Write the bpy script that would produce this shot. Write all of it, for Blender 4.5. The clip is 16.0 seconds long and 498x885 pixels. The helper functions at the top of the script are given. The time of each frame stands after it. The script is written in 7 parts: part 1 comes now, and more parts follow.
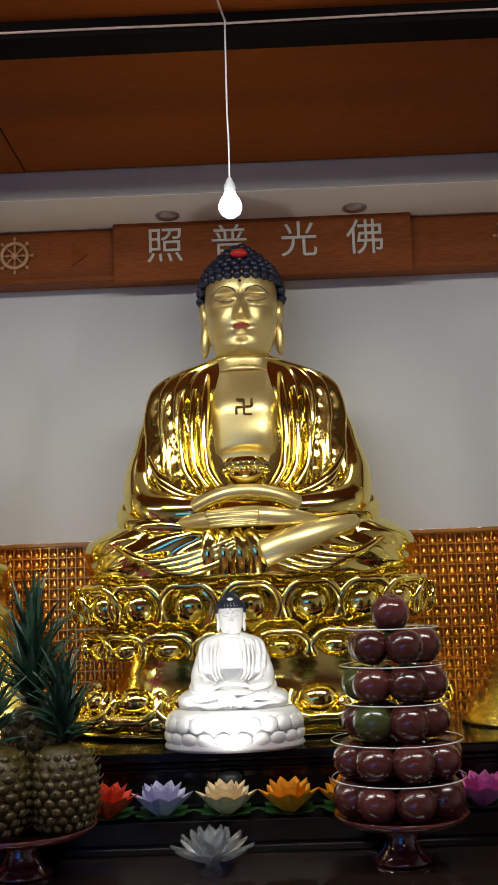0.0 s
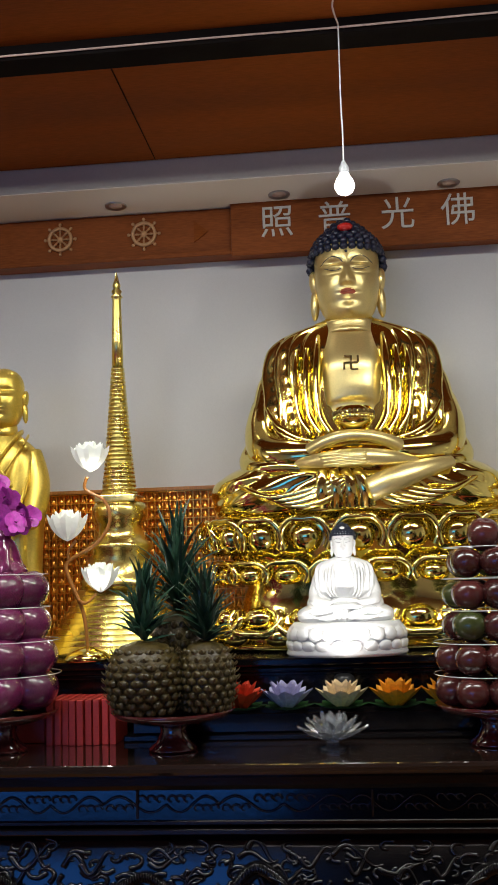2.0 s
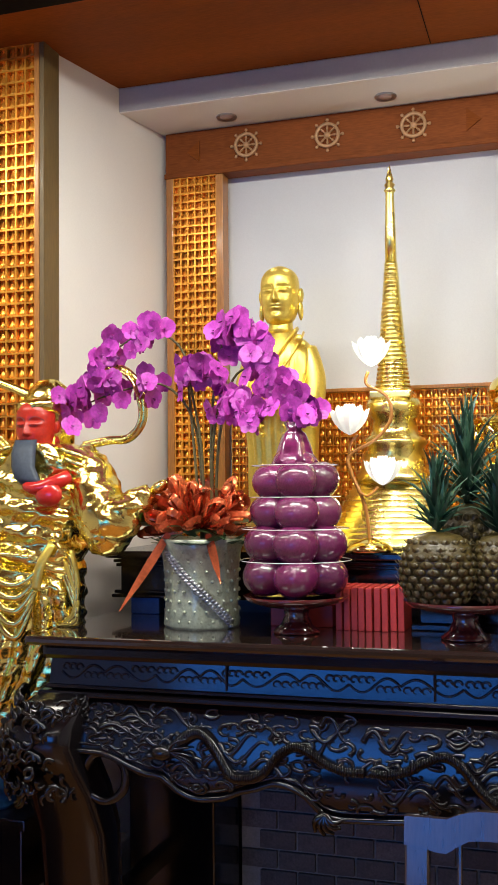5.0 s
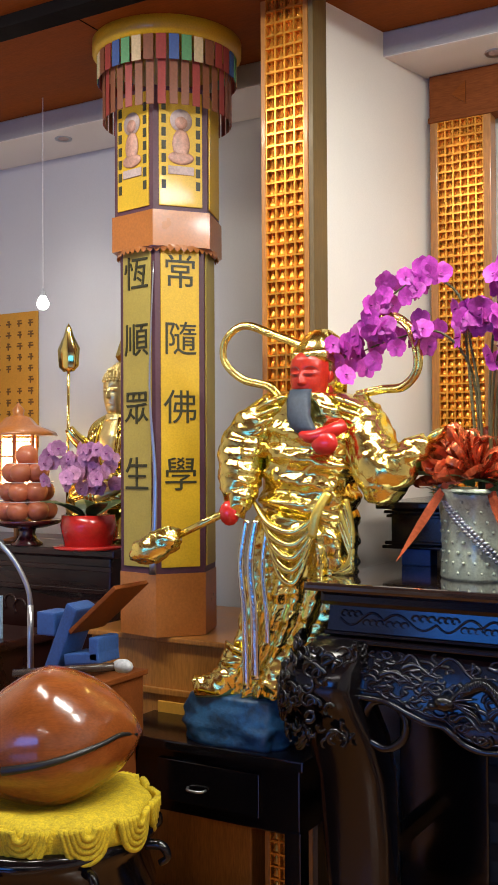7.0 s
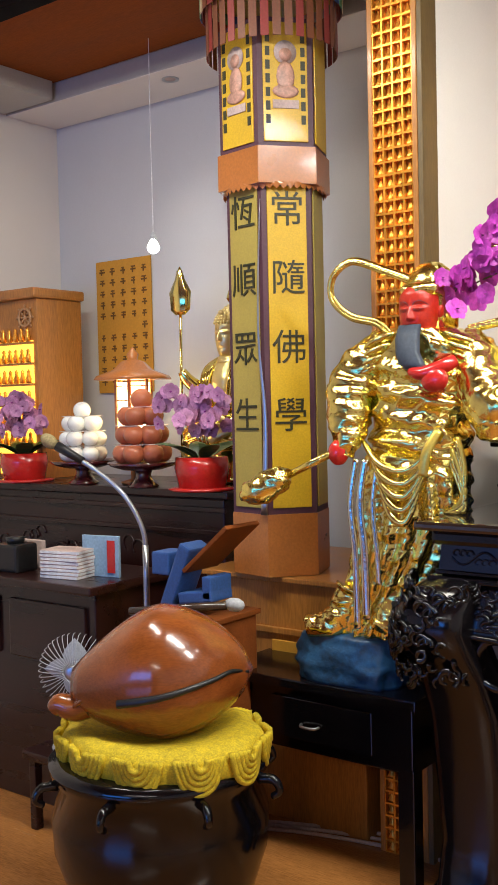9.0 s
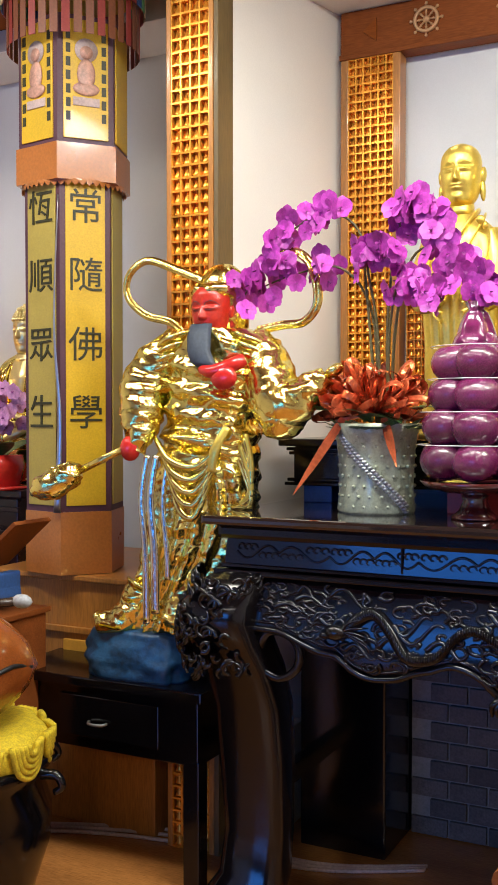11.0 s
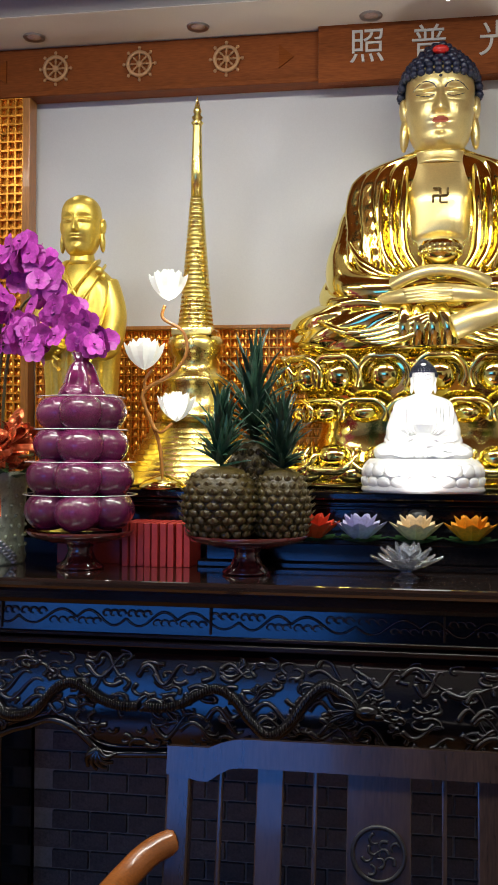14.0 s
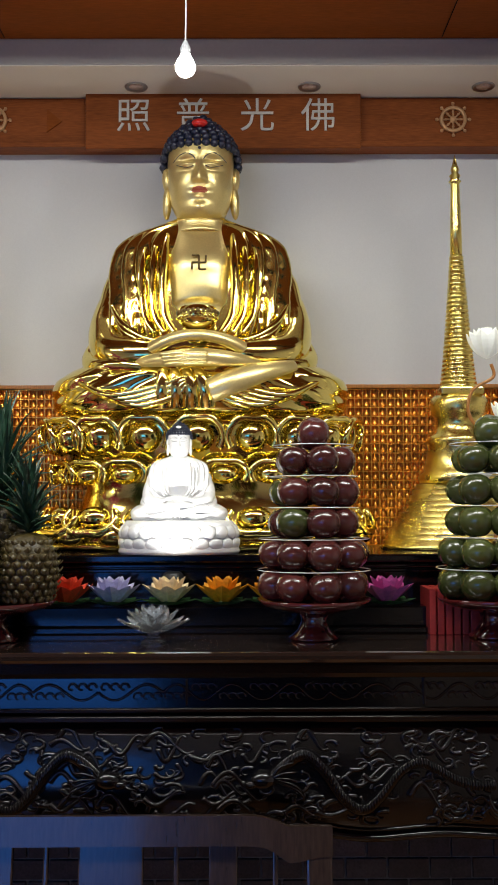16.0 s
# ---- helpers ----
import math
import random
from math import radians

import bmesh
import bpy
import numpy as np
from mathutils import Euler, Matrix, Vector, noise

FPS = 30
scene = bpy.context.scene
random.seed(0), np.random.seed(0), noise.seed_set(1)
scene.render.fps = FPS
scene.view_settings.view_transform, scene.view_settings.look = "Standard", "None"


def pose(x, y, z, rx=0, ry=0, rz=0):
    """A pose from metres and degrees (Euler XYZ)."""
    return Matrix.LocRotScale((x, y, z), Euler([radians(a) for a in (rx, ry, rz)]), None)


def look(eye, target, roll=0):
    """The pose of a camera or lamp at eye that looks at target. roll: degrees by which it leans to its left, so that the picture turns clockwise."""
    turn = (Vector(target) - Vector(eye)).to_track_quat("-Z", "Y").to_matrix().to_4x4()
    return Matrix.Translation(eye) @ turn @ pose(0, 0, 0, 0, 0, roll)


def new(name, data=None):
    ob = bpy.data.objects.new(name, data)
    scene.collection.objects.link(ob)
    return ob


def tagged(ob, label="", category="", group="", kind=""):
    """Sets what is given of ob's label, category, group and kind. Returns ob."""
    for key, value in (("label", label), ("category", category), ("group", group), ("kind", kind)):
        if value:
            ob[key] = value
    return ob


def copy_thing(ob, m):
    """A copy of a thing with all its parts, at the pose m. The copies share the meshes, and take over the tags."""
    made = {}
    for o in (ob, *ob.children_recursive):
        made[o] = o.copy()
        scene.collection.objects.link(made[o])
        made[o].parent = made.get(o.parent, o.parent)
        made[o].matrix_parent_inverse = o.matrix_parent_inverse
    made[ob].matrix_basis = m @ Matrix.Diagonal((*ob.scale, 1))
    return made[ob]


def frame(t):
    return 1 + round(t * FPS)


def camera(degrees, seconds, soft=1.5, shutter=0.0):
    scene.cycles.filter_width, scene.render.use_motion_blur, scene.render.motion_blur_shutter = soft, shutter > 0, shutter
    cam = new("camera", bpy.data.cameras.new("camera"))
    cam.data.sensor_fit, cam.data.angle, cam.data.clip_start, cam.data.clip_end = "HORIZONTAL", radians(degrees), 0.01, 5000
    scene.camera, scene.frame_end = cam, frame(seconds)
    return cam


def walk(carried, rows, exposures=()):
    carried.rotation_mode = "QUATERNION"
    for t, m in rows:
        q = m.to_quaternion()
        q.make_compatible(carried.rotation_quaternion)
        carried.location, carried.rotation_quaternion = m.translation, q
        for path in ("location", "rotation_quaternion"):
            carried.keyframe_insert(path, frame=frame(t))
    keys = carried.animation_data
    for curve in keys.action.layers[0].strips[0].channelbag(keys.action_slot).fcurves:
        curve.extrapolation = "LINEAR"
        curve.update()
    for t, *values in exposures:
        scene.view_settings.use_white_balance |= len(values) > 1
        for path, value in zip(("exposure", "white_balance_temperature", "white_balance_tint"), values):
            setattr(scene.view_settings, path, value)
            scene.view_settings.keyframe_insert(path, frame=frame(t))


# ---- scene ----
cam = camera(28.0, 16.0, soft=1.6)
PATH = [
    (0, (0.048, 0.117, 1.5862), (0.0255, 1.6005, 1.809), -2.1),
    (0.5, (0.0203, -0.1035, 1.4828), (0.012, 1.3762, 1.728), -2.0),
    (1, (0.0548, -0.228, 1.476), (0.0248, 1.2555, 1.698), -2.1),
    (1.5, (0.0413, -0.2205, 1.4647), (-0.0142, 1.2645, 1.671), -2.0),
    (2, (-0.015, -0.2273, 1.458), (-0.165, 1.2525, 1.6538), -1.8),
    (2.5, (-0.051, -0.2228, 1.4287), (-0.2512, 1.2525, 1.6118), -1.6),
    (3, (-0.0652, -0.2213, 1.443), (-0.3247, 1.2488, 1.5945), -1.7),
    (3.5, (-0.117, -0.2152, 1.41), (-0.4455, 1.2405, 1.5585), -1.4),
    (3.7, (-0.1192, -0.2243, 1.413), (-0.4778, 1.2255, 1.5488), -1.4),
    (5.8, (-0.2797, -0.279, 1.4025), (-0.8295, 1.1153, 1.4558), -0.3),
    (6, (-0.2722, -0.2662, 1.3815), (-0.8692, 1.1093, 1.4347), -0.5),
    (6.5, (-0.3202, -0.2918, 1.3935), (-0.9908, 1.0493, 1.4258), -0.4),
    (7, (-0.3735, -0.303, 1.365), (-1.1258, 0.9945, 1.3898), -0.3),
    (7.5, (-0.3825, -0.291, 1.4047), (-1.2112, 0.9585, 1.383), -0.7),
    (8, (-0.3525, -0.2587, 1.4378), (-1.2742, 0.9233, 1.3718), -1.2),
    (8.2, (-0.3502, -0.2565, 1.4265), (-1.2922, 0.9083, 1.356), -1.5),
    (10.3, (-0.3, -0.2587, 1.281), (-1.0823, 1.0208, 1.2517), -0.6),
    (10.5, (-0.279, -0.2565, 1.284), (-1.0402, 1.035, 1.2517), -0.5),
    (11, (-0.2752, -0.246, 1.302), (-0.951, 1.0928, 1.2637), 0.0),
    (11.5, (-0.2512, -0.2378, 1.308), (-0.8475, 1.1378, 1.2735), 0.3),
    (12, (-0.228, -0.2355, 1.3193), (-0.7702, 1.1625, 1.2893), 0.4),
    (12.5, (-0.1912, -0.2152, 1.3208), (-0.681, 1.2023, 1.2997), 0.3),
    (13, (-0.1552, -0.195, 1.3163), (-0.552, 1.2517, 1.305), 0.3),
    (13.5, (-0.117, -0.1852, 1.3268), (-0.4365, 1.2803, 1.3237), 0.4),
    (14, (-0.063, -0.1822, 1.3478), (-0.3105, 1.2975, 1.3582), 0.4),
    (14.5, (-0.0157, -0.1762, 1.3605), (-0.1867, 1.3133, 1.4002), 0.4),
    (15, (0.0368, -0.159, 1.3582), (-0.048, 1.3365, 1.428), 0.1),
    (15.5, (0.1043, -0.1605, 1.3485), (0.1065, 1.3365, 1.44), -0.1),
    (16, (0.1275, -0.174, 1.3605), (0.135, 1.3222, 1.4573), -0.2),
]

walk(cam, [(t, look(eye, target, roll)) for t, eye, target, roll in PATH],
     exposures=[(0.0, -0.1), (3.5, 0.45), (6.0, 1.28), (8.0, 1.24), (10.5, 1.35), (12.5, 1.35), (13.5, 0.95), (14.5, 0.35), (16.0, 0.25)])

# ---- light ----
world = bpy.data.worlds.new("world")
scene.world = world
world.use_nodes = True
world.node_tree.nodes["Background"].inputs[0].default_value = (0.35, 0.45, 0.7, 1)
world.node_tree.nodes["Background"].inputs[1].default_value = 0.006


def area(name, eye, target, sx, sy, watts, colour):
    d = bpy.data.lights.new(name, "AREA")
    d.shape, d.size, d.size_y, d.energy, d.color = "RECTANGLE", sx, sy, watts, colour
    ob = new(name, d)
    ob.matrix_world = look(eye, target)
    return ob


def point(name, at, watts, colour, radius=0.03):
    d = bpy.data.lights.new(name, "POINT")
    d.energy, d.color, d.shadow_soft_size = watts, colour, radius
    ob = new(name, d)
    ob.location = at
    return ob


def spot(name, eye, target, watts, colour, angle, blend=0.5, radius=0.02):
    d = bpy.data.lights.new(name, "SPOT")
    d.energy, d.color, d.spot_size, d.spot_blend, d.shadow_soft_size = watts, colour, radians(angle), blend, radius
    ob = new(name, d)
    ob.matrix_world = look(eye, target)
    return ob


BULBZ = 2.341
# unseen fill lamps added under the ceiling; daylight from the door behind the camera
area("hall_fill", (-0.8, 1.45, 2.74), (-0.8, 1.75, 0), 1.2, 0.22, 21, (0.96, 0.965, 0.89))
area("hall_fill", (0.8, 1.45, 2.74), (0.8, 1.75, 0), 1.2, 0.22, 21, (0.96, 0.965, 0.89))
area("hall_fill", (-2.5, 1.3, 2.74), (-2.4, 1.7, 0), 1.2, 0.22, 12, (0.97, 0.93, 0.82))
area("hall_fill", (0.0, -2.9, 2.70), (0.0, -3.2, 0), 2.6, 0.25, 24, (1.0, 0.95, 0.88))
area("door_daylight", (-2.15, -4.35, 1.30), (-1.6, 2.5, 0.9), 2.9, 1.2, 31, (0.05, 0.27, 1.0))
point("bulb_light", (0.0, 1.985, BULBZ), 1.6, (1.0, 0.97, 0.92), 0.03)
point("bulb_light", (-2.965, 2.60, 1.96), 1.2, (1.0, 0.95, 0.88), 0.03)
spot("statue_spot", (-0.055, 2.20, 1.20), (-0.045, 2.45, 1.50), 8, (1.0, 0.98, 0.95), 75)
for x in (-1.30, -0.82, -0.26, 0.38, 0.94):
    spot("downlight_beam", (x, 2.80, 2.66), (x, 2.70, 0), 3.0, (1.0, 0.90, 0.76), 75, 1.0, 0.03)
for x in (-2.3, -3.1):
    spot("downlight_beam", (x, 2.80, 2.66), (x, 2.70, 0), 3.0, (1.0, 0.90, 0.76), 75, 1.0, 0.03)


# ---- materials ----
def mat(name, colour, rough=0.5, metal=0.0, vary=0.25, scale=8.0, fine=120.0, bump=0.1, coat=0.0, random_hue=0.0, spec=0.5, sheen=0.0):
    m = bpy.data.materials.new(name)
    m.use_nodes = True
    n, l = m.node_tree.nodes, m.node_tree.links
    b = n["Principled BSDF"]
    tc = n.new("ShaderNodeTexCoord")
    big, small = n.new("ShaderNodeTexNoise"), n.new("ShaderNodeTexNoise")
    big.inputs["Scale"].default_value, small.inputs["Scale"].default_value = scale, fine
    big.inputs["Detail"].default_value, small.inputs["Detail"].default_value = 5, 3
    for t in (big, small):
        l.new(tc.outputs["Object"], t.inputs["Vector"])
    add = n.new("ShaderNodeMath"); add.operation = "ADD"
    half = n.new("ShaderNodeMath"); half.operation = "MULTIPLY"; half.inputs[1].default_value = 0.5
    l.new(big.outputs["Fac"], add.inputs[0]); l.new(small.outputs["Fac"], add.inputs[1]); l.new(add.outputs[0], half.inputs[0])
    ramp = n.new("ShaderNodeMapRange")
    ramp.inputs["From Min"].default_value, ramp.inputs["From Max"].default_value = 0.35, 0.65
    ramp.inputs["To Min"].default_value, ramp.inputs["To Max"].default_value = 1 - vary, 1 + vary * 0.6
    l.new(half.outputs[0], ramp.inputs["Value"])
    hsv = n.new("ShaderNodeHueSaturation")
    hsv.inputs["Color"].default_value = (*colour, 1)
    value = ramp.outputs["Result"]
    if random_hue:
        oi = n.new("ShaderNodeObjectInfo")
        rr = n.new("ShaderNodeMapRange")
        rr.inputs["To Min"].default_value, rr.inputs["To Max"].default_value = 1 - random_hue, 1 + random_hue
        l.new(oi.outputs["Random"], rr.inputs["Value"])
        mul = n.new("ShaderNodeMath"); mul.operation = "MULTIPLY"
        l.new(value, mul.inputs[0]); l.new(rr.outputs["Result"], mul.inputs[1])
        value = mul.outputs[0]
    l.new(value, hsv.inputs["Value"])
    l.new(hsv.outputs["Color"], b.inputs["Base Color"])
    rm = n.new("ShaderNodeMapRange")
    rm.inputs["To Min"].default_value, rm.inputs["To Max"].default_value = max(0.02, rough * 0.75), min(1, rough * 1.25)
    l.new(big.outputs["Fac"], rm.inputs["Value"]); l.new(rm.outputs["Result"], b.inputs["Roughness"])
    b.inputs["Metallic"].default_value = metal
    b.inputs["Specular IOR Level"].default_value = spec
    b.inputs["Coat Weight"].default_value = coat
    b.inputs["Coat Roughness"].default_value = 0.08
    if bump:
        bp = n.new("ShaderNodeBump")
        bp.inputs["Strength"].default_value, bp.inputs["Distance"].default_value = bump, 0.004
        l.new(half.outputs[0], bp.inputs["Height"]); l.new(bp.outputs["Normal"], b.inputs["Normal"])
    return m


def wood(name, colour, rough=0.35, along="x", scale=3.0, vary=0.4, coat=0.2):
    m = mat(name, colour, rough, 0, vary, scale, 60, 0.08, coat)
    n, l = m.node_tree.nodes, m.node_tree.links
    mp = n.new("ShaderNodeMapping")
    s = {"x": (0.12, 1, 1), "y": (1, 0.12, 1), "z": (1, 1, 0.12)}[along]
    mp.inputs["Scale"].default_value = [v * 4 for v in s]
    tc = [k for k in n if k.type == "TEX_COORD"][0]
    l.new(tc.outputs["Object"], mp.inputs["Vector"])
    for t in [k for k in n if k.type == "TEX_NOISE"]:
        l.new(mp.outputs["Vector"], t.inputs["Vector"])
    return m


def glow(name, colour, strength):
    m = bpy.data.materials.new(name)
    m.use_nodes = True
    b = m.node_tree.nodes["Principled BSDF"]
    b.inputs["Base Color"].default_value = (*colour, 1)
    b.inputs["Emission Color"].default_value = (*colour, 1)
    b.inputs["Emission Strength"].default_value = strength
    return m


def glass(name, colour=(1, 1, 1), rough=0.03):
    m = bpy.data.materials.new(name)
    m.use_nodes = True
    b = m.node_tree.nodes["Principled BSDF"]
    b.inputs["Base Color"].default_value = (*colour, 1)
    b.inputs["Transmission Weight"].default_value = 0.93
    b.inputs["Roughness"].default_value = rough
    b.inputs["IOR"].default_value = 1.45
    return m


GOLD = mat("polished gold", (0.94, 0.775, 0.24), 0.12, 1.0, 0.08, 5, 40, 0.05)
SATIN = mat("satin gold", (0.83, 0.67, 0.29), 0.34, 0.85, 0.08, 5, 200, 0.05)
MATTGOLD = mat("old matt gold", (0.80, 0.60, 0.12), 0.36, 0.85, 0.15, 6, 150, 0.1)
CRINKLE = mat("crinkled gold foil", (0.93, 0.76, 0.22), 0.19, 1.0, 0.12, 22, 55, 1.0)
SILVERFOIL = mat("silver foil strip", (0.78, 0.75, 0.58), 0.18, 1.0, 0.1, 20, 60, 0.5)
STUPA = mat("brushed gold", (0.94, 0.76, 0.23), 0.27, 1.0, 0.10, 8, 120, 0.08)
WALL = mat("white painted plaster", (0.61, 0.615, 0.62), 0.8, 0, 0.04, 3, 250, 0.06)
SIDEWALL = mat("warm white plaster", (0.74, 0.70, 0.66), 0.8, 0, 0.05, 3, 250, 0.06)
CEIL = wood("brown panel ceiling", (0.235, 0.062, 0.011), 0.6, "x", 1.5, 0.25, 0.0)
FASCIA = mat("grey painted fascia", (0.42, 0.41, 0.385), 0.7, 0, 0.05)
DARKGAP = mat("black ceiling beam", (0.005, 0.003, 0.003), 0.8, spec=0.1)
BEAM = wood("red-brown varnished wood", (0.22, 0.062, 0.016), 0.4, "x", 2.5, 0.35, 0.0)
POSTWOOD = wood("orange-brown varnished wood", (0.42, 0.17, 0.035), 0.35, "z", 2.5, 0.35, 0.3)
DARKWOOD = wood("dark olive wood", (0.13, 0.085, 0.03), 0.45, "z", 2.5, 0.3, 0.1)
for m_ in (CEIL, BEAM):
    m_.node_tree.nodes["Principled BSDF"].inputs["Specular IOR Level"].default_value = 0.06
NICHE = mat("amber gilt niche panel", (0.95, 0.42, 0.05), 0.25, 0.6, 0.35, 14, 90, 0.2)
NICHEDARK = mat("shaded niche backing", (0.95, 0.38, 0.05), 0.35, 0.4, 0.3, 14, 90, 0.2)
LACQUER = mat("black lacquered wood", (0.0035, 0.0028, 0.0035), 0.14, 0, 0.3, 6, 80, 0.06, 0.0, spec=0.5)
TOP = mat("glossy dark tabletop", (0.022, 0.013, 0.010), 0.05, 0, 0.2, 4, 60, 0.0, 1.0)
BRICK = mat("grey-brown brick", (0.085, 0.075, 0.07), 0.55, 0, 0.45, 20, 160, 0.5, random_hue=0.4)
MORTAR = mat("light mortar", (0.24, 0.24, 0.24), 0.9, 0, 0.2, 30, 160, 0.4)
JADE = mat("white marble", (0.80, 0.80, 0.79), 0.28, 0, 0.05, 9, 80, 0.05, 0.3)
HAIR = mat("blue-black painted curls", (0.010, 0.014, 0.035), 0.35, 0, 0.2)
RED = mat("red enamel", (0.55, 0.02, 0.015), 0.25, 0, 0.15, coat=0.5)
LIP = mat("painted lips", (0.36, 0.07, 0.03), 0.45)
LETTER = mat("pale grey lettering", (0.50, 0.48, 0.43), 0.5, 0.2, 0.1)
WHEEL = mat("pale gilt carving", (0.50, 0.28, 0.13), 0.45, 0.2, 0.2)
LINE = mat("dark gilt line", (0.16, 0.10, 0.03), 0.4, 0.6)
PINESKIN = mat("pineapple skin", (0.058, 0.040, 0.008), 0.4, 0, 0.5, 40, 160, 0.6, 0.05, 0.2)
PINETIP = mat("dry pineapple bract", (0.16, 0.12, 0.05), 0.6)
PINELEAF = mat("pineapple leaf", (0.022, 0.07, 0.04), 0.4, 0, 0.4, 25, 120, 0.2, random_hue=0.3)
APPLE = mat("dark red apple skin", (0.075, 0.018, 0.016), 0.2, 0, 0.6, 22, 90, 0.08, 0.6, 0.4)
GREENAPPLE = mat("dark green apple skin", (0.06, 0.075, 0.02), 0.22, 0, 0.5, 22, 90, 0.08, 0.6, 0.3)
DRAGON = mat("magenta fruit skin", (0.15, 0.014, 0.075), 0.16, 0, 0.5, 16, 45, 0.5, 1.0, 0.3)
ORANGE = mat("orange fruit skin", (0.50, 0.14, 0.06), 0.4, 0, 0.3, 14, 120, 0.2, 0.4, 0.15)
WRAP = mat("clear wrap edge", (0.75, 0.73, 0.75), 0.12, 0, 0.1, coat=1.0)
STAND = mat("dark red lacquer dish", (0.075, 0.010, 0.010), 0.12, 0, 0.2, coat=0.9)
ORCHID = mat("magenta orchid petal", (0.50, 0.055, 0.43), 0.5, 0, 0.35, 40, 120, 0.1, random_hue=0.25)
ORCHIDLIP = mat("deep purple orchid lip", (0.20, 0.012, 0.16), 0.5)
PALEORCHID = mat("pale pink orchid petal", (0.55, 0.25, 0.45), 0.5, 0, 0.3, 40, 120, 0.1, random_hue=0.25)
LEAF = mat("green leaf", (0.035, 0.11, 0.03), 0.35, 0, 0.35, 12, 80, 0.15)
STEM = mat("brown green stem", (0.10, 0.085, 0.03), 0.5)
WICKER = mat("silver green studded pot", (0.42, 0.46, 0.34), 0.3, 0.2, 0.3, 40, 120, 0.3)
BOWRED = mat("red metallic ribbon", (0.72, 0.16, 0.06), 0.24, 0.7, 0.35, 30, 120, 0.3, random_hue=0.3)
CREPE = mat("green crepe paper", (0.05, 0.09, 0.05), 0.6)
REDBOX = mat("red paper box", (0.55, 0.045, 0.035), 0.5, 0, 0.2, 14, 90, 0.1, random_hue=0.15)
PAGES = mat("pale paper edge", (0.55, 0.42, 0.38), 0.8)
BLUEROCK = mat("painted blue rock", (0.012, 0.06, 0.14), 0.4, 0, 0.6, 14, 60, 1.0)
FACERED = mat("red painted face", (0.50, 0.025, 0.01), 0.35)
BEARD = mat("blue-grey beard", (0.045, 0.06, 0.085), 0.6)
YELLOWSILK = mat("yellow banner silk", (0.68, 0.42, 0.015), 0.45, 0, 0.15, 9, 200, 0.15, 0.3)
# same banner silk with shade put into the colour
SHADEYELLOW = mat("shaded yellow silk", (0.42, 0.32, 0.06), 0.5, 0, 0.15, 9, 200, 0.15, 0.3)
PURPLESILK = mat("dull purple silk", (0.09, 0.03, 0.05), 0.5, 0, 0.2)
INK = mat("black-green ink", (0.03, 0.028, 0.008), 0.5)
BANNERPIC = mat("printed pink panel", (0.55, 0.30, 0.22), 0.4, 0, 0.4, 30, 100, 0.05)
AMBER = mat("amber banner ring", (0.45, 0.15, 0.03), 0.3, 0, 0.2, coat=0.5)
FISHWOOD = wood("polished chestnut wood", (0.25, 0.065, 0.013), 0.22, "x", 5.0, 0.3, 0.7)
CROCHET = mat("yellow crochet wool", (0.62, 0.45, 0.015), 0.9, 0, 0.35, 60, 220, 1.0)
PLASTIC = mat("grey white plastic", (0.45, 0.47, 0.50), 0.4)
FLOOR = wood("orange wood floor", (0.42, 0.17, 0.045), 0.25, "x", 2.0, 0.4, 0.4)
REDWOOD = wood("dark mahogany", (0.022, 0.006, 0.005), 0.28, "x", 3.0, 0.3, 0.1)
CHAIRWOOD = wood("grey-brown chair wood", (0.045, 0.026, 0.018), 0.24, "z", 3.0, 0.4, 0.35)
CHAIRARM = wood("orange chair arm", (0.30, 0.095, 0.02), 0.3, "x", 3.0, 0.35, 0.4)
STEEL = mat("dull steel", (0.45, 0.46, 0.48), 0.3, 0.9, 0.1)
BLACK = mat("black plastic", (0.012, 0.012, 0.013), 0.4)
WHITE = mat("white plastic", (0.75, 0.75, 0.75), 0.4)
BLUEPLASTIC = mat("blue painted wood", (0.03, 0.09, 0.28), 0.5)
POSTER = mat("orange poster paper", (0.62, 0.30, 0.03), 0.7, 0, 0.1)
PRINT = mat("brown print", (0.18, 0.08, 0.01), 0.7)
CRYSTAL = glass("clear crystal", (0.93, 0.96, 1.0), 0.04)
BULB = glow("lit bulb glass", (1.0, 0.97, 0.92), 22)
LANTERN = glow("lit lantern paper", (1.0, 0.75, 0.38), 5)
LOTUSGLASS = mat("frosted lotus petals", (0.85, 0.87, 0.82), 0.25, 0, 0.1, coat=0.4)
LITLOTUS = glow("lit frosted lotus petals", (0.90, 0.93, 0.85), 0.20)
GLOWSHELF = glow("lit amber shelf", (1.0, 0.55, 0.06), 0.9)


# ---- mesh helpers ----
CORNERS = [Vector((x, y, z)) for x in (-0.5, 0.5) for y in (-0.5, 0.5) for z in (-0.5, 0.5)]
SIDES = ((0, 1, 3, 2), (4, 6, 7, 5), (0, 4, 5, 1), (2, 3, 7, 6), (0, 2, 6, 4), (1, 5, 7, 3))


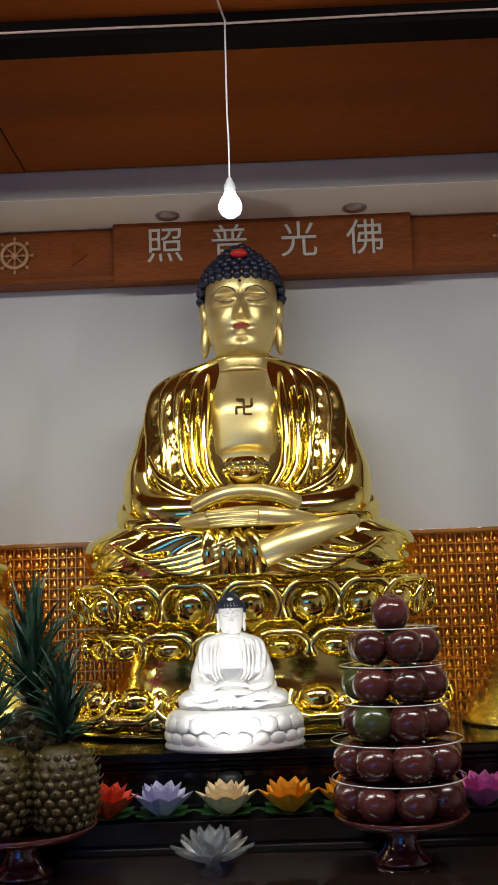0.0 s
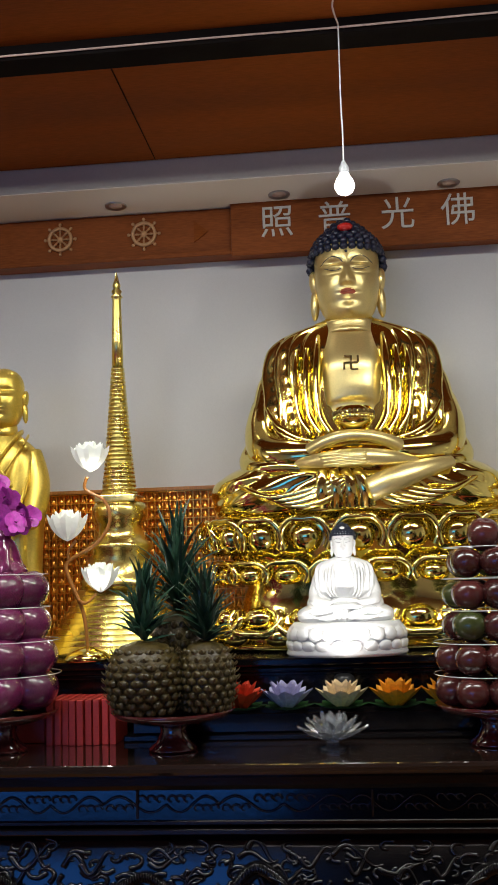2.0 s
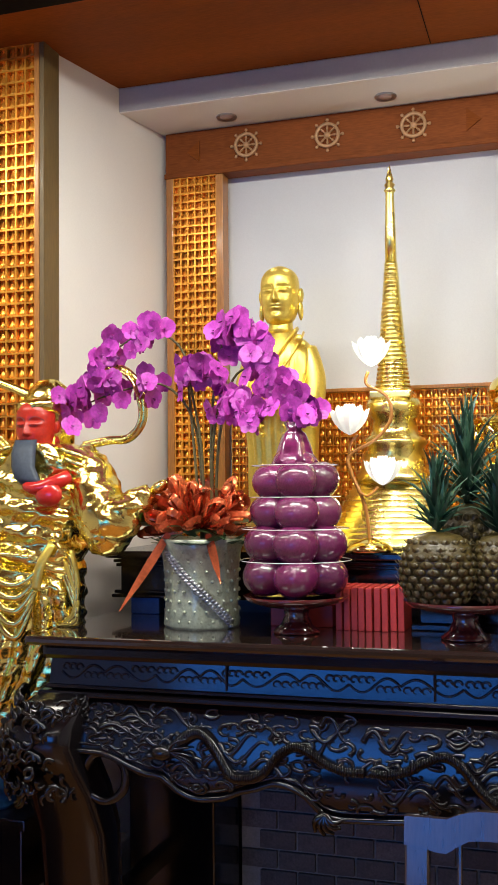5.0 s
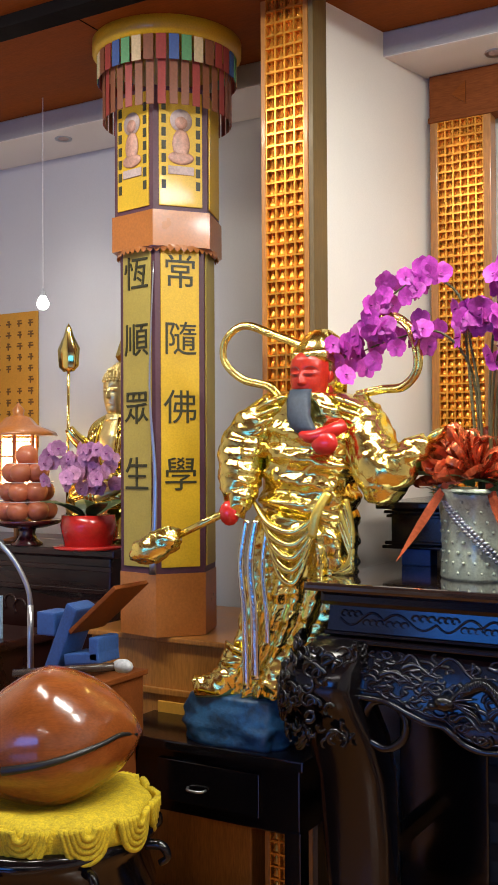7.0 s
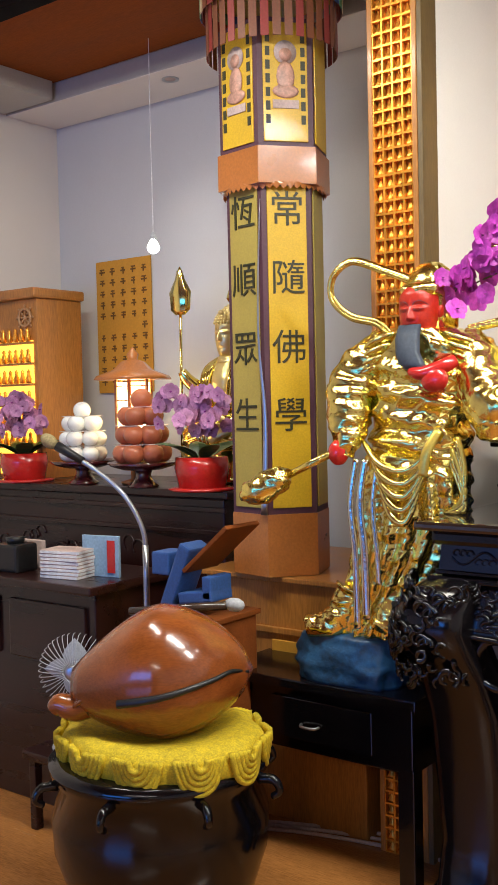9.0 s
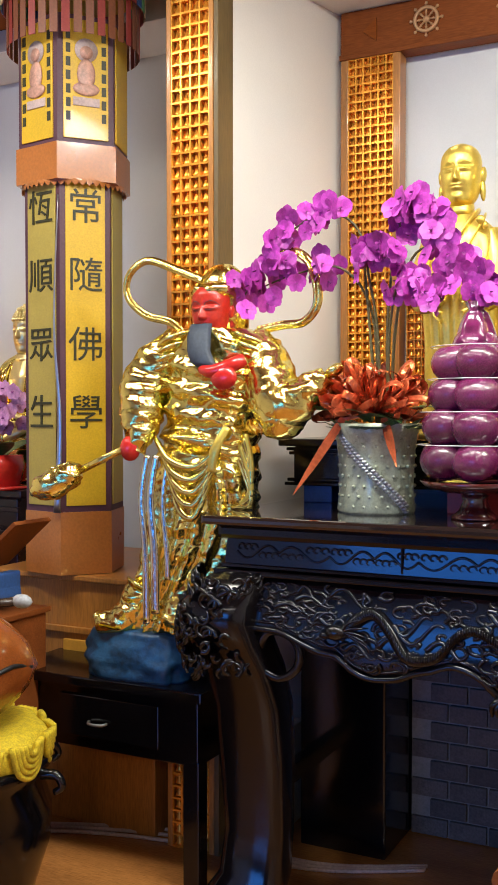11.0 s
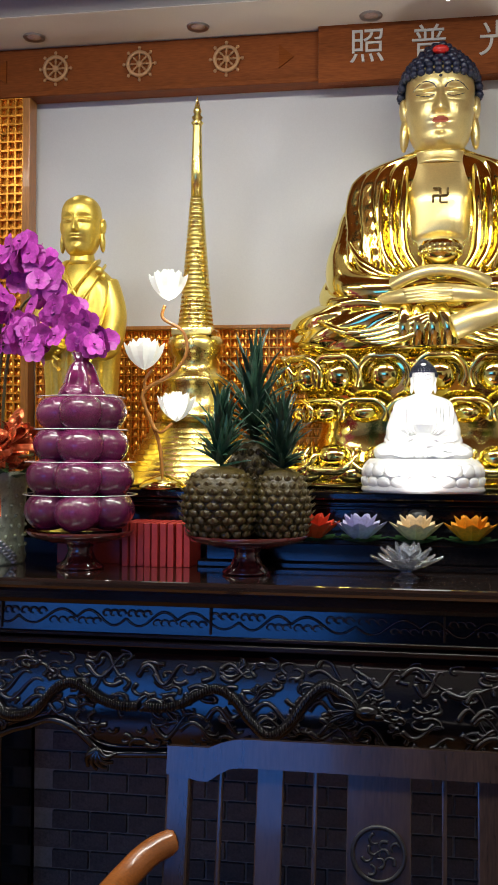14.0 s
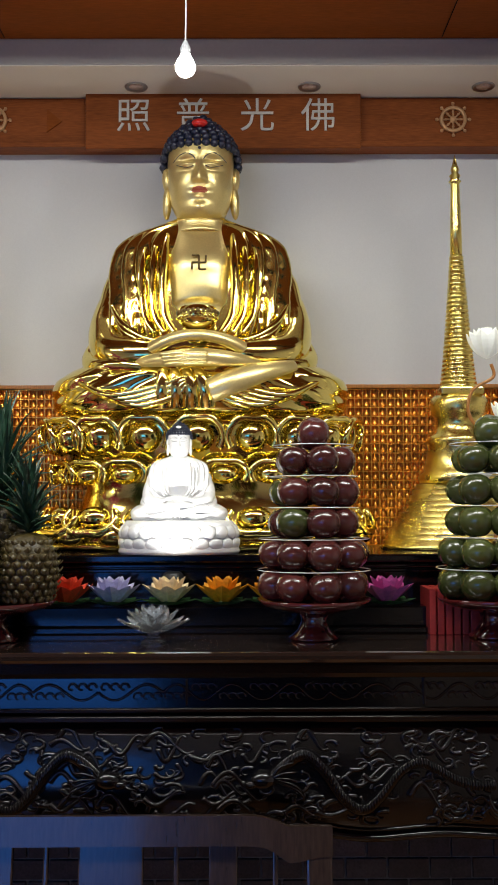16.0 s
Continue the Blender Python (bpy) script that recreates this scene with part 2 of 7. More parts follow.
def box(bm, c, s, bevel=0.0, mi=0, rz=0.0, rx=0.0, ry=0.0):
    m = Euler((radians(rx), radians(ry), radians(rz))).to_matrix()
    c = Vector(c)
    if bevel:
        tmp = bmesh.new()
        vs = [tmp.verts.new(Vector((p.x * s[0], p.y * s[1], p.z * s[2]))) for p in CORNERS]
        for f in SIDES:
            tmp.faces.new([vs[k] for k in f])
        bmesh.ops.bevel(tmp, geom=tmp.edges[:], offset=min(bevel, min(s) * 0.45), segments=2, profile=0.6, affect="EDGES")
        tmp.verts.index_update()
        out = [bm.verts.new(c + m @ v.co) for v in tmp.verts]
        for f in tmp.faces:
            bm.faces.new([out[v.index] for v in f.verts]).material_index = mi
        tmp.free()
        return
    vs = [bm.verts.new(c + m @ Vector((p.x * s[0], p.y * s[1], p.z * s[2]))) for p in CORNERS]
    for f in SIDES:
        bm.faces.new([vs[k] for k in f]).material_index = mi


def ell(bm, c, r, seg=16, mi=0, rot=(0, 0, 0)):
    m = Euler([radians(a) for a in rot]).to_matrix()
    c, nv = Vector(c), max(4, seg // 2)
    loops = []
    for k in range(1, nv):
        a = math.pi * k / nv - math.pi / 2
        loops.append([c + m @ Vector((r[0] * math.cos(a) * math.cos(2 * math.pi * i / seg), r[1] * math.cos(a) * math.sin(2 * math.pi * i / seg), r[2] * math.sin(a))) for i in range(seg)])
    vs = [[bm.verts.new(p) for p in lp] for lp in loops]
    lo, hi = bm.verts.new(c - m @ Vector((0, 0, r[2]))), bm.verts.new(c + m @ Vector((0, 0, r[2])))
    fs = [bm.faces.new((a[i], a[(i + 1) % seg], b[(i + 1) % seg], b[i])) for a, b in zip(vs, vs[1:]) for i in range(seg)]
    fs += [bm.faces.new((vs[0][(i + 1) % seg], vs[0][i], lo)) for i in range(seg)]
    fs += [bm.faces.new((vs[-1][i], vs[-1][(i + 1) % seg], hi)) for i in range(seg)]
    for f in fs:
        f.material_index, f.smooth = mi, True


def rings(bm, loops, mi=0, cap=True, smooth=True):
    """Skin a list of closed loops of points."""
    vs = [[bm.verts.new(p) for p in lp] for lp in loops]
    n = len(vs[0])
    for a, b in zip(vs, vs[1:]):
        for i in range(n):
            f = bm.faces.new((a[i], a[(i + 1) % n], b[(i + 1) % n], b[i]))
            f.material_index, f.smooth = mi, smooth
    if cap:
        for lp in (vs[0][::-1], vs[-1]):
            f = bm.faces.new(lp)
            f.material_index = mi


def lathe(bm, prof, c=(0, 0, 0), seg=28, mi=0, sx=1.0, sy=1.0, wave=0.0, waves=0):
    loops = []
    for r, z in prof:
        lp = []
        for i in range(seg):
            a = 2 * math.pi * i / seg
            q = max(r, 0.0004) * (1 + wave * math.cos(waves * a))
            lp.append((c[0] + q * sx * math.cos(a), c[1] + q * sy * math.sin(a), c[2] + z))
        loops.append(lp)
    rings(bm, loops, mi)


def smooth_path(pts, k=5):
    pts = [Vector(p) for p in pts]
    out = []
    for i in range(len(pts) - 1):
        p0, p1, p2, p3 = pts[max(i - 1, 0)], pts[i], pts[i + 1], pts[min(i + 2, len(pts) - 1)]
        for j in range(k):
            t = j / k
            out.append(0.5 * ((2 * p1) + (p2 - p0) * t + (2 * p0 - 5 * p1 + 4 * p2 - p3) * t * t + (3 * p1 - p0 - 3 * p2 + p3) * t ** 3))
    out.append(pts[-1])
    return out


def tube(bm, pts, r0, r1=None, seg=8, mi=0, k=5, flat=1.0, smooth=True, rmid=None):
    """A round bar along a smooth path; flat squeezes it along its binormal."""
    path = smooth_path(pts, k) if k > 1 else [Vector(p) for p in pts]
    r1 = r0 if r1 is None else r1
    loops, ref = [], Vector((0.13, 0.31, 1)).normalized()
    for i, p in enumerate(path):
        d = (path[min(i + 1, len(path) - 1)] - path[max(i - 1, 0)]).normalized()
        if abs(d.dot(ref)) > 0.95:
            ref = Vector((1, 0.2, 0.1)).normalized()
        a = (ref - d * ref.dot(d)).normalized()
        b = d.cross(a)
        ref = a
        t = i / (len(path) - 1)
        r = r0 + (r1 - r0) * t
        if rmid is not None:
            r = r + (rmid - (r0 + r1) / 2) * math.sin(math.pi * t)
        loops.append([p + a * r * math.cos(2 * math.pi * j / seg) + b * r * flat * math.sin(2 * math.pi * j / seg) for j in range(seg)])
    rings(bm, loops, mi, True, smooth)


def leaf(bm, base, way, up, length, width, curl=0.3, thick=0.0015, mi=0, n=6, tip=0.0, cup=0.15, wide=0.45, full=1.0):
    """A leaf or petal with a little thickness, that bends towards up as it goes."""
    base, d, u = Vector(base), Vector(way).normalized(), Vector(up)
    u = (u - d * u.dot(d)).normalized()
    s = d.cross(u)
    loops, p = [], base.copy()
    for i in range(n + 1):
        t = i / n
        a = curl * t
        dd = d * math.cos(a) + u * math.sin(a)
        uu = u * math.cos(a) - d * math.sin(a)
        w = width * 0.5 * (max(0.0, math.sin(math.pi * min(1, t ** (math.log(0.5) / math.log(wide)) * 0.97 + 0.03))) ** full * (1 - tip) + tip * (1 - t)) + 0.0008
        th = thick * (1 - 0.6 * t) + 0.0003
        loops.append([p + s * w + uu * cup * w, p + uu * th, p - s * w + uu * cup * w, p - uu * th])
        p = p + dd * (length / n)
    rings(bm, loops, mi, True, False)


def mesh_of(name, bm, mats):
    me = bpy.data.meshes.new(name)
    bmesh.ops.recalc_face_normals(bm, faces=bm.faces)
    bm.to_mesh(me)
    bm.free()
    for m in (mats if isinstance(mats, (list, tuple)) else [mats]):
        me.materials.append(m)
    return me


def part(name, bm, mats, parent, label="", smooth=False):
    me = mesh_of(name, bm, mats)
    if smooth:
        for p in me.polygons:
            p.use_smooth = True
    ob = new(name, me)
    ob.parent = parent
    if label:
        tagged(ob, label)
    return ob


def piece(name, me, parent, at, rz=0.0, scale=(1, 1, 1), rx=0.0, ry=0.0):
    """An object of its own on shared mesh data."""
    ob = new(name, me)
    ob.parent = parent
    ob.location, ob.rotation_euler, ob.scale = at, (radians(rx), radians(ry), radians(rz)), scale
    return ob


def thing(name, at, label, category, group="", kind="", rz=0.0):
    ob = tagged(new(name), label, category, group, kind)
    ob.location, ob.rotation_euler, ob.empty_display_size = at, (0, 0, radians(rz)), 0.1
    return ob


def solid(name, bm, mats, at, label, category, group="", kind="", rz=0.0, smooth=False):
    ob = part(name, bm, mats, None, "", smooth)
    ob.location, ob.rotation_euler = at, (0, 0, radians(rz))
    return tagged(ob, label, category, group, kind)


def B():
    return bmesh.new()


def block(name, lo, hi, m, label, category, kind="structure", bevel=0.0):
    bm = B()
    s = [b - a for a, b in zip(lo, hi)]
    c = [(a + b) / 2 for a, b in zip(lo, hi)]
    box(bm, (0, 0, 0), s, bevel)
    return solid(name, bm, m, c, label, category, "", kind)


def words(text, size, depth, m, parent, name, at, rx=90, rz=0):
    cu = bpy.data.curves.new(name, "FONT")
    cu.body, cu.size, cu.extrude, cu.align_x, cu.align_y = text, size, depth, "CENTER", "CENTER"
    tmp = bpy.data.objects.new("tmp", cu)
    scene.collection.objects.link(tmp)
    me = bpy.data.meshes.new_from_object(tmp.evaluated_get(bpy.context.evaluated_depsgraph_get()))
    bpy.data.objects.remove(tmp)
    me.materials.clear()
    me.materials.append(m)
    ob = new(name, me)
    ob.parent = parent
    ob.location, ob.rotation_euler = at, (radians(rx), 0, radians(rz))
    return ob


# ---- the large structure ----
block("floor", (-6, -5, -0.1), (4, 3.2, 0.0), FLOOR, "orange-brown polished wooden floor", "floor")
block("wall_north", (-4.1, 3.02, 0), (2.6, 3.2, 2.9), WALL, "white painted plaster wall behind the altar", "wall")
block("wall_west", (-4.2, -5, 0), (-3.95, 3.02, 2.9), SIDEWALL, "white plaster wall of the side bay", "wall")
block("wall_east", (2.6, -5, 0), (2.8, 3.2, 2.9), SIDEWALL, "plain white plaster wall", "wall")
bm = B()
box(bm, (-3.8, -4.6, 1.4), (0.6, 0.2, 2.8)); box(bm, (2.0, -4.6, 1.4), (1.2, 0.2, 2.8)); box(bm, (-1.05, -4.6, 2.4), (4.9, 0.2, 0.8))
solid("wall_south", bm, SIDEWALL, (0, 0, 0), "plain white wall with a wide door opening", "wall", "", "structure")
bm = B()
box(bm, (-0.75, 0.97, 2.80), (6.8, 3.5, 0.09)); box(bm, (-0.75, -2.9, 2.80), (6.8, 4.2, 0.09))
for x in (-2.4, -0.58, 0.72):
    box(bm, (x, 2.4, 2.754), (0.0022, 0.62, 0.003), 0, 1)
solid("ceiling", bm, [CEIL, DARKGAP], (0, 0, 0), "brown wood panel ceiling with thin seams", "ceiling", "", "structure")
bm = B()
box(bm, (-0.75, 2.036, 2.742), (6.6, 0.080, 0.05), 0.004)
solid("ceiling_beam", bm, DARKGAP, (0, 0, 0), "narrow black beam across the brown ceiling", "beam", "", "structure")
bm = B()
box(bm, (-0.75, 2.87, 2.715), (6.7, 0.30, 0.08), 0.004)
box(bm, (-0.75, 2.868, 2.675), (6.7, 0.290, 0.004), 0, 1)
box(bm, (-3.78, 1.2, 2.715), (0.33, 3.0, 0.08), 0.004)
solid("soffit", bm, [FASCIA, SIDEWALL], (0, 0, 0), "grey fascia and white soffit under the ceiling", "soffit", "", "structure")
tube_pts = [(-1.6, 1.992, 2.733), (-0.9, 1.99, 2.726), (-0.3, 1.992, 2.729), (0.0, 1.99, 2.727), (0.5, 1.99, 2.731), (1.2, 1.99, 2.728)]
bm = B()
tube(bm, tube_pts, 0.0026, k=6, seg=6)
solid("ceiling_cable", bm, PAGES, (0, 0, 0), "thin white cable stapled along the black beam", "cable")

jb = thing("junction_box", (-0.055, 1.80, 2.745), "small pale wooden junction box with a wire on the ceiling", "junction box")
bm = B(); box(bm, (0, 0, 0), (0.10, 0.05, 0.022), 0.003); part("box", bm, POSTWOOD, jb)
bm = B(); tube(bm, [(0.045, 0.02, -0.006), (0.052, 0.07, -0.004), (0.045, 0.12, -0.006), (0.057, 0.185, -0.014)], 0.0022, k=6, seg=6); part("wire", bm, PAGES, jb)

# splayed side wall of the altar bay
bm = B()
lo = [(-1.545, 3.02), (-1.68, 2.42), (-1.80, 2.42), (-1.80, 3.02)]
rings(bm, [[(x, y, 0) for x, y in lo], [(x, y, 2.755) for x, y in lo]], 0, True, False)
solid("wall_side", bm, SIDEWALL, (0, 0, 0), "white plaster side wall of the altar bay", "wall", "", "structure")
bm = B()
rings(bm, [[(-x, y, 0) for x, y in lo][::-1], [(-x, y, 2.755) for x, y in lo][::-1]], 0, True, False)
solid("wall_side_east", bm, SIDEWALL, (0, 0, 0), "white plaster side wall of the altar bay", "wall", "", "structure")


def recess_grid(bm, x0, z0, x1, z1, nx, nz, y, bar, depth):
    """A lattice of flat bars with a small knob in every cell."""
    for i in range(nx + 1):
        x = x0 + (x1 - x0) * i / nx
        box(bm, (x, y, (z0 + z1) / 2), (bar, depth, z1 - z0))
    for j in range(nz + 1):
        z = z0 + (z1 - z0) * j / nz
        box(bm, ((x0 + x1) / 2, y - 0.001, z), (x1 - x0, depth, bar))


def small_niche():
    """A tiny seated form under an arch."""
    bm = B()
    lathe(bm, [(0.0105, 0), (0.0115, 0.003), (0.0075, 0.009), (0.0068, 0.014), (0.003, 0.017), (0.0045, 0.021), (0.003, 0.025), (0.0003, 0.027)], seg=6, sy=0.6)
    return mesh_of("niche_figure", bm, NICHE)


def niche_field(parent, x0, z0, x1, z1, nx, nz, y, keep=300):
    me = small_niche()
    bm, n, k = B(), 0, 0
    dx, dz = (x1 - x0) / nx, (z1 - z0) / nz
    src = B(); src.from_mesh(me)
    vs = [v.co.copy() for v in src.verts]; fs = [[v.index for v in f.verts] for f in src.faces]
    src.free()
    for j in range(nz):
        for i in range(nx):
            p = Vector((x0 + dx * (i + 0.5), y - 0.006, z0 + dz * (j + 0.12)))
            sc = min(dx / 0.026, dz / 0.030)
            if n < keep:
                piece("niche_figure", me, parent, p, 0, (sc, sc, sc)); n += 1
            else:
                new_vs = [bm.verts.new(p + v * sc) for v in vs]
                for f in fs:
                    bm.faces.new([new_vs[q] for q in f]).smooth = True
                k += 1
    if k:
        tagged(part("niche_figures", bm, NICHE, parent), kind="stuff")
    else:
        bm.free()


def gilded_wall(x0, x1, z0, z1, nx, nz, label, keep):
    t = thing("niche_panel", (0, 0, 0), label, "niche panel", "", "structure")
    bm = B(); box(bm, ((x0 + x1) / 2, 3.005, (z0 + z1) / 2), (x1 - x0, 0.026, z1 - z0))
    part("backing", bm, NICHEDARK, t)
    bm = B(); recess_grid(bm, x0, z0, x1, z1, nx, nz, 2.982, 0.0035, 0.02)
    part("grid", bm, NICHE, t, "thin gilt dividing bars")
    bm = B(); box(bm, ((x0 + x1) / 2, 2.985, z1 + 0.008), (x1 - x0, 0.06, 0.012), 0.002)
    part("top_rail", bm, POSTWOOD, t)
    niche_field(t, x0, z0, x1, z1, nx, nz, 2.99, keep)
    return t


gilded_wall(-1.31, -0.30, 1.24, 1.732, 40, 17, "wall panel of tiny amber gilt niche figures in rows", 220)
gilded_wall(0.30, 1.42, 1.24, 1.732, 44, 17, "wall panel of tiny amber gilt niche figures in rows", 220)


def lattice_post(name, x0, x1, y, z0, z1, nx, nz, label, frame_w, deep, side=None):
    t = thing(name, (0, 0, 0), label, "post", "", "structure")
    bm = B()
    for x in (x0 + frame_w / 2, x1 - frame_w / 2):
        box(bm, (x, y + deep / 2, (z0 + z1) / 2), (frame_w, deep, z1 - z0), 0.003)
    part("frame", bm, POSTWOOD, t)
    bm = B(); box(bm, ((x0 + x1) / 2, y + deep / 2 + 0.014, (z0 + z1) / 2), (x1 - x0 - 2 * frame_w + 0.002, deep - 0.02, z1 - z0))
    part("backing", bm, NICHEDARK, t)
    bm = B(); recess_grid(bm, x0 + frame_w, z0, x1 - frame_w, z1, nx, nz, y + 0.012, 0.006, 0.018)
    part("lattice", bm, NICHE, t, "orange carved lattice of small square cells")
    niche_field(t, x0 + frame_w, z0, x1 - frame_w, z1, nx, nz, y + 0.022, 200)
    return t


lattice_post("corner_post", -1.535, -1.325, 2.94, 1.24, 2.505, 6, 44, "wooden corner post filled with amber gilt niches", 0.026, 0.06)
lattice_post("lattice_post", -1.850, -1.690, 2.325, 0.0, 2.755, 4, 74, "tall wooden post with an orange carved lattice face", 0.016, 0.10)
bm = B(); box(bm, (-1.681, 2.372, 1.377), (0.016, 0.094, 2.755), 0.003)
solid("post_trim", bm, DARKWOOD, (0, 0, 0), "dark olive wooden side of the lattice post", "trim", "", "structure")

# ---- the carved beam with its name board ----
beam = thing("wooden_beam", (0, 0, 0), "red-brown varnished beam with round wheel carvings", "beam", "", "structure")
bm = B(); box(bm, (0, 2.985, 2.592), (3.08, 0.07, 0.155), 0.004); part("board", bm, BEAM, beam)
bm = B(); box(bm, (0, 2.972, 2.514), (3.08, 0.075, 0.018), 0.004); part("lower_moulding", bm, BEAM, beam)
bm = B()
for s in (-1, 1):
    for x in (-0.475, -1.435):
        pts = [(s * x - s * 0.024, 2.944, 2.557), (s * x + s * 0.024, 2.944, 2.592), (s * x - s * 0.024, 2.944, 2.632)]
        if x < -1:
            pts = [(2 * s * x - p[0], p[1], p[2]) for p in pts]
        a = [bm.verts.new(p) for p in pts]; b = [bm.verts.new((p[0], p[1] + 0.012, p[2])) for p in pts]
        bm.faces.new(a); bm.faces.new(b[::-1])
        for i in range(3):
            bm.faces.new((a[i], b[i], b[(i + 1) % 3], a[(i + 1) % 3]))
part("arrow_carving", bm, CEIL, beam, "dark triangular carvings")


def dharma_wheel(parent, at):
    bm = B()
    loops = []
    for k in range(25):
        a = 2 * math.pi * k / 24
        c = Vector((math.cos(a), 0, math.sin(a)))
        loops.append([c * (0.038 + r) + Vector((0, y, 0)) for r, y in ((-0.005, -0.006), (0.005, -0.006), (0.005, 0.004), (-0.005, 0.004))])
    rings(bm, loops, 0, False)
    for k in range(8):
        a = math.pi * k / 4
        d = Vector((math.cos(a), 0, math.sin(a)))
        tube(bm, [d * 0.010, d * 0.050], 0.0032, 0.0032, 6, k=1)
        ell(bm, d * 0.052, (0.006, 0.005, 0.006), 8)
        ell(bm, d * 0.024, (0.0045, 0.005, 0.0045), 8)
    ell(bm, (0, 0, 0), (0.012, 0.008, 0.012), 10)
    o = part("wheel_carving", bm, WHEEL, parent, "pale gilt eight-spoked wheel carving")
    o.location = at


for x in (-1.24, -0.955, -0.668, 0.80, 1.09):
    dharma_wheel(beam, (x, 2.945, 2.596))
sign = thing("name_board", (0.065, 2.93, 2.59), "red-brown wooden name board with four pale characters", "sign")
bm = B(); box(bm, (0, 0.01, 0), (0.875, 0.03, 0.188), 0.004); part("board", bm, BEAM, sign)
for x, c in ((-0.285, "照"), (-0.096, "普"), (0.108, "光"), (0.302, "佛")):
    words(c, 0.114, 0.003, LETTER, sign, "character", (x, -0.007, 0.005))


def downlight(at):
    t = thing("downlight", at, "small round recessed ceiling downlight with a grey rim", "downlight", "recessed downlights")
    bm = B(); lathe(bm, [(0.022, 0.0), (0.034, -0.004), (0.036, 0.0), (0.034, 0.003)], seg=20); part("rim", bm, STEEL, t)
    bm = B(); lathe(bm, [(0.0, -0.0015), (0.022, -0.0015), (0.022, 0.001)], seg=16); part("lens", bm, PAGES, t)
    return t


dl = downlight((-1.285, 2.87, 2.672))
for x in (-0.745, -0.206, 0.335, 0.88):
    copy_thing(dl, pose(x, 2.87, 2.672))
for x in (-2.35, -3.05):
    copy_thing(dl, pose(x, 2.82, 2.672))


def bulb(at, top):
    t = thing("hanging_bulb", at, "bare lit light bulb hanging on a thin white cord", "light bulb")
    bm = B(); lathe(bm, [(0.0, -0.040), (0.010, -0.038), (0.018, -0.032), (0.0225, -0.023), (0.023, -0.015), (0.019, -0.004), (0.0125, 0.006), (0.011, 0.012)], seg=20)
    part("glass", bm, BULB, t, "glowing white glass", True)
    bm = B(); lathe(bm, [(0.010, 0.008), (0.0115, 0.011), (0.0115, 0.026), (0.008, 0.032), (0.004, 0.042), (0.0, 0.044)], seg=16)
    part("socket", bm, PLASTIC, t, "", True)
    bm = B(); h = top - at[2]
    tube(bm, [(0, 0, 0.035), (0.001, 0, 0.12), (0.0, 0, h * 0.5), (0.002, 0.0, h)], 0.0018, k=8, seg=6)
    part("cord", bm, WHITE, t)


bulb((0.0, 1.985, BULBZ + 0.012), 2.735)
bulb((-2.965, 2.60, 1.98), 2.755)


# ---- the altar table ----
def wavy(x):
    a = abs(x)
    pts = ((0.0, 0.66), (0.12, 0.648), (0.25, 0.66), (0.40, 0.645), (0.55, 0.655), (0.70, 0.648), (0.76, 0.645), (0.79, 0.662), (0.83, 0.705), (0.88, 0.722), (0.95, 0.702), (1.02, 0.675), (1.08, 0.664), (1.14, 0.682), (1.19, 0.722), (1.23, 0.716), (1.28, 0.742), (1.34, 0.758), (1.40, 0.76), (1.6, 0.76))
    for (a0, z0), (a1, z1) in zip(pts, pts[1:]):
        if a <= a1:
            t = (a - a0) / (a1 - a0)
            return z0 + (z1 - z0) * t * t * (3 - 2 * t)
    return 0.76


def belly(z):
    """Depth of the apron's swelling face below its upper edge."""
    t = max(0.0, min(1.0, (0.896 - z) / 0.24))
    return 0.050 - 0.034 * math.sin(min(1.0, t * 1.05) * math.pi / 2) + 0.012 * max(0.0, t - 0.75) * 4


table = thing("altar_table", (0, 0, 0), "long black lacquered altar table with carved apron and glossy top", "altar table")
XL, XR, YF, YB = -1.545, 1.545, 1.99, 2.97
bm = B(); box(bm, (0, (YF + YB) / 2, 1.038), (XR - XL, YB - YF, 0.024), 0.008); part("tabletop", bm, TOP, table, "glossy dark reflecting tabletop")
bm = B(); box(bm, (0, (YF + YB) / 2 + 0.02, 1.006), (XR - XL - 0.05, YB - YF - 0.05, 0.04), 0.012); part("top_moulding", bm, LACQUER, table)
bm = B()
rings(bm, [[(XL + 0.045 + d, YF + 0.050 + d, z), (XR - 0.045 - d, YF + 0.050 + d, z), (XR - 0.045 - d, YB - 0.05, z), (XL + 0.045 + d, YB - 0.05, z)] for z, d in ((0.924, 0.0), (0.990, 0.006))], 0, True, False)
part("waist", bm, LACQUER, table)
rng = random.Random(4)
x = XL + 0.08
while x < XR - 0.15:
    w = rng.uniform(0.11, 0.15)
    g = rng.choice((-1, 1))
    bm = B()
    wave_line = [(x + w * k / 8, YF + 0.053, 0.957 + g * 0.017 * math.sin(k * math.pi / 4)) for k in range(9)]
    tube(bm, wave_line, 0.0034, 0.0034, 6, k=4)
    for q in (0.10, 0.25, 0.40, 0.60, 0.75, 0.90):
        c, hh = x + w * q, g * (-0.010 if q < 0.5 else 0.010)
        tube(bm, [(c + 0.012 * math.cos(j) * (1 - 0.12 * j), YF + 0.053, 0.957 + hh + 0.011 * math.sin(j) * (1 - 0.12 * j)) for j in range(6)], 0.0035, 0.002, 5, k=3)
    part("carved_scroll", bm, LACQUER, table)
    x += w
for x in (-1.02, -0.52, 0.0, 0.52, 1.02):
    bm = B(); box(bm, (x, YF + 0.054, 0.957), (0.006, 0.012, 0.06), 0.002); part("waist_divider", bm, LACQUER, table)
bm = B()
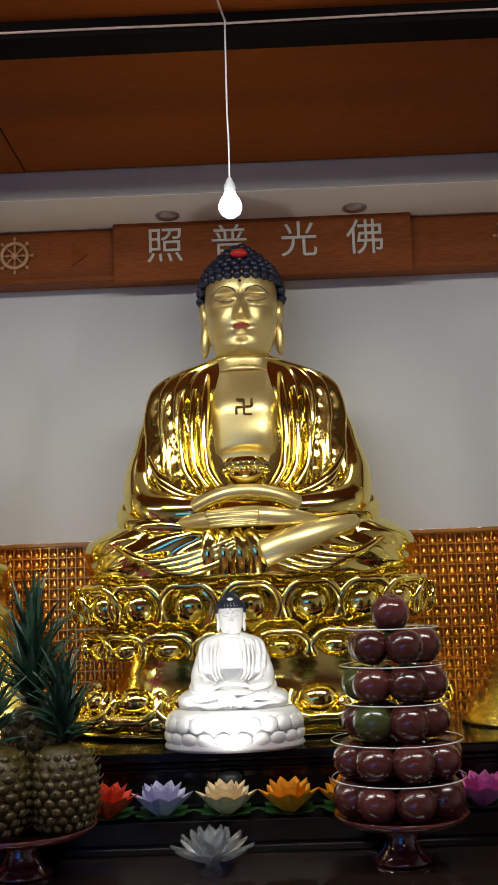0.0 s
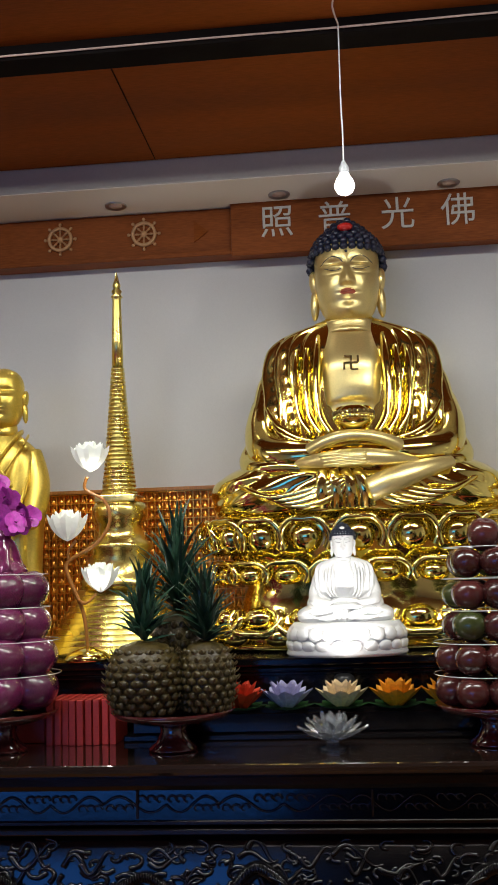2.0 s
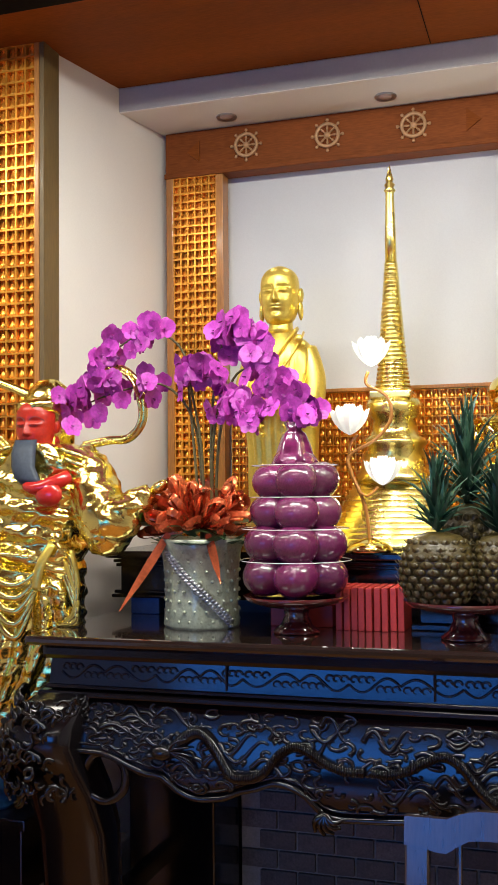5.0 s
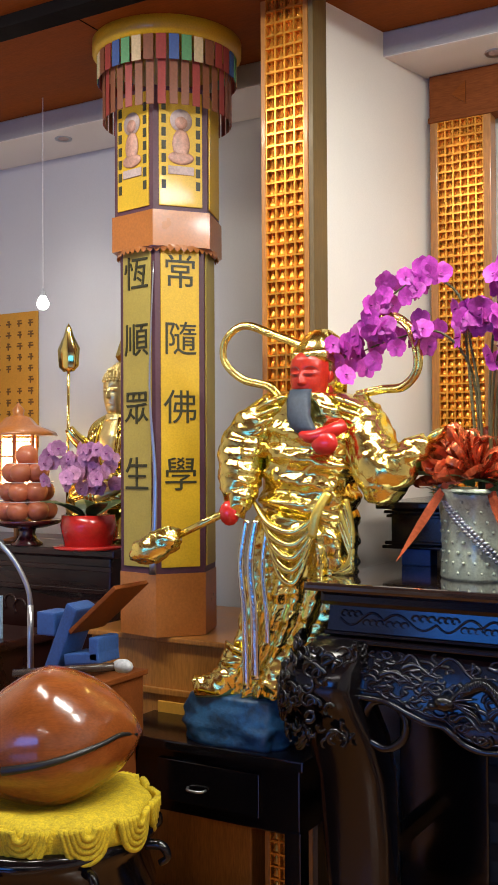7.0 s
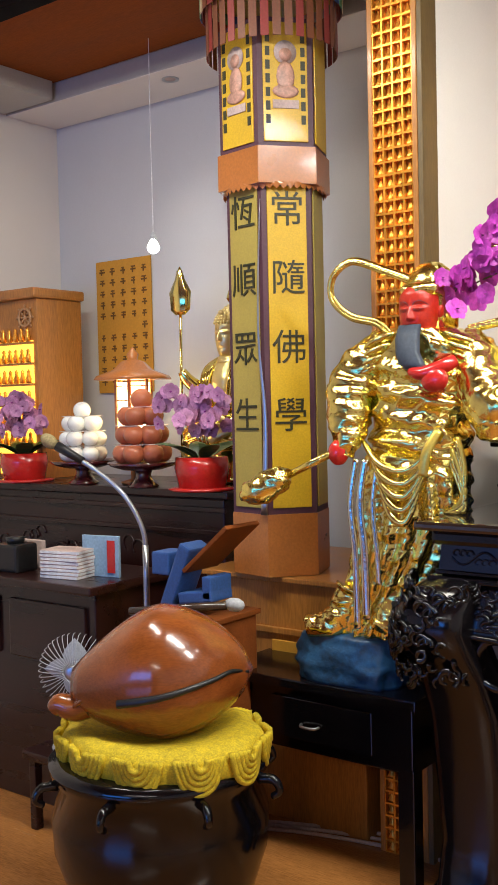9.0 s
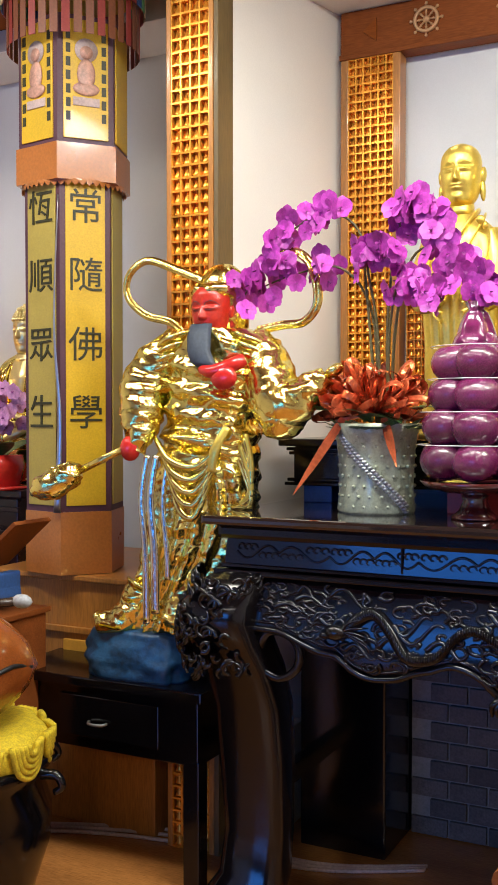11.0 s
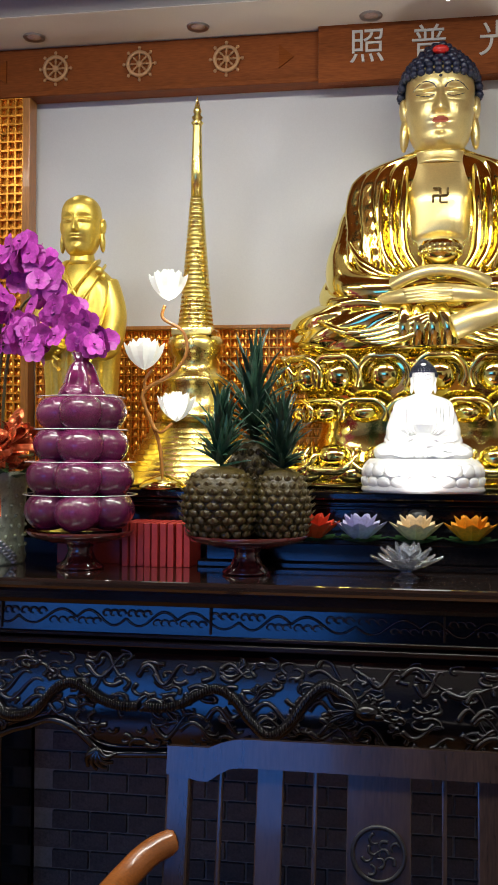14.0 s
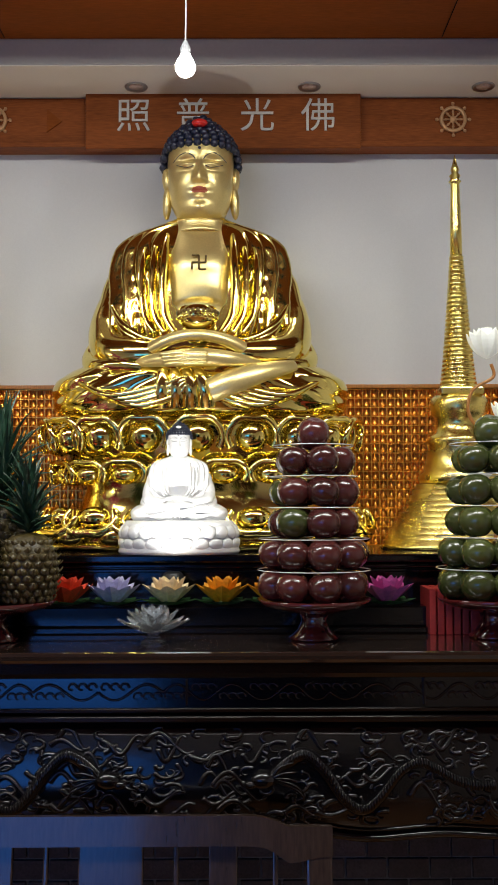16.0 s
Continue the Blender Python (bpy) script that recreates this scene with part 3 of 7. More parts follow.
for z, d, h in ((0.918, 0.036, 0.012), (0.902, 0.022, 0.014), (0.992, 0.04, 0.008)):
    box(bm, (0, (YF + YB) / 2 + 0.01, z), (XR - XL - 2 * d, YB - YF - 2 * d, h), 0.003)
part("waist_moulding", bm, LACQUER, table)
bm = B()
n = 150
top = [(XL + 0.05 + (XR - XL - 0.1) * i / n) for i in range(n + 1)]
rows_ = []
for j in range(9):
    rows_.append([bm.verts.new((x, YF + belly(0.896 + (wavy(x) - 0.896) * j / 8), 0.896 + (wavy(x) - 0.896) * j / 8)) for x in top])
under = [bm.verts.new((x, YF + 0.085, wavy(x))) for x in top]
upper = [bm.verts.new((x, YF + 0.085, 0.896)) for x in top]
for a, b in list(zip(rows_, rows_[1:])) + [(rows_[-1], under), (under, upper), (upper, rows_[0])]:
    for i in range(n):
        bm.faces.new((a[i], a[i + 1], b[i + 1], b[i])).smooth = a in rows_[:-1]
box(bm, (XL + 0.06, (YF + YB) / 2, 0.80), (0.03, YB - YF - 0.1, 0.19), 0.004)
box(bm, (XR - 0.06, (YF + YB) / 2, 0.80), (0.03, YB - YF - 0.1, 0.19), 0.004)
part("apron", bm, LACQUER, table, "scalloped carved apron")
bm = B()
rng = random.Random(9)
# cloud curls in low relief
for i in range(620):
    x = rng.uniform(XL + 0.12, XR - 0.12); z = rng.uniform(wavy(x) + 0.03, 0.875)
    r = rng.uniform(0.010, 0.026); a0 = rng.uniform(0, 6.28); s = rng.choice((-1, 1))
    pts = []
    for k in range(6):
        q = r * (1 - 0.16 * k)
        zz = z + 0.8 * q * math.sin(a0 + s * k * 0.85)
        pts.append((x + 1.25 * q * math.cos(a0 + s * k * 0.85), YF + belly(zz) - 0.002, zz))
    tube(bm, pts, 0.0066, 0.0025, 6, k=3)
# long trailing clouds
for i in range(90):
    x = rng.uniform(XL + 0.15, XR - 0.25); z = rng.uniform(wavy(x) + 0.05, 0.865)
    L = rng.uniform(0.06, 0.12); g = rng.choice((-1, 1)) * rng.uniform(0.01, 0.03)
    pts = []
    for k in range(7):
        xx = x + L * k / 6
        zz = min(0.88, max(wavy(xx) + 0.02, z + g * math.sin(k * 0.9)))
        pts.append((xx, YF + belly(zz) - 0.003, zz))
    tube(bm, pts, 0.008, 0.003, 7, k=3)
tagged(part("apron_clouds", bm, LACQUER, table, "carved cloud scrolls in relief"), kind="stuff")
# winding dragons with ribbed backs
for x0, g in ((-0.92, 1), (-0.42, -1), (0.42, 1), (0.92, -1)):
    bm = B()
    pts = []
    for k in range(13):
        xx = x0 + g * (-0.24 + 0.04 * k)
        zz = 0.775 + 0.062 * math.sin(k * 0.95) * (0.6 + 0.4 * math.sin(k * 0.4))
        zz = max(zz, wavy(xx) + 0.03)
        pts.append((xx, YF + belly(zz) - 0.006, zz))
    tube(bm, pts, 0.017, 0.008, 10, k=7)
    for q in smooth_path(pts, 7)[::1]:
        ell(bm, q + Vector((0, -0.010, 0.004)), (0.0030, 0.010, 0.013), 6)
    end = Vector(pts[0])
    ell(bm, end + Vector((-g * 0.015, -0.010, 0.004)), (0.030, 0.020, 0.020), 10)
    ell(bm, end + Vector((-g * 0.040, -0.012, -0.004)), (0.016, 0.014, 0.010), 10)
    for k in range(5):
        tube(bm, [end + Vector((g * 0.005, -0.012, 0.008)), end + Vector((g * (0.02 + 0.01 * k), -0.014, 0.030 - 0.012 * k)), end + Vector((g * (0.05 + 0.006 * k), -0.010, 0.040 - 0.02 * k))], 0.005, 0.002, 6, k=4)
    part("carved_dragon", bm, LACQUER, table, "winding carved dragon with a ribbed back")
bm = B()
pts = [(x, YF + belly(wavy(x) + 0.006) - 0.002, wavy(x) + 0.006) for x in top[::2]]
tube(bm, pts, 0.008, 0.008, 8, k=2)
pts = [(x, YF + belly(wavy(x) + 0.024) - 0.001, wavy(x) + 0.024) for x in top[4:-3:2]]
tube(bm, pts, 0.004, 0.004, 6, k=2)
part("apron_bead", bm, LACQUER, table, "double bead along the scalloped edge")
for x in (-0.77, 0.77):
    bm = B()
    for k in range(5):
        a = -2.6 + 0.5 * k
        tube(bm, [(x, YF + 0.010, 0.665), (x + 0.025 * math.cos(a), YF + 0.002, 0.665 + 0.025 * math.sin(a)), (x + 0.045 * math.cos(a + 0.5), YF + 0.008, 0.665 + 0.045 * math.sin(a + 0.5))], 0.011, 0.004, 8, k=4)
    part("leaf_pendant", bm, LACQUER, table, "curled carved leaf pendant")


def table_leg(s):
    """A cabriole leg with a bulging carved knee that stands out past the top."""
    t = B()
    prof = [(0.0, 0.905, 0.075, 0.075), (0.020, 0.875, 0.090, 0.088), (0.045, 0.83, 0.104, 0.10), (0.052, 0.78, 0.108, 0.102), (0.035, 0.72, 0.104, 0.095), (0.010, 0.65, 0.100, 0.085), (-0.008, 0.55, 0.100, 0.075), (-0.015, 0.40, 0.098, 0.066), (-0.020, 0.22, 0.090, 0.060), (-0.012, 0.10, 0.092, 0.068), (0.012, 0.04, 0.105, 0.082), (0.014, 0.0, 0.10, 0.08)]
    loops = []
    for o, z, w, d in prof:
        cx, cy = s * (1.455 + o), YF + 0.105 - o
        loops.append([(cx + w * math.copysign(abs(math.cos(a)) ** 0.6, math.cos(a)), cy + d * math.copysign(abs(math.sin(a)) ** 0.6, math.sin(a)), z) for a in [2 * math.pi * k / 24 for k in range(24)]])
    rings(t, loops)
    r2 = random.Random(3 + s)
    # mane curls over the knee
    for k in range(150):
        z = r2.uniform(0.65, 0.90)
        a = r2.uniform(math.pi + 0.1, 2 * math.pi + 0.5) if s > 0 else r2.uniform(math.pi - 0.5, 2 * math.pi - 0.1)
        bul = 0.03 + 0.05 * math.sin(max(0.0, min(1.0, (z - 0.60) / 0.3)) * math.pi)
        c = Vector((s * (1.455 + bul * 0.8) + 0.106 * math.cos(a), YF + 0.105 - bul * 0.8 + 0.098 * math.sin(a), z))
        tan = Vector((-math.sin(a), math.cos(a), 0))
        q0 = r2.uniform(0, 6.28); r = r2.uniform(0.010, 0.021)
        tube(t, [c + tan * (r * math.cos(q0 + q)) + Vector((0, 0, r * math.sin(q0 + q))) for q in (0, 0.9, 1.8, 2.7, 3.6)], 0.0085, 0.003, 7, k=3)
    # brow, nose and jaw of the mask
    cx, cy = s * 1.49, YF - 0.028
    for dx, dz, r in ((0, 0.80, 0.022), (-0.035, 0.825, 0.020), (0.035, 0.825, 0.020), (-0.03, 0.775, 0.018), (0.03, 0.775, 0.018)):
        ell(t, (cx + dx, cy + abs(dx) * 0.4, dz), (r, r, r * 0.85), 12)
    for g in (-1, 1):
        tube(t, [(cx + g * 0.01, cy, 0.845), (cx + g * 0.04, cy + 0.004, 0.862), (cx + g * 0.075, cy + 0.03, 0.845)], 0.010, 0.005, 8, k=5)
    # curled volute towards the middle
    tube(t, [(s * (1.345 - 0.062 * math.cos(q) * (1 - 0.04 * q)), YF + 0.045, 0.705 + 0.062 * math.sin(q) * (1 - 0.04 * q)) for q in (-2.4, -1.5, -0.6, 0.3, 1.2, 2.1, 3.0, 3.7)], 0.010, 0.016, 10, k=5)
    return t


part("leg", table_leg(-1), LACQUER, table, "carved bulging lion-mask leg")
part("leg", table_leg(1), LACQUER, table, "carved bulging lion-mask leg")
for s in (-1, 1):
    bm = B(); box(bm, (s * 1.43, YB - 0.10, 0.45), (0.10, 0.10, 0.90), 0.01); box(bm, (s * 1.43, (YF + YB) / 2 + 0.03, 0.30), (0.04, 0.72, 0.05), 0.006); part("leg", bm, LACQUER, table)

# low stepped shelf for the flowers, and the raised tier behind it
bm = B(); box(bm, (0.06, 2.362, 1.058), (1.34, 0.125, 0.016), 0.003); box(bm, (0.06, 2.368, 1.090), (1.30, 0.10, 0.048), 0.003)
solid("flower_shelf", bm, LACQUER, (0, 0, 0), "low black lacquered stepped shelf on the table", "shelf")
tier = thing("altar_tier", (0, 0, 0), "black lacquered raised tier standing on the altar table", "altar tier")
bm = B(); box(bm, (0, 2.715, 1.227), (3.06, 0.57, 0.022), 0.005); part("top_board", bm, LACQUER, tier)
bm = B(); box(bm, (0, 2.715, 1.162), (2.98, 0.52, 0.106), 0.004); part("body", bm, LACQUER, tier)
bm = B()
for z, d in ((1.208, 0.012), (1.196, 0.006), (1.118, 0.010), (1.106, 0.016)):
    box(bm, (0, 2.715, z), (2.99 + 2 * d, 0.53 + 2 * d, 0.010), 0.003)
part("moulding", bm, LACQUER, tier)
for x in (-1.42, 1.42):
    bm = B(); box(bm, (x, 2.50, 1.075), (0.09, 0.06, 0.05), 0.004); part("foot", bm, BLUEPLASTIC, tier)
    bm = B(); box(bm, (x, 2.90, 1.075), (0.09, 0.06, 0.05), 0.004); part("foot", bm, BLUEPLASTIC, tier)
counter = thing("brick_base", (0, 0, 0), "low grey-brown brick wall under the altar table", "brick wall", "", "structure")
bm = B(); box(bm, (0, 2.86, 0.44), (2.44, 0.20, 0.88)); part("mortar", bm, MORTAR, counter, "light mortar bed")
bm = B(); box(bm, (0, 0, 0), (0.114, 0.02, 0.053), 0.003)
brick_mesh = mesh_of("brick", bm, BRICK)
bm = B()
for r in range(14):
    z = 0.03 + r * 0.060
    for c in range(-1, 20):
        x = -1.160 + c * 0.121 + (0.060 if r % 2 else 0)
        if x < -1.17 or x > 1.17:
            continue
        if x < 0.5:
            piece("brick", brick_mesh, counter, (x, 2.757, z))
        else:
            box(bm, (x, 2.757, z), (0.114, 0.02, 0.053))
part("more_bricks", bm, BRICK, counter)
bm = B()
for x in (-1.36, 1.36):
    box(bm, (x, 2.70, 0.44), (0.27, 0.36, 0.88), 0.006)
part("end_frame", bm, LACQUER, counter)


# ---- statues, each one plain mesh ----
def table_of(pairs):
    """Smooth interpolation through a short table."""
    xs, ys = [p[0] for p in pairs], [p[1] for p in pairs]

    def at(x):
        if x <= xs[0]:
            return ys[0]
        for k in range(len(xs) - 1):
            if x <= xs[k + 1]:
                t = (x - xs[k]) / (xs[k + 1] - xs[k])
                return ys[k] + (ys[k + 1] - ys[k]) * t
        return ys[-1]

    def soft(x, w=(xs[-1] - xs[0]) / 40):
        return (at(x - w) + 2 * at(x) + at(x + w)) / 4
    return soft


def step(a, b, x):
    t = max(0.0, min(1.0, (x - a) / (b - a)))
    return t * t * (3 - 2 * t)


def skin_of(bm, f, nu, nv, mi, cap=True):
    """A closed skin from f(turn 0..1, height 0..1)."""
    rings(bm, [[f(i / nu, j / nv) for i in range(nu)] for j in range(nv + 1)], mi, cap)


def bell(x, z, cx, cz, rx, rz):
    return math.exp(-((x - cx) / rx) ** 2 - ((z - cz) / rz) ** 2)


FACE_W = table_of([(0.604, 0.020), (0.610, 0.045), (0.622, 0.066), (0.640, 0.080), (0.665, 0.090), (0.70, 0.097), (0.74, 0.0995), (0.78, 0.099), (0.81, 0.094), (0.835, 0.080), (0.855, 0.058), (0.868, 0.020)])


def face_front(x, z):
    """How far the face stands out from the plain head."""
    a = abs(x)
    d = 0.0
    nose = step(0.752, 0.702, z) * (1 - step(0.697, 0.688, z))
    d += (0.004 + 0.021 * nose) * math.exp(-(x / (0.0075 + 0.006 * nose)) ** 2) * step(0.685, 0.697, z) * (1 - step(0.75, 0.785, z))
    d += 0.008 * bell(a, z, 0.0135, 0.699, 0.0075, 0.0075)
    d -= 0.011 * bell(a, z, 0.040, 0.753, 0.024, 0.010)
    d += 0.010 * bell(a, z, 0.042, 0.738, 0.022, 0.0105)
    d -= 0.005 * bell(a, z, 0.040, 0.7255, 0.024, 0.006)
    d += 0.004 * bell(a, z, 0.050, 0.690, 0.026, 0.022)
    d += 0.0065 * bell(a, z, 0.005, 0.6805, 0.0150, 0.0042)
    d += 0.0075 * bell(x, z, 0.0, 0.6695, 0.0150, 0.0045)
    d -= 0.005 * bell(x, z, 0.0, 0.6750, 0.024, 0.0022)
    d -= 0.004 * bell(x, z, 0.0, 0.656, 0.020, 0.006)
    d += 0.010 * bell(x, z, 0.0, 0.634, 0.022, 0.014)
    return d


def longer(z):
    """Stretches the face below the eyes."""
    return z - 0.24 * max(0.0, 0.735 - z)


def head(bm, at, sx, sy, sz, skin, lips, dark, seg=150, lev=110):
    """A moulded face and skull, its chin at the given place; sizes scale a head 0.25 high."""
    at = Vector(at)

    def spot_on(x, z, out=0.0):
        w = FACE_W(z)
        q = max(0.0, 1 - (x / w) ** 2)
        y = -0.012 - 0.95 * w * q ** 0.5 - face_front(x, z) - out + 0.010 * step(0.66, 0.61, z) * -1
        return at + Vector((x * sx, y * sy, (longer(z) - 0.612) * sz))

    def f(u, v):
        z = 0.604 + 0.264 * v
        q = 2 * u - 1
        th = -math.pi / 2 + math.pi * math.copysign(abs(q) ** 1.35, q)
        w = FACE_W(z)
        x, y = w * math.cos(th), 0.95 * w * math.sin(th)
        if math.sin(th) < 0:
            y -= face_front(x, z) * step(0.0, 0.35, -math.sin(th))
        return at + Vector((x * sx, (y - 0.012 - 0.010 * step(0.66, 0.61, z)) * sy, (longer(z) - 0.612) * sz))
    before = len(bm.faces)
    skin_of(bm, f, seg, lev, skin)
    bm.faces.ensure_lookup_table()
    for fc in bm.faces[before:]:
        c = fc.calc_center_median() - at
        x, z = c.x / sx, c.z / sz + 0.612
        z = z if z > 0.735 else 0.735 - (0.735 - z) / 1.24
        if c.y < 0 and (x / 0.023) ** 2 + ((z - 0.6752) / 0.0075) ** 2 < 1:
            fc.material_index = lips
    for g in (-1, 1):
        tube(bm, [spot_on(g * x, z, 0.0006) for x, z in ((0.017, 0.7325), (0.029, 0.7295), (0.044, 0.7300), (0.058, 0.7340), (0.068, 0.7395))], 0.0013 * sx, 0.0009 * sx, 6, dark, 5)
        tube(bm, [spot_on(g * x, z, 0.0) for x, z in ((0.012, 0.752), (0.022, 0.765), (0.042, 0.7725), (0.062, 0.766), (0.078, 0.752))], 0.0017 * sx, 0.0010 * sx, 6, dark if skin != dark else skin, 5)
        for p, r, a in (((0.1015, 0.008, 0.720), (0.016, 0.026, 0.042), 6), ((0.1015, 0.004, 0.655), (0.0145, 0.017, 0.054), -3)):
            ell(bm, at + Vector((g * p[0] * sx, p[1] * sy, (p[2] - 0.612) * sz)), (r[0] * sx, r[1] * sy, r[2] * sz), 16, skin, (0, g * a, 0))
    return spot_on


def seated_figure(bm, skin, robe, hair, gem, lips, folds=True, fine=1.0):
    """A cross-legged figure in a robe, 0.9 high, its seat at z 0."""
    n = int(150 * fine)
    wide = table_of([(0.10, 0.27), (0.14, 0.292), (0.19, 0.308), (0.24, 0.314), (0.30, 0.305), (0.36, 0.291), (0.42, 0.287), (0.47, 0.272), (0.515, 0.252), (0.545, 0.224), (0.562, 0.190), (0.578, 0.142), (0.590, 0.102), (0.602, 0.070)])
    deep = table_of([(0.10, 0.15), (0.20, 0.15), (0.30, 0.138), (0.42, 0.125), (0.50, 0.110), (0.55, 0.088), (0.602, 0.060)])

    def torso(u, v):
        z = 0.10 + 0.502 * v
        th = 2 * math.pi * u
        c, sn = math.cos(th), math.sin(th)
        p = abs(c)
        a, b = wide(z), deep(z)
        w = 0.5 + 0.5 * math.cos(2 * math.pi * (5.2 * p ** 1.3 - 0.9 * (z - 0.30) / 0.3 + 0.25 * math.sin(9 * z)))
        amp = 0.022 * step(0.22, 0.40, p) * (1 - step(0.50, 0.56, z)) * (1 if sn < 0.3 else 0.3)
        d = amp * (w ** 0.55 - 0.62)
        e = 0.86
        return (math.copysign(p ** e, c) * (a + d), 0.015 + math.copysign(abs(sn) ** e, sn) * (b + d) - 0.03 * step(0.45, 0.9, p) * (1 - step(0.25, 0.45, z)), z)
    skin_of(bm, torso, n, int(80 * fine), robe)

    side = table_of([(-0.01, 0.37), (0.005, 0.415), (0.03, 0.432), (0.07, 0.438), (0.105, 0.425), (0.135, 0.385), (0.16, 0.325), (0.18, 0.26), (0.20, 0.20)])

    def lap(u, v):
        z = -0.01 + 0.21 * v
        th = 2 * math.pi * u
        c, sn = math.cos(th), math.sin(th)
        a = side(z)
        b = 0.225 * (a / 0.438) ** 0.8
        x = abs(c) * a
        w = 0.5 + 0.5 * math.cos(2 * math.pi * ((z - 0.38 * max(0.0, 0.43 - x) ** 1.5) / 0.075 + 2.0 * x))
        d = 0.012 * (w ** 0.6 - 0.6) * step(0.2, -0.3, sn) * step(0.03, 0.10, x)
        return (math.copysign(abs(c) ** 0.85, c) * (a + d * 0.6), math.copysign(abs(sn) ** 0.85, sn) * (b + d) - 0.005, z)
    skin_of(bm, lap, n, int(60 * fine), robe)

    # bare chest with the line under the breast
    cw = table_of([(0.20, 0.080), (0.30, 0.089), (0.45, 0.091), (0.53, 0.088), (0.585, 0.072)])

    def chest(u, v):
        z = 0.20 + 0.385 * v
        th = 2 * math.pi * u
        c, sn = math.cos(th), math.sin(th)
        a = cw(z)
        y = -0.082 + 0.062 * step(0.42, 0.585, z)
        b = 0.058 - 0.010 * step(0.34, 0.325, z + 0.02 * abs(c)) + 0.006 * bell(c, z, 0.5, 0.365, 0.5, 0.03)
        return (a * math.copysign(abs(c) ** 0.8, c), y + b * math.copysign(abs(sn) ** 0.8, sn), z)
    skin_of(bm, chest, int(60 * fine), int(60 * fine), skin)
    lathe(bm, [(0.092, 0.545), (0.080, 0.560), (0.072, 0.566), (0.0725, 0.571), (0.069, 0.577), (0.070, 0.582), (0.066, 0.588), (0.066, 0.594), (0.062, 0.602), (0.060, 0.625), (0.058, 0.66)], (0, -0.006, 0), 40, skin)
    spot_on = head(bm, (0, 0, 0.612), 1.0, 1.0, 1.0, skin, lips, hair if hair != skin else skin, int(150 * fine), int(110 * fine))

    # hair in small curls
    for k in range(9):
        ph = 0.0 + k * 0.185
        m = max(4, int(30 * math.cos(ph)))
        for i in range(m):
            a = 2 * math.pi * (i + 0.5 * (k % 2)) / m
            r = 0.113 * math.cos(ph * 0.84)
            z = 0.762 + 0.112 * math.sin(ph)
            front = -math.sin(a)
            if z < 0.765 + 0.037 * max(0.0, front) ** 0.5 and front > 0.05:
                continue
            ell(bm, (r * math.cos(a), 0.004 + r * math.sin(a), z), (0.0135, 0.0135, 0.0125), 8, hair)
    for k, (m, r) in enumerate(((12, 0.066), (10, 0.054), (7, 0.037), (3, 0.015))):
        for i in range(m):
            a = 2 * math.pi * (i + 0.5 * (k % 2)) / m
            ell(bm, (r * math.cos(a), 0.012 + r * math.sin(a), 0.866 + 0.0155 * k), (0.0135, 0.0135, 0.0125), 8, hair)
    lathe(bm, [(0.098, 0.785), (0.106, 0.80), (0.10, 0.83), (0.080, 0.86), (0.055, 0.885), (0.035, 0.905), (0.0, 0.915)], (0, 0.010, 0), 30, hair)
    lathe(bm, [(0.09, 0.68), (0.103, 0.72), (0.107, 0.79)], (0, 0.026, 0), 24, hair, 1.0, 0.88)
    ell(bm, (0, -0.086, 0.866), (0.024, 0.016, 0.013), 16, gem)
    ell(bm, spot_on(0, 0.785), (0.005, 0.004, 0.005), 8, hair if hair != skin else skin)

    for g in (-1, 1):
        # wide sleeve from the elbow to the lap
        tube(bm, [(g * 0.262, 0.0, 0.34), (g * 0.272, -0.05, 0.25), (g * 0.248, -0.115, 0.185), (g * 0.18, -0.165, 0.165), (g * 0.11, -0.185, 0.165)], 0.045, 0.036, 22, robe, 8, rmid=0.058)
        tube(bm, [(g * 0.300, -0.03, 0.22), (g * 0.315, -0.07, 0.165), (g * 0.285, -0.13, 0.135), (g * 0.22, -0.175, 0.135), (g * 0.15, -0.205, 0.125)], 0.024, 0.016, 14, robe, 8, rmid=0.030)
        if folds:
            # curved folds that gather at the elbow
            for k in range(6):
                q = k / 5
                tube(bm, [(g * (0.262 - 0.012 * k), -0.078 - 0.011 * k, 0.335 - 0.026 * k), (g * (0.225 - 0.004 * k), -0.128 - 0.008 * k, 0.268 - 0.018 * k), (g * (0.170 + 0.004 * k), -0.158 - 0.006 * k, 0.222 - 0.010 * k), (g * (0.118 + 0.006 * k), -0.172 - 0.004 * k, 0.205 - 0.008 * k)], 0.005, 0.0075, 9, robe, 7, rmid=0.011 - 0.002 * q)
            # lapels beside the chest
            for o, r in ((0.0, 0.016), (0.030, 0.014), (0.060, 0.012)):
                tube(bm, [(g * (0.070 + 0.9 * o), 0.0 + o * 0.3, 0.565 - o * 0.25), (g * (0.092 + o), -0.060 + o * 0.4, 0.530 - o * 0.2), (g * (0.100 + 1.05 * o), -0.118 + o * 0.25, 0.45), (g * (0.104 + 1.0 * o), -0.143 + o * 0.18, 0.36), (g * (0.096 + 0.95 * o), -0.158 + o * 0.1, 0.28), (g * (0.066 + 0.9 * o), -0.175, 0.225)], r, r * 0.9, 14, robe, 8, flat=0.75)
    # forearms and hands, one over the other
    tube(bm, [(-0.175, -0.175, 0.150), (-0.11, -0.215, 0.186), (-0.04, -0.238, 0.208), (0.03, -0.240, 0.208), (0.10, -0.218, 0.190), (0.17, -0.178, 0.152)], 0.024, 0.024, 16, skin, 8, flat=0.8, rmid=0.017)
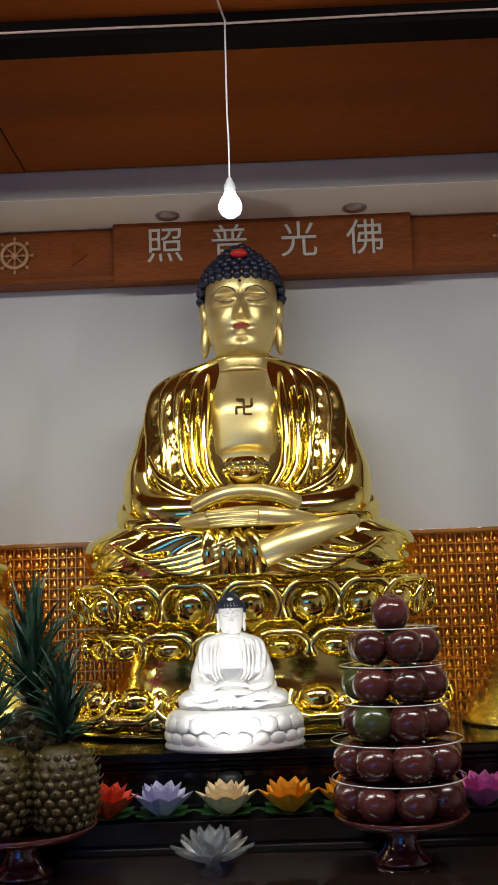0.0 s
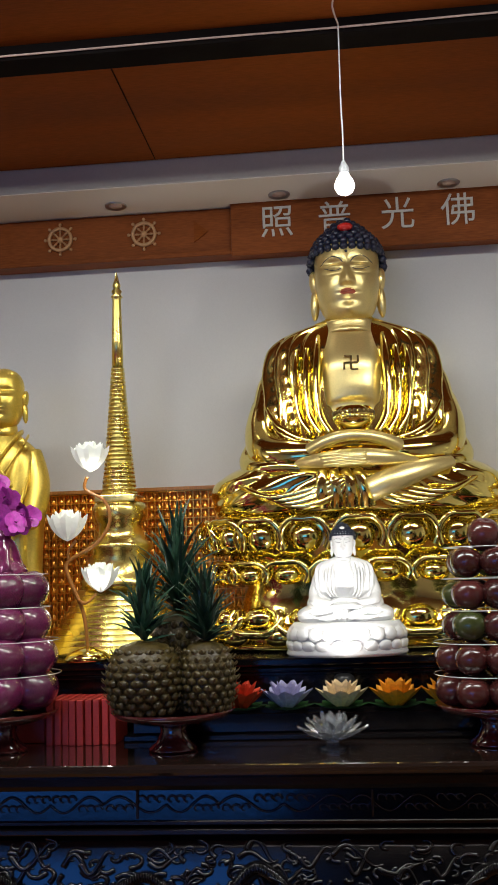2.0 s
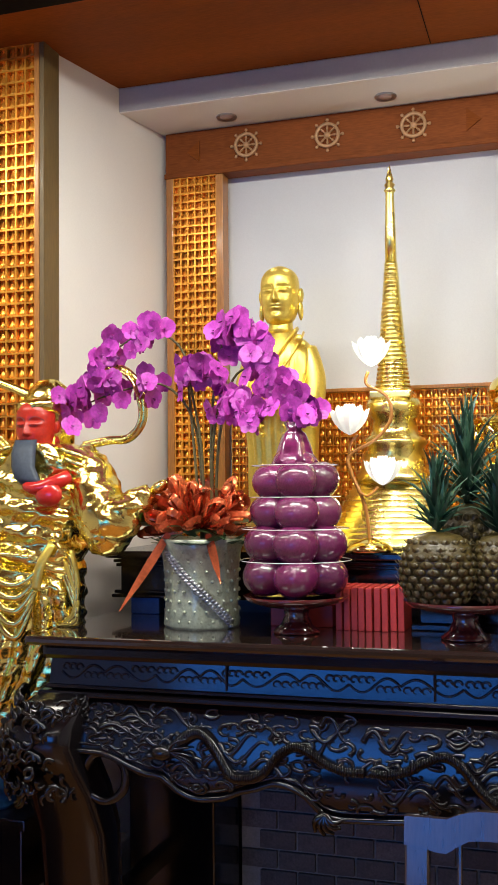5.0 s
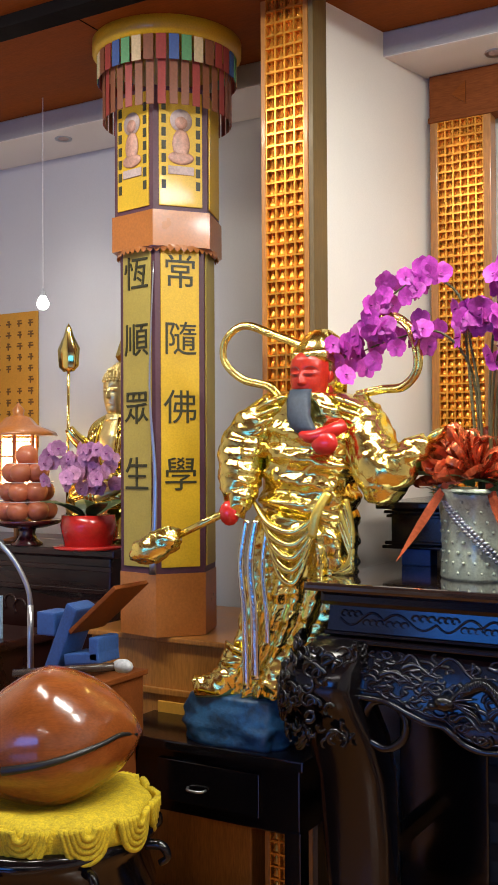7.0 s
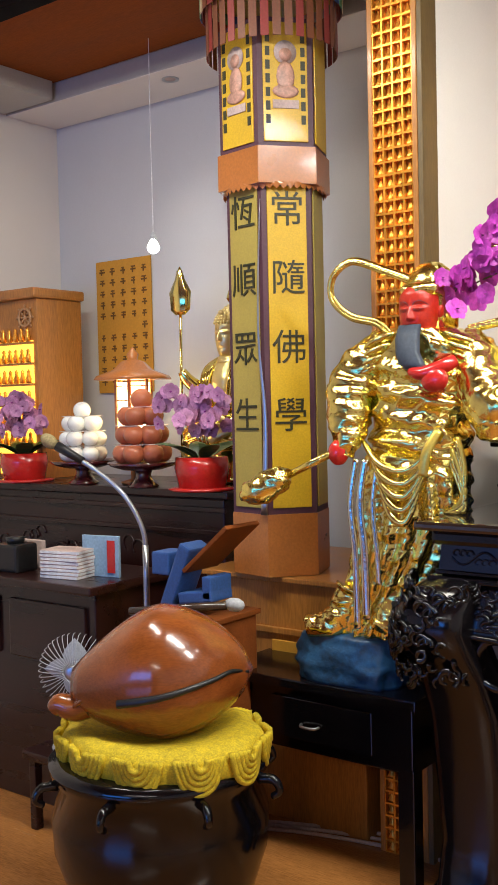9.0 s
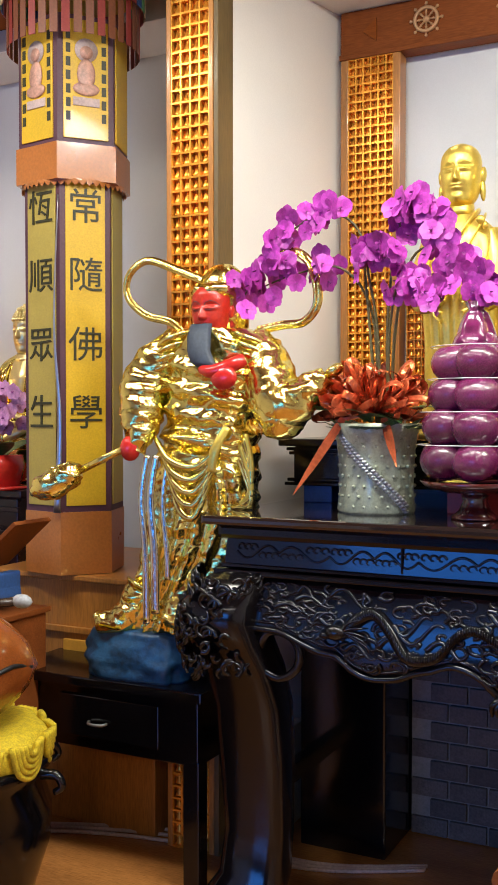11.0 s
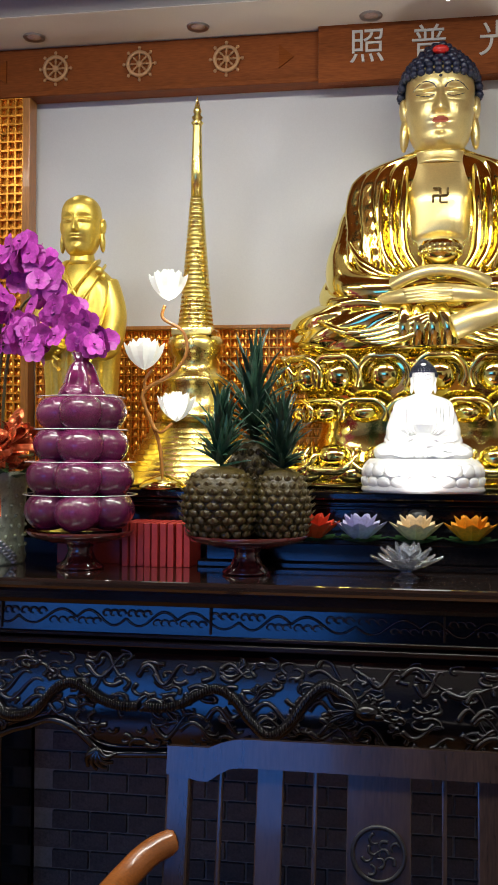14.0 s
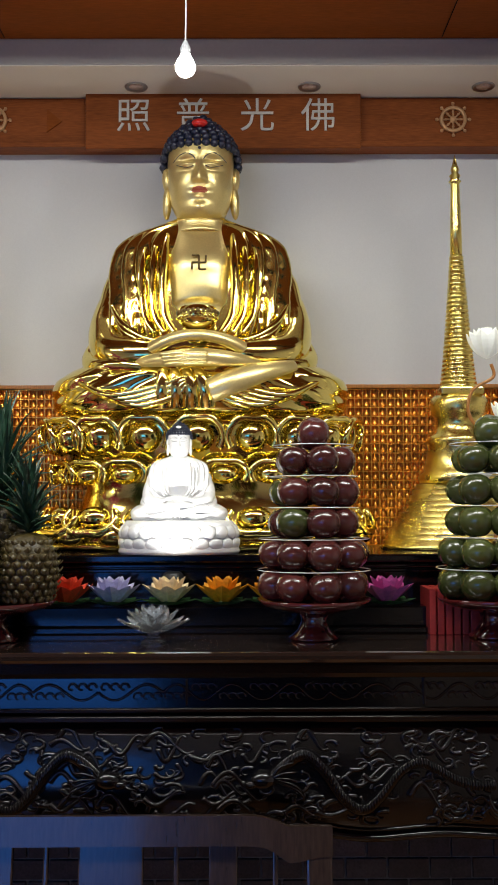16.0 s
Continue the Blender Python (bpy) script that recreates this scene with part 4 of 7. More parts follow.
    tube(bm, [(-0.165, -0.205, 0.140), (-0.09, -0.250, 0.142), (0.0, -0.266, 0.146), (0.09, -0.252, 0.142), (0.17, -0.205, 0.134)], 0.014, 0.014, 14, skin, 8, rmid=0.025, flat=0.8)
    for k in range(4):
        tube(bm, [(-0.10 + 0.004 * k, -0.262, 0.152 - 0.009 * k), (-0.04, -0.280, 0.154 - 0.009 * k), (0.03, -0.282, 0.155 - 0.009 * k)], 0.006, 0.0045, 8, skin, 5)
    # sole and shin that show over the robe
    tube(bm, [(0.035, -0.252, 0.055), (0.10, -0.256, 0.080), (0.18, -0.236, 0.108), (0.27, -0.190, 0.132)], 0.036, 0.016, 16, skin, 7, flat=0.7, rmid=0.034)
    if folds:
        for g in (-1, 1):
            for k in range(4):
                tube(bm, [(g * (0.365 - 0.02 * k), -0.110 - 0.018 * k, 0.108 - 0.016 * k), (g * (0.32 - 0.03 * k), -0.170 - 0.015 * k, 0.080 - 0.016 * k), (g * (0.24 - 0.03 * k), -0.222 - 0.006 * k, 0.045 - 0.010 * k), (g * (0.13 - 0.025 * k), -0.240, 0.062 - 0.006 * k), (g * 0.03, -0.250, 0.095 - 0.008 * k)], 0.003, 0.006, 9, robe, 7, rmid=0.011)
        for k in range(4):
            x = -0.080 + 0.040 * k
            tube(bm, [(x * 0.80 - 0.03, -0.232, 0.115), (x * 0.9 - 0.022, -0.240, 0.085), (x - 0.015, -0.238, 0.050), (x * 1.05 - 0.015, -0.222, 0.015)], 0.016, 0.026, 16, robe, 7, flat=0.7)


def lotus_throne(bm, a, b, h, mi):
    """A lotus seat of overlapping petals, each with a round boss inside a thick rim."""
    lathe(bm, [(0.90, 0.0), (0.97, 0.03), (0.88, 0.07), (0.78, 0.12), (0.74, 0.18), (0.80, 0.24), (0.88, 0.29), (0.94, 0.35), (0.92, 0.385), (0.7, 0.39)], (0, 0, 0), 72, mi, a, b)

    def petal(t, z, out, w, hh, lean, rim, down):
        c, sn = math.cos(t), math.sin(t)
        p = Vector((a * out * c, b * out * sn, z))
        nrm = Vector((c * b, sn * a, 0)).normalized()
        tan = Vector((-nrm.y, nrm.x, 0))
        up = (Vector((0, 0, 1)) + nrm * lean).normalized()
        ang = math.degrees(math.atan2(nrm.y, nrm.x))
        ell(bm, p, (0.036, w * 0.66, hh * 0.72), 20, mi, (0, math.degrees(math.atan(lean)), ang))
        pts = []
        for k in range(9):
            q = -0.55 + (math.pi + 1.1) * k / 8
            pinch = 0.86 if k == 4 else 1.0
            pts.append(p + nrm * 0.020 + tan * (w * math.cos(q)) + up * ((-1 if down else 1) * hh * math.sin(q) * pinch))
        tube(bm, pts, rim, rim, 10, mi, 5)
    m = 18
    for i in range(m):
        t = 2 * math.pi * (i + 0.5) / m
        t2 = t + math.pi / m
        if math.sin(t) < 0.35:
            petal(t, 0.318, 0.95, 0.070, 0.062, 0.25, 0.011, False)
            petal(t, 0.090, 1.00, 0.078, 0.050, -0.55, 0.013, True)
        if math.sin(t2) < 0.35:
            petal(t2, 0.215, 0.90, 0.066, 0.040, 0.10, 0.010, False)
            c, sn = math.cos(t2), math.sin(t2)
            ell(bm, (a * 1.02 * c, b * 1.05 * sn, 0.050), (0.045, 0.050, 0.030), 14, mi, (0, 25, math.degrees(math.atan2(sn * a, c * b))))
    lathe(bm, [(1.0, 0.0), (1.06, 0.006), (1.06, 0.018), (1.0, 0.026)], (0, 0, 0), 72, mi, a, b)


bm = B()
seated_figure(bm, 1, 0, 2, 3, 4)
# alms bowl in the lap and the mark on the chest
lathe(bm, [(0.02, 0.225), (0.034, 0.232), (0.052, 0.250), (0.056, 0.272), (0.050, 0.292), (0.044, 0.294)], (0, -0.205, 0), 32, 0)
ell(bm, (0, -0.225, 0.205), (0.040, 0.028, 0.010), 14, 2)
for i in range(26):
    a = math.pi * (1 + i / 25)
    ell(bm, (0.055 * math.cos(a), -0.205 + 0.055 * math.sin(a), 0.262 + 0.014 * (i % 2)), (0.006, 0.005, 0.007), 6, 5 if i % 2 else 0)
for p, q in (((-0.020, 0), (0.020, 0)), ((0, -0.020), (0, 0.020)), ((0.020, 0), (0.020, -0.020)), ((-0.020, 0), (-0.020, 0.020)), ((0, 0.020), (0.020, 0.020)), ((0, -0.020), (-0.020, -0.020))):
    q = (-q[0], q[1]); p = (-p[0], p[1])
    tube(bm, [(p[0], -0.141, 0.437 + p[1]), (q[0], -0.141, 0.437 + q[1])], 0.003, 0.003, 6, 5, 1)
low = [v for v in bm.verts]
bmesh.ops.translate(bm, verts=low, vec=(0, 0, 0.385))
lotus_throne(bm, 0.455, 0.20, 0.39, 0)
solid("seated_statue", bm, [GOLD, SATIN, HAIR, RED, LIP, LINE], (0.0, 2.785, 1.238), "large polished gold seated statue on a lotus throne", "statue")

# small white seated statue on a round lotus base
bm = B()
seated_figure(bm, 0, 0, 1, 0, 0, folds=True, fine=0.5)
bmesh.ops.scale(bm, verts=bm.verts[:], vec=(0.295, 0.28, 0.285))
bmesh.ops.translate(bm, verts=bm.verts[:], vec=(0, 0, 0.088))
lathe(bm, [(0.155, 0.0), (0.162, 0.008), (0.150, 0.03), (0.142, 0.042), (0.148, 0.055), (0.152, 0.075), (0.14, 0.088), (0.05, 0.09)], seg=40, sy=0.62)
for row, z, tilt in ((0, 0.024, 24), (1, 0.060, -18)):
    for i in range(22):
        t = 2 * math.pi * (i + 0.5 * row) / 22
        c, s = math.cos(t), math.sin(t)
        ell(bm, (0.150 * c, 0.150 * 0.62 * s, z), (0.010, 0.022, 0.020), 10, 0, (0, tilt, math.degrees(math.atan2(s, c * 0.62))))
solid("white_statue", bm, [JADE, HAIR], (-0.045, 2.485, 1.238), "small white marble seated statue with black hair, brightly lit", "statue")
bm = B()
lathe(bm, [(0.020, 0.0), (0.024, 0.004), (0.020, 0.012), (0.012, 0.016)], seg=16)
lathe(bm, [(0.024, 0.0), (0.027, 0.015), (0.026, 0.055), (0.018, 0.062), (0.0, 0.062)], (0, 0.0, 0.020), 18, 0)
solid("spotlight", bm, BLACK, (-0.055, 2.402, 1.114), "small black spotlight aimed up at the white statue", "spotlight", smooth=True)


def standing_monk(bm, skin, robe):
    """A shaven-headed figure in a crossed robe, its feet at z 0."""
    a_of = table_of([(0.0, 0.115), (0.10, 0.112), (0.25, 0.105), (0.36, 0.112), (0.45, 0.118), (0.52, 0.116), (0.565, 0.108), (0.592, 0.094), (0.612, 0.072), (0.628, 0.048), (0.645, 0.034)])
    b_of = table_of([(0.0, 0.09), (0.25, 0.08), (0.45, 0.084), (0.56, 0.070), (0.61, 0.052), (0.645, 0.034)])

    def robe_skin(u, v):
        z = 0.645 * v
        th = 2 * math.pi * u
        c, sn = math.cos(th), math.sin(th)
        w = 0.5 + 0.5 * math.cos(2 * math.pi * (3.2 * c + 0.8 * math.sin(5 * z)) + 4 * z)
        d = 0.010 * (w ** 0.6 - 0.6) * (1 - step(0.50, 0.58, z))
        return ((a_of(z) + d) * c, (b_of(z) + d) * sn, z)
    skin_of(bm, robe_skin, 90, 70, robe)
    lathe(bm, [(0.042, 0.63), (0.037, 0.645), (0.035, 0.67), (0.036, 0.70)], (0, -0.004, 0), 24, skin)
    head(bm, (0, -0.004, 0.676), 0.60, 0.66, 0.625, skin, skin, skin, 100, 80)
    for g in (-1, 1):
        tube(bm, [(g * 0.080, 0.0, 0.58), (g * 0.104, -0.02, 0.48), (g * 0.095, -0.07, 0.38), (g * 0.03, -0.105, 0.40)], 0.030, 0.026, 16, robe, 8, rmid=0.038)
        for k in range(4):
            tube(bm, [(g * (0.085 - 0.008 * k), -0.055 - 0.008 * k, 0.50 - 0.03 * k), (g * (0.075 - 0.006 * k), -0.092, 0.43 - 0.03 * k), (g * 0.03, -0.112, 0.39 - 0.025 * k)], 0.004, 0.006, 8, robe, 6)
        ell(bm, (g * 0.012, -0.128, 0.435), (0.011, 0.018, 0.036), 12, skin, (18, 0, 0))
        # crossed collar
        tube(bm, [(g * 0.045, 0.015, 0.645), (g * 0.048, -0.035, 0.628), (g * 0.025, -0.070, 0.585), (g * -0.010, -0.088, 0.53), (g * -0.05, -0.090, 0.47)], 0.0095, 0.0075, 10, robe, 7, flat=0.6)
        tube(bm, [(g * 0.066, 0.01, 0.632), (g * 0.072, -0.045, 0.605), (g * 0.048, -0.078, 0.55), (g * 0.010, -0.094, 0.49)], 0.007, 0.006, 10, robe, 7, flat=0.6)
    # clasp on the shoulder
    ell(bm, (0.070, -0.062, 0.605), (0.013, 0.008, 0.013), 12, robe)
    ell(bm, (0.082, -0.058, 0.588), (0.009, 0.007, 0.011), 10, robe)
    lathe(bm, [(0.125, -0.02), (0.13, 0.0), (0.118, 0.012)], (0, 0, 0), 28, robe, 1, 0.75)


bm = B()
standing_monk(bm, 1, 0)
solid("standing_statue", bm, [MATTGOLD, MATTGOLD], (-1.043, 2.66, 1.258), "gold standing monk statue with a shaven head", "statue")


def stupa(x, y):
    t = thing("stupa_tower", (x, y, 1.238), "tall slender gold stupa tower with a ringed spire", "stupa", "slender gold towers")
    bm = B()
    prof = [(0.235, 0.0), (0.235, 0.012)]
    for k in range(11):
        r = 0.230 - k * 0.010
        prof += [(r, 0.014 + k * 0.016), (r, 0.026 + k * 0.016), (r - 0.007, 0.028 + k * 0.016)]
    lathe(bm, prof, seg=36, sy=0.75)
    part("stepped_base", bm, STUPA, t)
    bm = B()
    lathe(bm, [(0.118, 0.19), (0.122, 0.21), (0.105, 0.225), (0.098, 0.26), (0.092, 0.30), (0.10, 0.31), (0.095, 0.325), (0.075, 0.335), (0.07, 0.38), (0.082, 0.39), (0.085, 0.43), (0.075, 0.445)], seg=32)
    part("bell", bm, STUPA, t, "", True)
    bm = B(); box(bm, (0, 0, 0.457), (0.125, 0.125, 0.022), 0.004); part("collar", bm, STUPA, t)
    bm = B()
    n, prof = 30, []
    for k in range(n):
        r = 0.056 - 0.036 * (k / n) ** 0.8
        z = 0.468 + 0.40 * k / n
        prof += [(r, z), (r, z + 0.008), (r - 0.004, z + 0.010), (r - 0.004, z + 0.0128)]
    lathe(bm, prof, seg=20)
    part("ringed_spire", bm, STUPA, t, "gold spire of stacked rings")
    bm = B()
    lathe(bm, [(0.018, 0.868), (0.017, 0.95), (0.013, 1.08), (0.014, 1.085), (0.019, 1.09), (0.012, 1.098), (0.017, 1.108), (0.009, 1.116), (0.013, 1.126), (0.008, 1.14), (0.0, 1.172)], seg=18)
    part("finial", bm, STUPA, t, "", True)
    return t


st = stupa(-0.718, 2.75)
copy_thing(st, pose(0.76, 2.75, 1.238))


# ---- lotus lamps on bent gold stems ----
def lotus_bloom(bm, c, r, rows, mi=0, open_=1.0, n0=7):
    for k in range(rows):
        n = n0
        el = radians(24 + 52 * k / max(1, rows - 1)) if rows > 1 else 0.8
        for i in range(n):
            a = 2 * math.pi * (i + 0.5 * (k % 2)) / n
            d = Vector((math.cos(a) * math.cos(el), math.sin(a) * math.cos(el), math.sin(el)))
            leaf(bm, Vector(c), d, (0, 0, 1), r * (1.15 - 0.04 * k), r * 0.72, 1.15 - 0.12 * k, 0.0015, mi, 7, cup=0.5, wide=0.55)


def lotus_lamp(x, y, s):
    t = thing("lotus_lamp", (x, y, 1.238), "gold lotus lamp with three frosted white blossoms on bent stems", "lamp", "lotus lamps")
    bm = B(); lathe(bm, [(0.062, 0.0), (0.064, 0.008), (0.05, 0.022), (0.025, 0.034), (0.008, 0.04)], seg=24); part("foot", bm, GOLD, t, "", True)
    bm = B()
    tube(bm, [(0, 0, 0.035), (s * -0.012, 0, 0.13), (s * -0.05, -0.01, 0.23), (s * -0.048, -0.01, 0.27), (s * 0.03, -0.015, 0.315), (s * 0.068, -0.015, 0.37), (s * 0.055, -0.01, 0.43), (s * 0.0, -0.01, 0.465), (s * 0.005, -0.01, 0.50)], 0.0055, 0.0045, 8, 0, 7)
    tube(bm, [(s * -0.05, -0.01, 0.27), (s * -0.045, -0.02, 0.30), (s * -0.025, -0.02, 0.325)], 0.004, 0.004, 7)
    tube(bm, [(s * -0.03, 0, 0.17), (s * 0.0, -0.02, 0.155), (s * 0.03, -0.02, 0.18)], 0.004, 0.004, 7)
    part("stem", bm, POSTWOOD, t, "bent bronze stem")
    for c, r, v in (((s * 0.015, -0.01, 0.515), 0.062, 0), ((s * -0.045, -0.03, 0.325), 0.064, 1), ((s * 0.045, -0.03, 0.185), 0.060, 2)):
        bm = B(); lotus_bloom(bm, c, r * 1.3, 4, 0, n0=9); part("blossom", bm, LITLOTUS, t, "lit frosted white lotus blossom")
    return t


lotus_lamp(-0.745, 2.47, 1)
lotus_lamp(0.79, 2.47, -1)
point("lotus_lamp_light", (-0.72, 2.44, 1.76), 0.35, (1, 0.95, 0.85), 0.02)
point("lotus_lamp_light", (-0.70, 2.40, 1.45), 0.35, (1, 0.95, 0.85), 0.02)


# ---- offerings on the table ----
def dish(t, r=0.135, h=0.095):
    bm = B(); lathe(bm, [(0.058, 0.0), (0.060, 0.006), (0.040, 0.022), (0.030, 0.045), (0.036, 0.066)], seg=28); part("foot", bm, STAND, t, "", True)
    bm = B(); lathe(bm, [(0.03, 0.062), (r * 0.55, 0.066), (r * 0.9, 0.080), (r, h), (r * 0.97, h), (r * 0.85, 0.086), (0.02, 0.074)], seg=36); part("dish", bm, STAND, t, "", True)


def pineapple(t, at, r, h, lean, seed, crown):
    rr = random.Random(seed)
    bm = B()
    lathe(bm, [(r * 0.50, 0), (r * 0.78, h * 0.1), (r * 0.95, h * 0.32), (r * 0.97, h * 0.55), (r * 0.86, h * 0.80), (r * 0.60, h * 0.95), (r * 0.25, h)], at, 30)
    body = part("pineapple", bm, PINESKIN, t, "ripe brown pineapple body", True)
    bm = B()
    ell(bm, (0, 0, 0), (0.35, 1, 0.8), 8)
    bm2 = B()
    for k in range(9):
        z = h * (0.07 + 0.098 * k)
        q = r * (0.62 + 0.36 * math.sin(math.pi * (k + 1.4) / 10.5))
        n = 16
        for i in range(n):
            a = 2 * math.pi * (i + 0.5 * (k % 2)) / n
            p = Vector(at) + Vector((q * math.cos(a), q * math.sin(a), z))
            ell(bm2, p, (0.007 * rr.uniform(0.8, 1.2), q * 0.19, h * 0.056), 8, 0, (0, 0, math.degrees(a)))
            leaf(bm2, p + Vector((0.007 * math.cos(a), 0.007 * math.sin(a), -0.002)), (math.cos(a), math.sin(a), 0.9), (0, 0, 1), 0.013, 0.007, 0.6, 0.001, 1, 2)
    bm.free()
    tagged(part("knobbly_skin", bm2, [PINESKIN, PINETIP], body, "knobbly pineapple eyes"), kind="stuff")
    bm = B()
    top = Vector(at) + Vector((0, 0, h))
    for k in range(76):
        f = k / 75
        a = k * 2.4
        el = radians(25 + 62 * f + rr.uniform(-8, 8))
        d = Vector((math.cos(a) * math.cos(el), math.sin(a) * math.cos(el), math.sin(el)))
        L = crown * (0.45 + 0.55 * f) * rr.uniform(0.85, 1.1)
        leaf(bm, top + Vector((0, 0, crown * 0.45 * f)), d, (0, 0, 1) if rr.random() < 0.4 else (math.cos(a), math.sin(a), -0.3), L * (0.84 - 0.2 * f), 0.021, rr.uniform(0.2, 0.9), 0.0014, 0, 6, tip=0.55, cup=0.5, wide=0.3)
    part("crown", bm, PINELEAF, body, "stiff green leaf crown")


pine = thing("pineapple_dish", (-0.462, 2.185, 1.05), "three pineapples on a dark red footed dish", "fruit dish")
dish(pine, 0.150)
pineapple(pine, (-0.058, -0.042, 0.088), 0.090, 0.170, 0, 1, 0.19)
pineapple(pine, (0.084, -0.010, 0.088), 0.068, 0.165, 0, 2, 0.18)
pineapple(pine, (0.005, 0.068, 0.088), 0.070, 0.235, 0, 3, 0.26)


def fruit_mesh(name, m, squash=0.92, crease=0.0, seg=20):
    bm = B()
    prof = []
    for k in range(13):
        a = -math.pi / 2 + math.pi * k / 12
        r = math.cos(a) * (1.0 + 0.06 * math.sin(a))
        z = squash * math.sin(a) - 0.16 * math.exp(-(r / 0.28) ** 2) * (1 if a > 0 else -0.6)
        prof.append((max(r, 0.0), z))
    lathe(bm, prof, seg=seg, wave=crease, waves=5)
    for f in bm.faces:
        f.smooth = True
    return mesh_of(name, bm, m)


def fruit_tower(name, at, me_list, rows, r, dz, label, seed, top_me, wrap=True, grp="fruit towers"):
    t = thing(name, at, label, "fruit stack", grp)
    dish(t, 0.135)
    rr = random.Random(seed)
    z = 0.09 + r * 0.9
    for n, R in rows:
        for i in range(n):
            a = 2 * math.pi * (i + 0.25) / n - math.pi / 2
            s = r * rr.uniform(0.95, 1.04)
            piece("fruit", rr.choice(me_list), t, (R * math.cos(a), R * math.sin(a), z), rr.uniform(0, 360), (s, s, s), rr.uniform(-14, 14), rr.uniform(-14, 14))
        bm = B(); R2 = R + r * 0.92
        ringp = []
        for k in range(37):
            a = 2 * math.pi * k / 36
            c = Vector((math.cos(a) * R2, math.sin(a) * R2, z + dz * 0.5))
            ringp.append([c + Vector((0, 0, 0.0012)), c + Vector((math.cos(a), math.sin(a), 0)) * 0.0012, c - Vector((0, 0, 0.0012)), c - Vector((math.cos(a), math.sin(a), 0)) * 0.0012])
        rings(bm, ringp, 0, False)
        part("wrap_edge", bm, WRAP, t, "shiny edge of clear plastic wrap")
        z += dz
    piece("top_fruit", top_me, t, (0, 0, z + 0.004 - (0.05 if r > 0.05 else 0.012)), 20, (r * 1.0, r * 1.0, r * 1.1), 25, 0)
    return t


apple_me, green_me, dragon_me, orange_me = fruit_mesh("fruit", APPLE), fruit_mesh("fruit", GREENAPPLE), fruit_mesh("fruit", DRAGON, 0.86, 0.02), fruit_mesh("fruit", ORANGE)
ROWS5 = [(8, 0.096), (8, 0.095), (6, 0.070), (6, 0.069), (5, 0.060)]
fruit_tower("apple_tower", (0.292, 2.20, 1.05), [apple_me, apple_me, apple_me, apple_me, green_me], ROWS5, 0.0405, 0.073, "tower of dark red apples in clear wrap on a footed dish", 5, apple_me)
fruit_tower("apple_tower", (0.72, 2.22, 1.05), [green_me], ROWS5, 0.0415, 0.074, "tower of dark green apples in clear wrap on a footed dish", 6, green_me)
t = fruit_tower("fruit_tower", (-0.885, 2.20, 1.05), [dragon_me], [(6, 0.086), (6, 0.083), (5, 0.062), (5, 0.055)], 0.060, 0.080, "tower of magenta wrapped fruit on a dark red footed dish", 7, dragon_me)
bm = B()
lathe(bm, [(0.058, 0.0), (0.046, 0.022), (0.038, 0.05), (0.028, 0.075), (0.017, 0.085), (0.026, 0.105), (0.012, 0.10)], (0, 0, 0.430), 30, 0, wave=0.10, waves=6)
part("tied_wrap", bm, DRAGON, t, "twisted top of the wrap")


def flower_lotus(x, m, label):
    t = thing("lotus_candle", (x, 2.345, 1.114), label, "lotus candle holder", "row of lotus candle holders")
    bm = B()
    for i in range(8):
        a = 2 * math.pi * i / 8
        leaf(bm, (0.01 * math.cos(a), 0.01 * math.sin(a), 0.004), (math.cos(a), math.sin(a), 0.12), (0, 0, 1), 0.064, 0.05, 0.25, 0.0015, 0, 5)
    part("green_leaves", bm, LEAF, t)
    for k, (n, el, L) in enumerate(((8, 35, 0.072), (8, 58, 0.072), (6, 74, 0.066))):
        for i in range(n):
            a = 2 * math.pi * (i + 0.5 * (k % 2)) / n
            e = radians(el)
            bm = B()
            leaf(bm, (0.012 * math.cos(a), 0.012 * math.sin(a), 0.008), (math.cos(a) * math.cos(e), math.sin(a) * math.cos(e), math.sin(e)), (0, 0, 1), L, 0.040, 0.25, 0.0012, 0, 6, cup=0.4, wide=0.55)
            part("petal", bm, m, t)
    return t


for x, c, w in ((-0.318, (0.70, 0.05, 0.015), "red-orange"), (-0.200, (0.50, 0.48, 0.72), "pale violet"), (-0.062, (0.85, 0.66, 0.38), "cream"), (0.072, (0.85, 0.34, 0.012), "orange"), (0.485, (0.65, 0.12, 0.42), "pink"), (0.345, (0.70, 0.05, 0.015), "red-orange"), (0.20, (0.85, 0.34, 0.012), "orange")):
    flower_lotus(x, mat("lotus petal " + w, c, 0.5, 0, 0.2, 30, 120, 0.1), w + " lotus candle holder with green leaves on the low shelf")

t = thing("crystal_lotus", (-0.083, 2.155, 1.05), "clear cut-crystal lotus on the glossy tabletop", "crystal lotus")
bm = B(); lathe(bm, [(0.028, 0.0), (0.03, 0.004), (0.016, 0.010), (0.013, 0.02), (0.02, 0.028)], seg=12); part("foot", bm, CRYSTAL, t)
for k, (n, el, L) in enumerate(((10, 12, 0.082), (9, 34, 0.072), (7, 62, 0.064))):
    for i in range(n):
        a = 2 * math.pi * (i + 0.5 * k) / n
        e = radians(el)
        bm = B()
        leaf(bm, (0.006 * math.cos(a), 0.006 * math.sin(a), 0.026), (math.cos(a) * math.cos(e), math.sin(a) * math.cos(e), math.sin(e)), (0, 0, 1), L, 0.030, 0.35, 0.006, 0, 5, cup=0.2, wide=0.6)
        part("petal", bm, CRYSTAL, t)

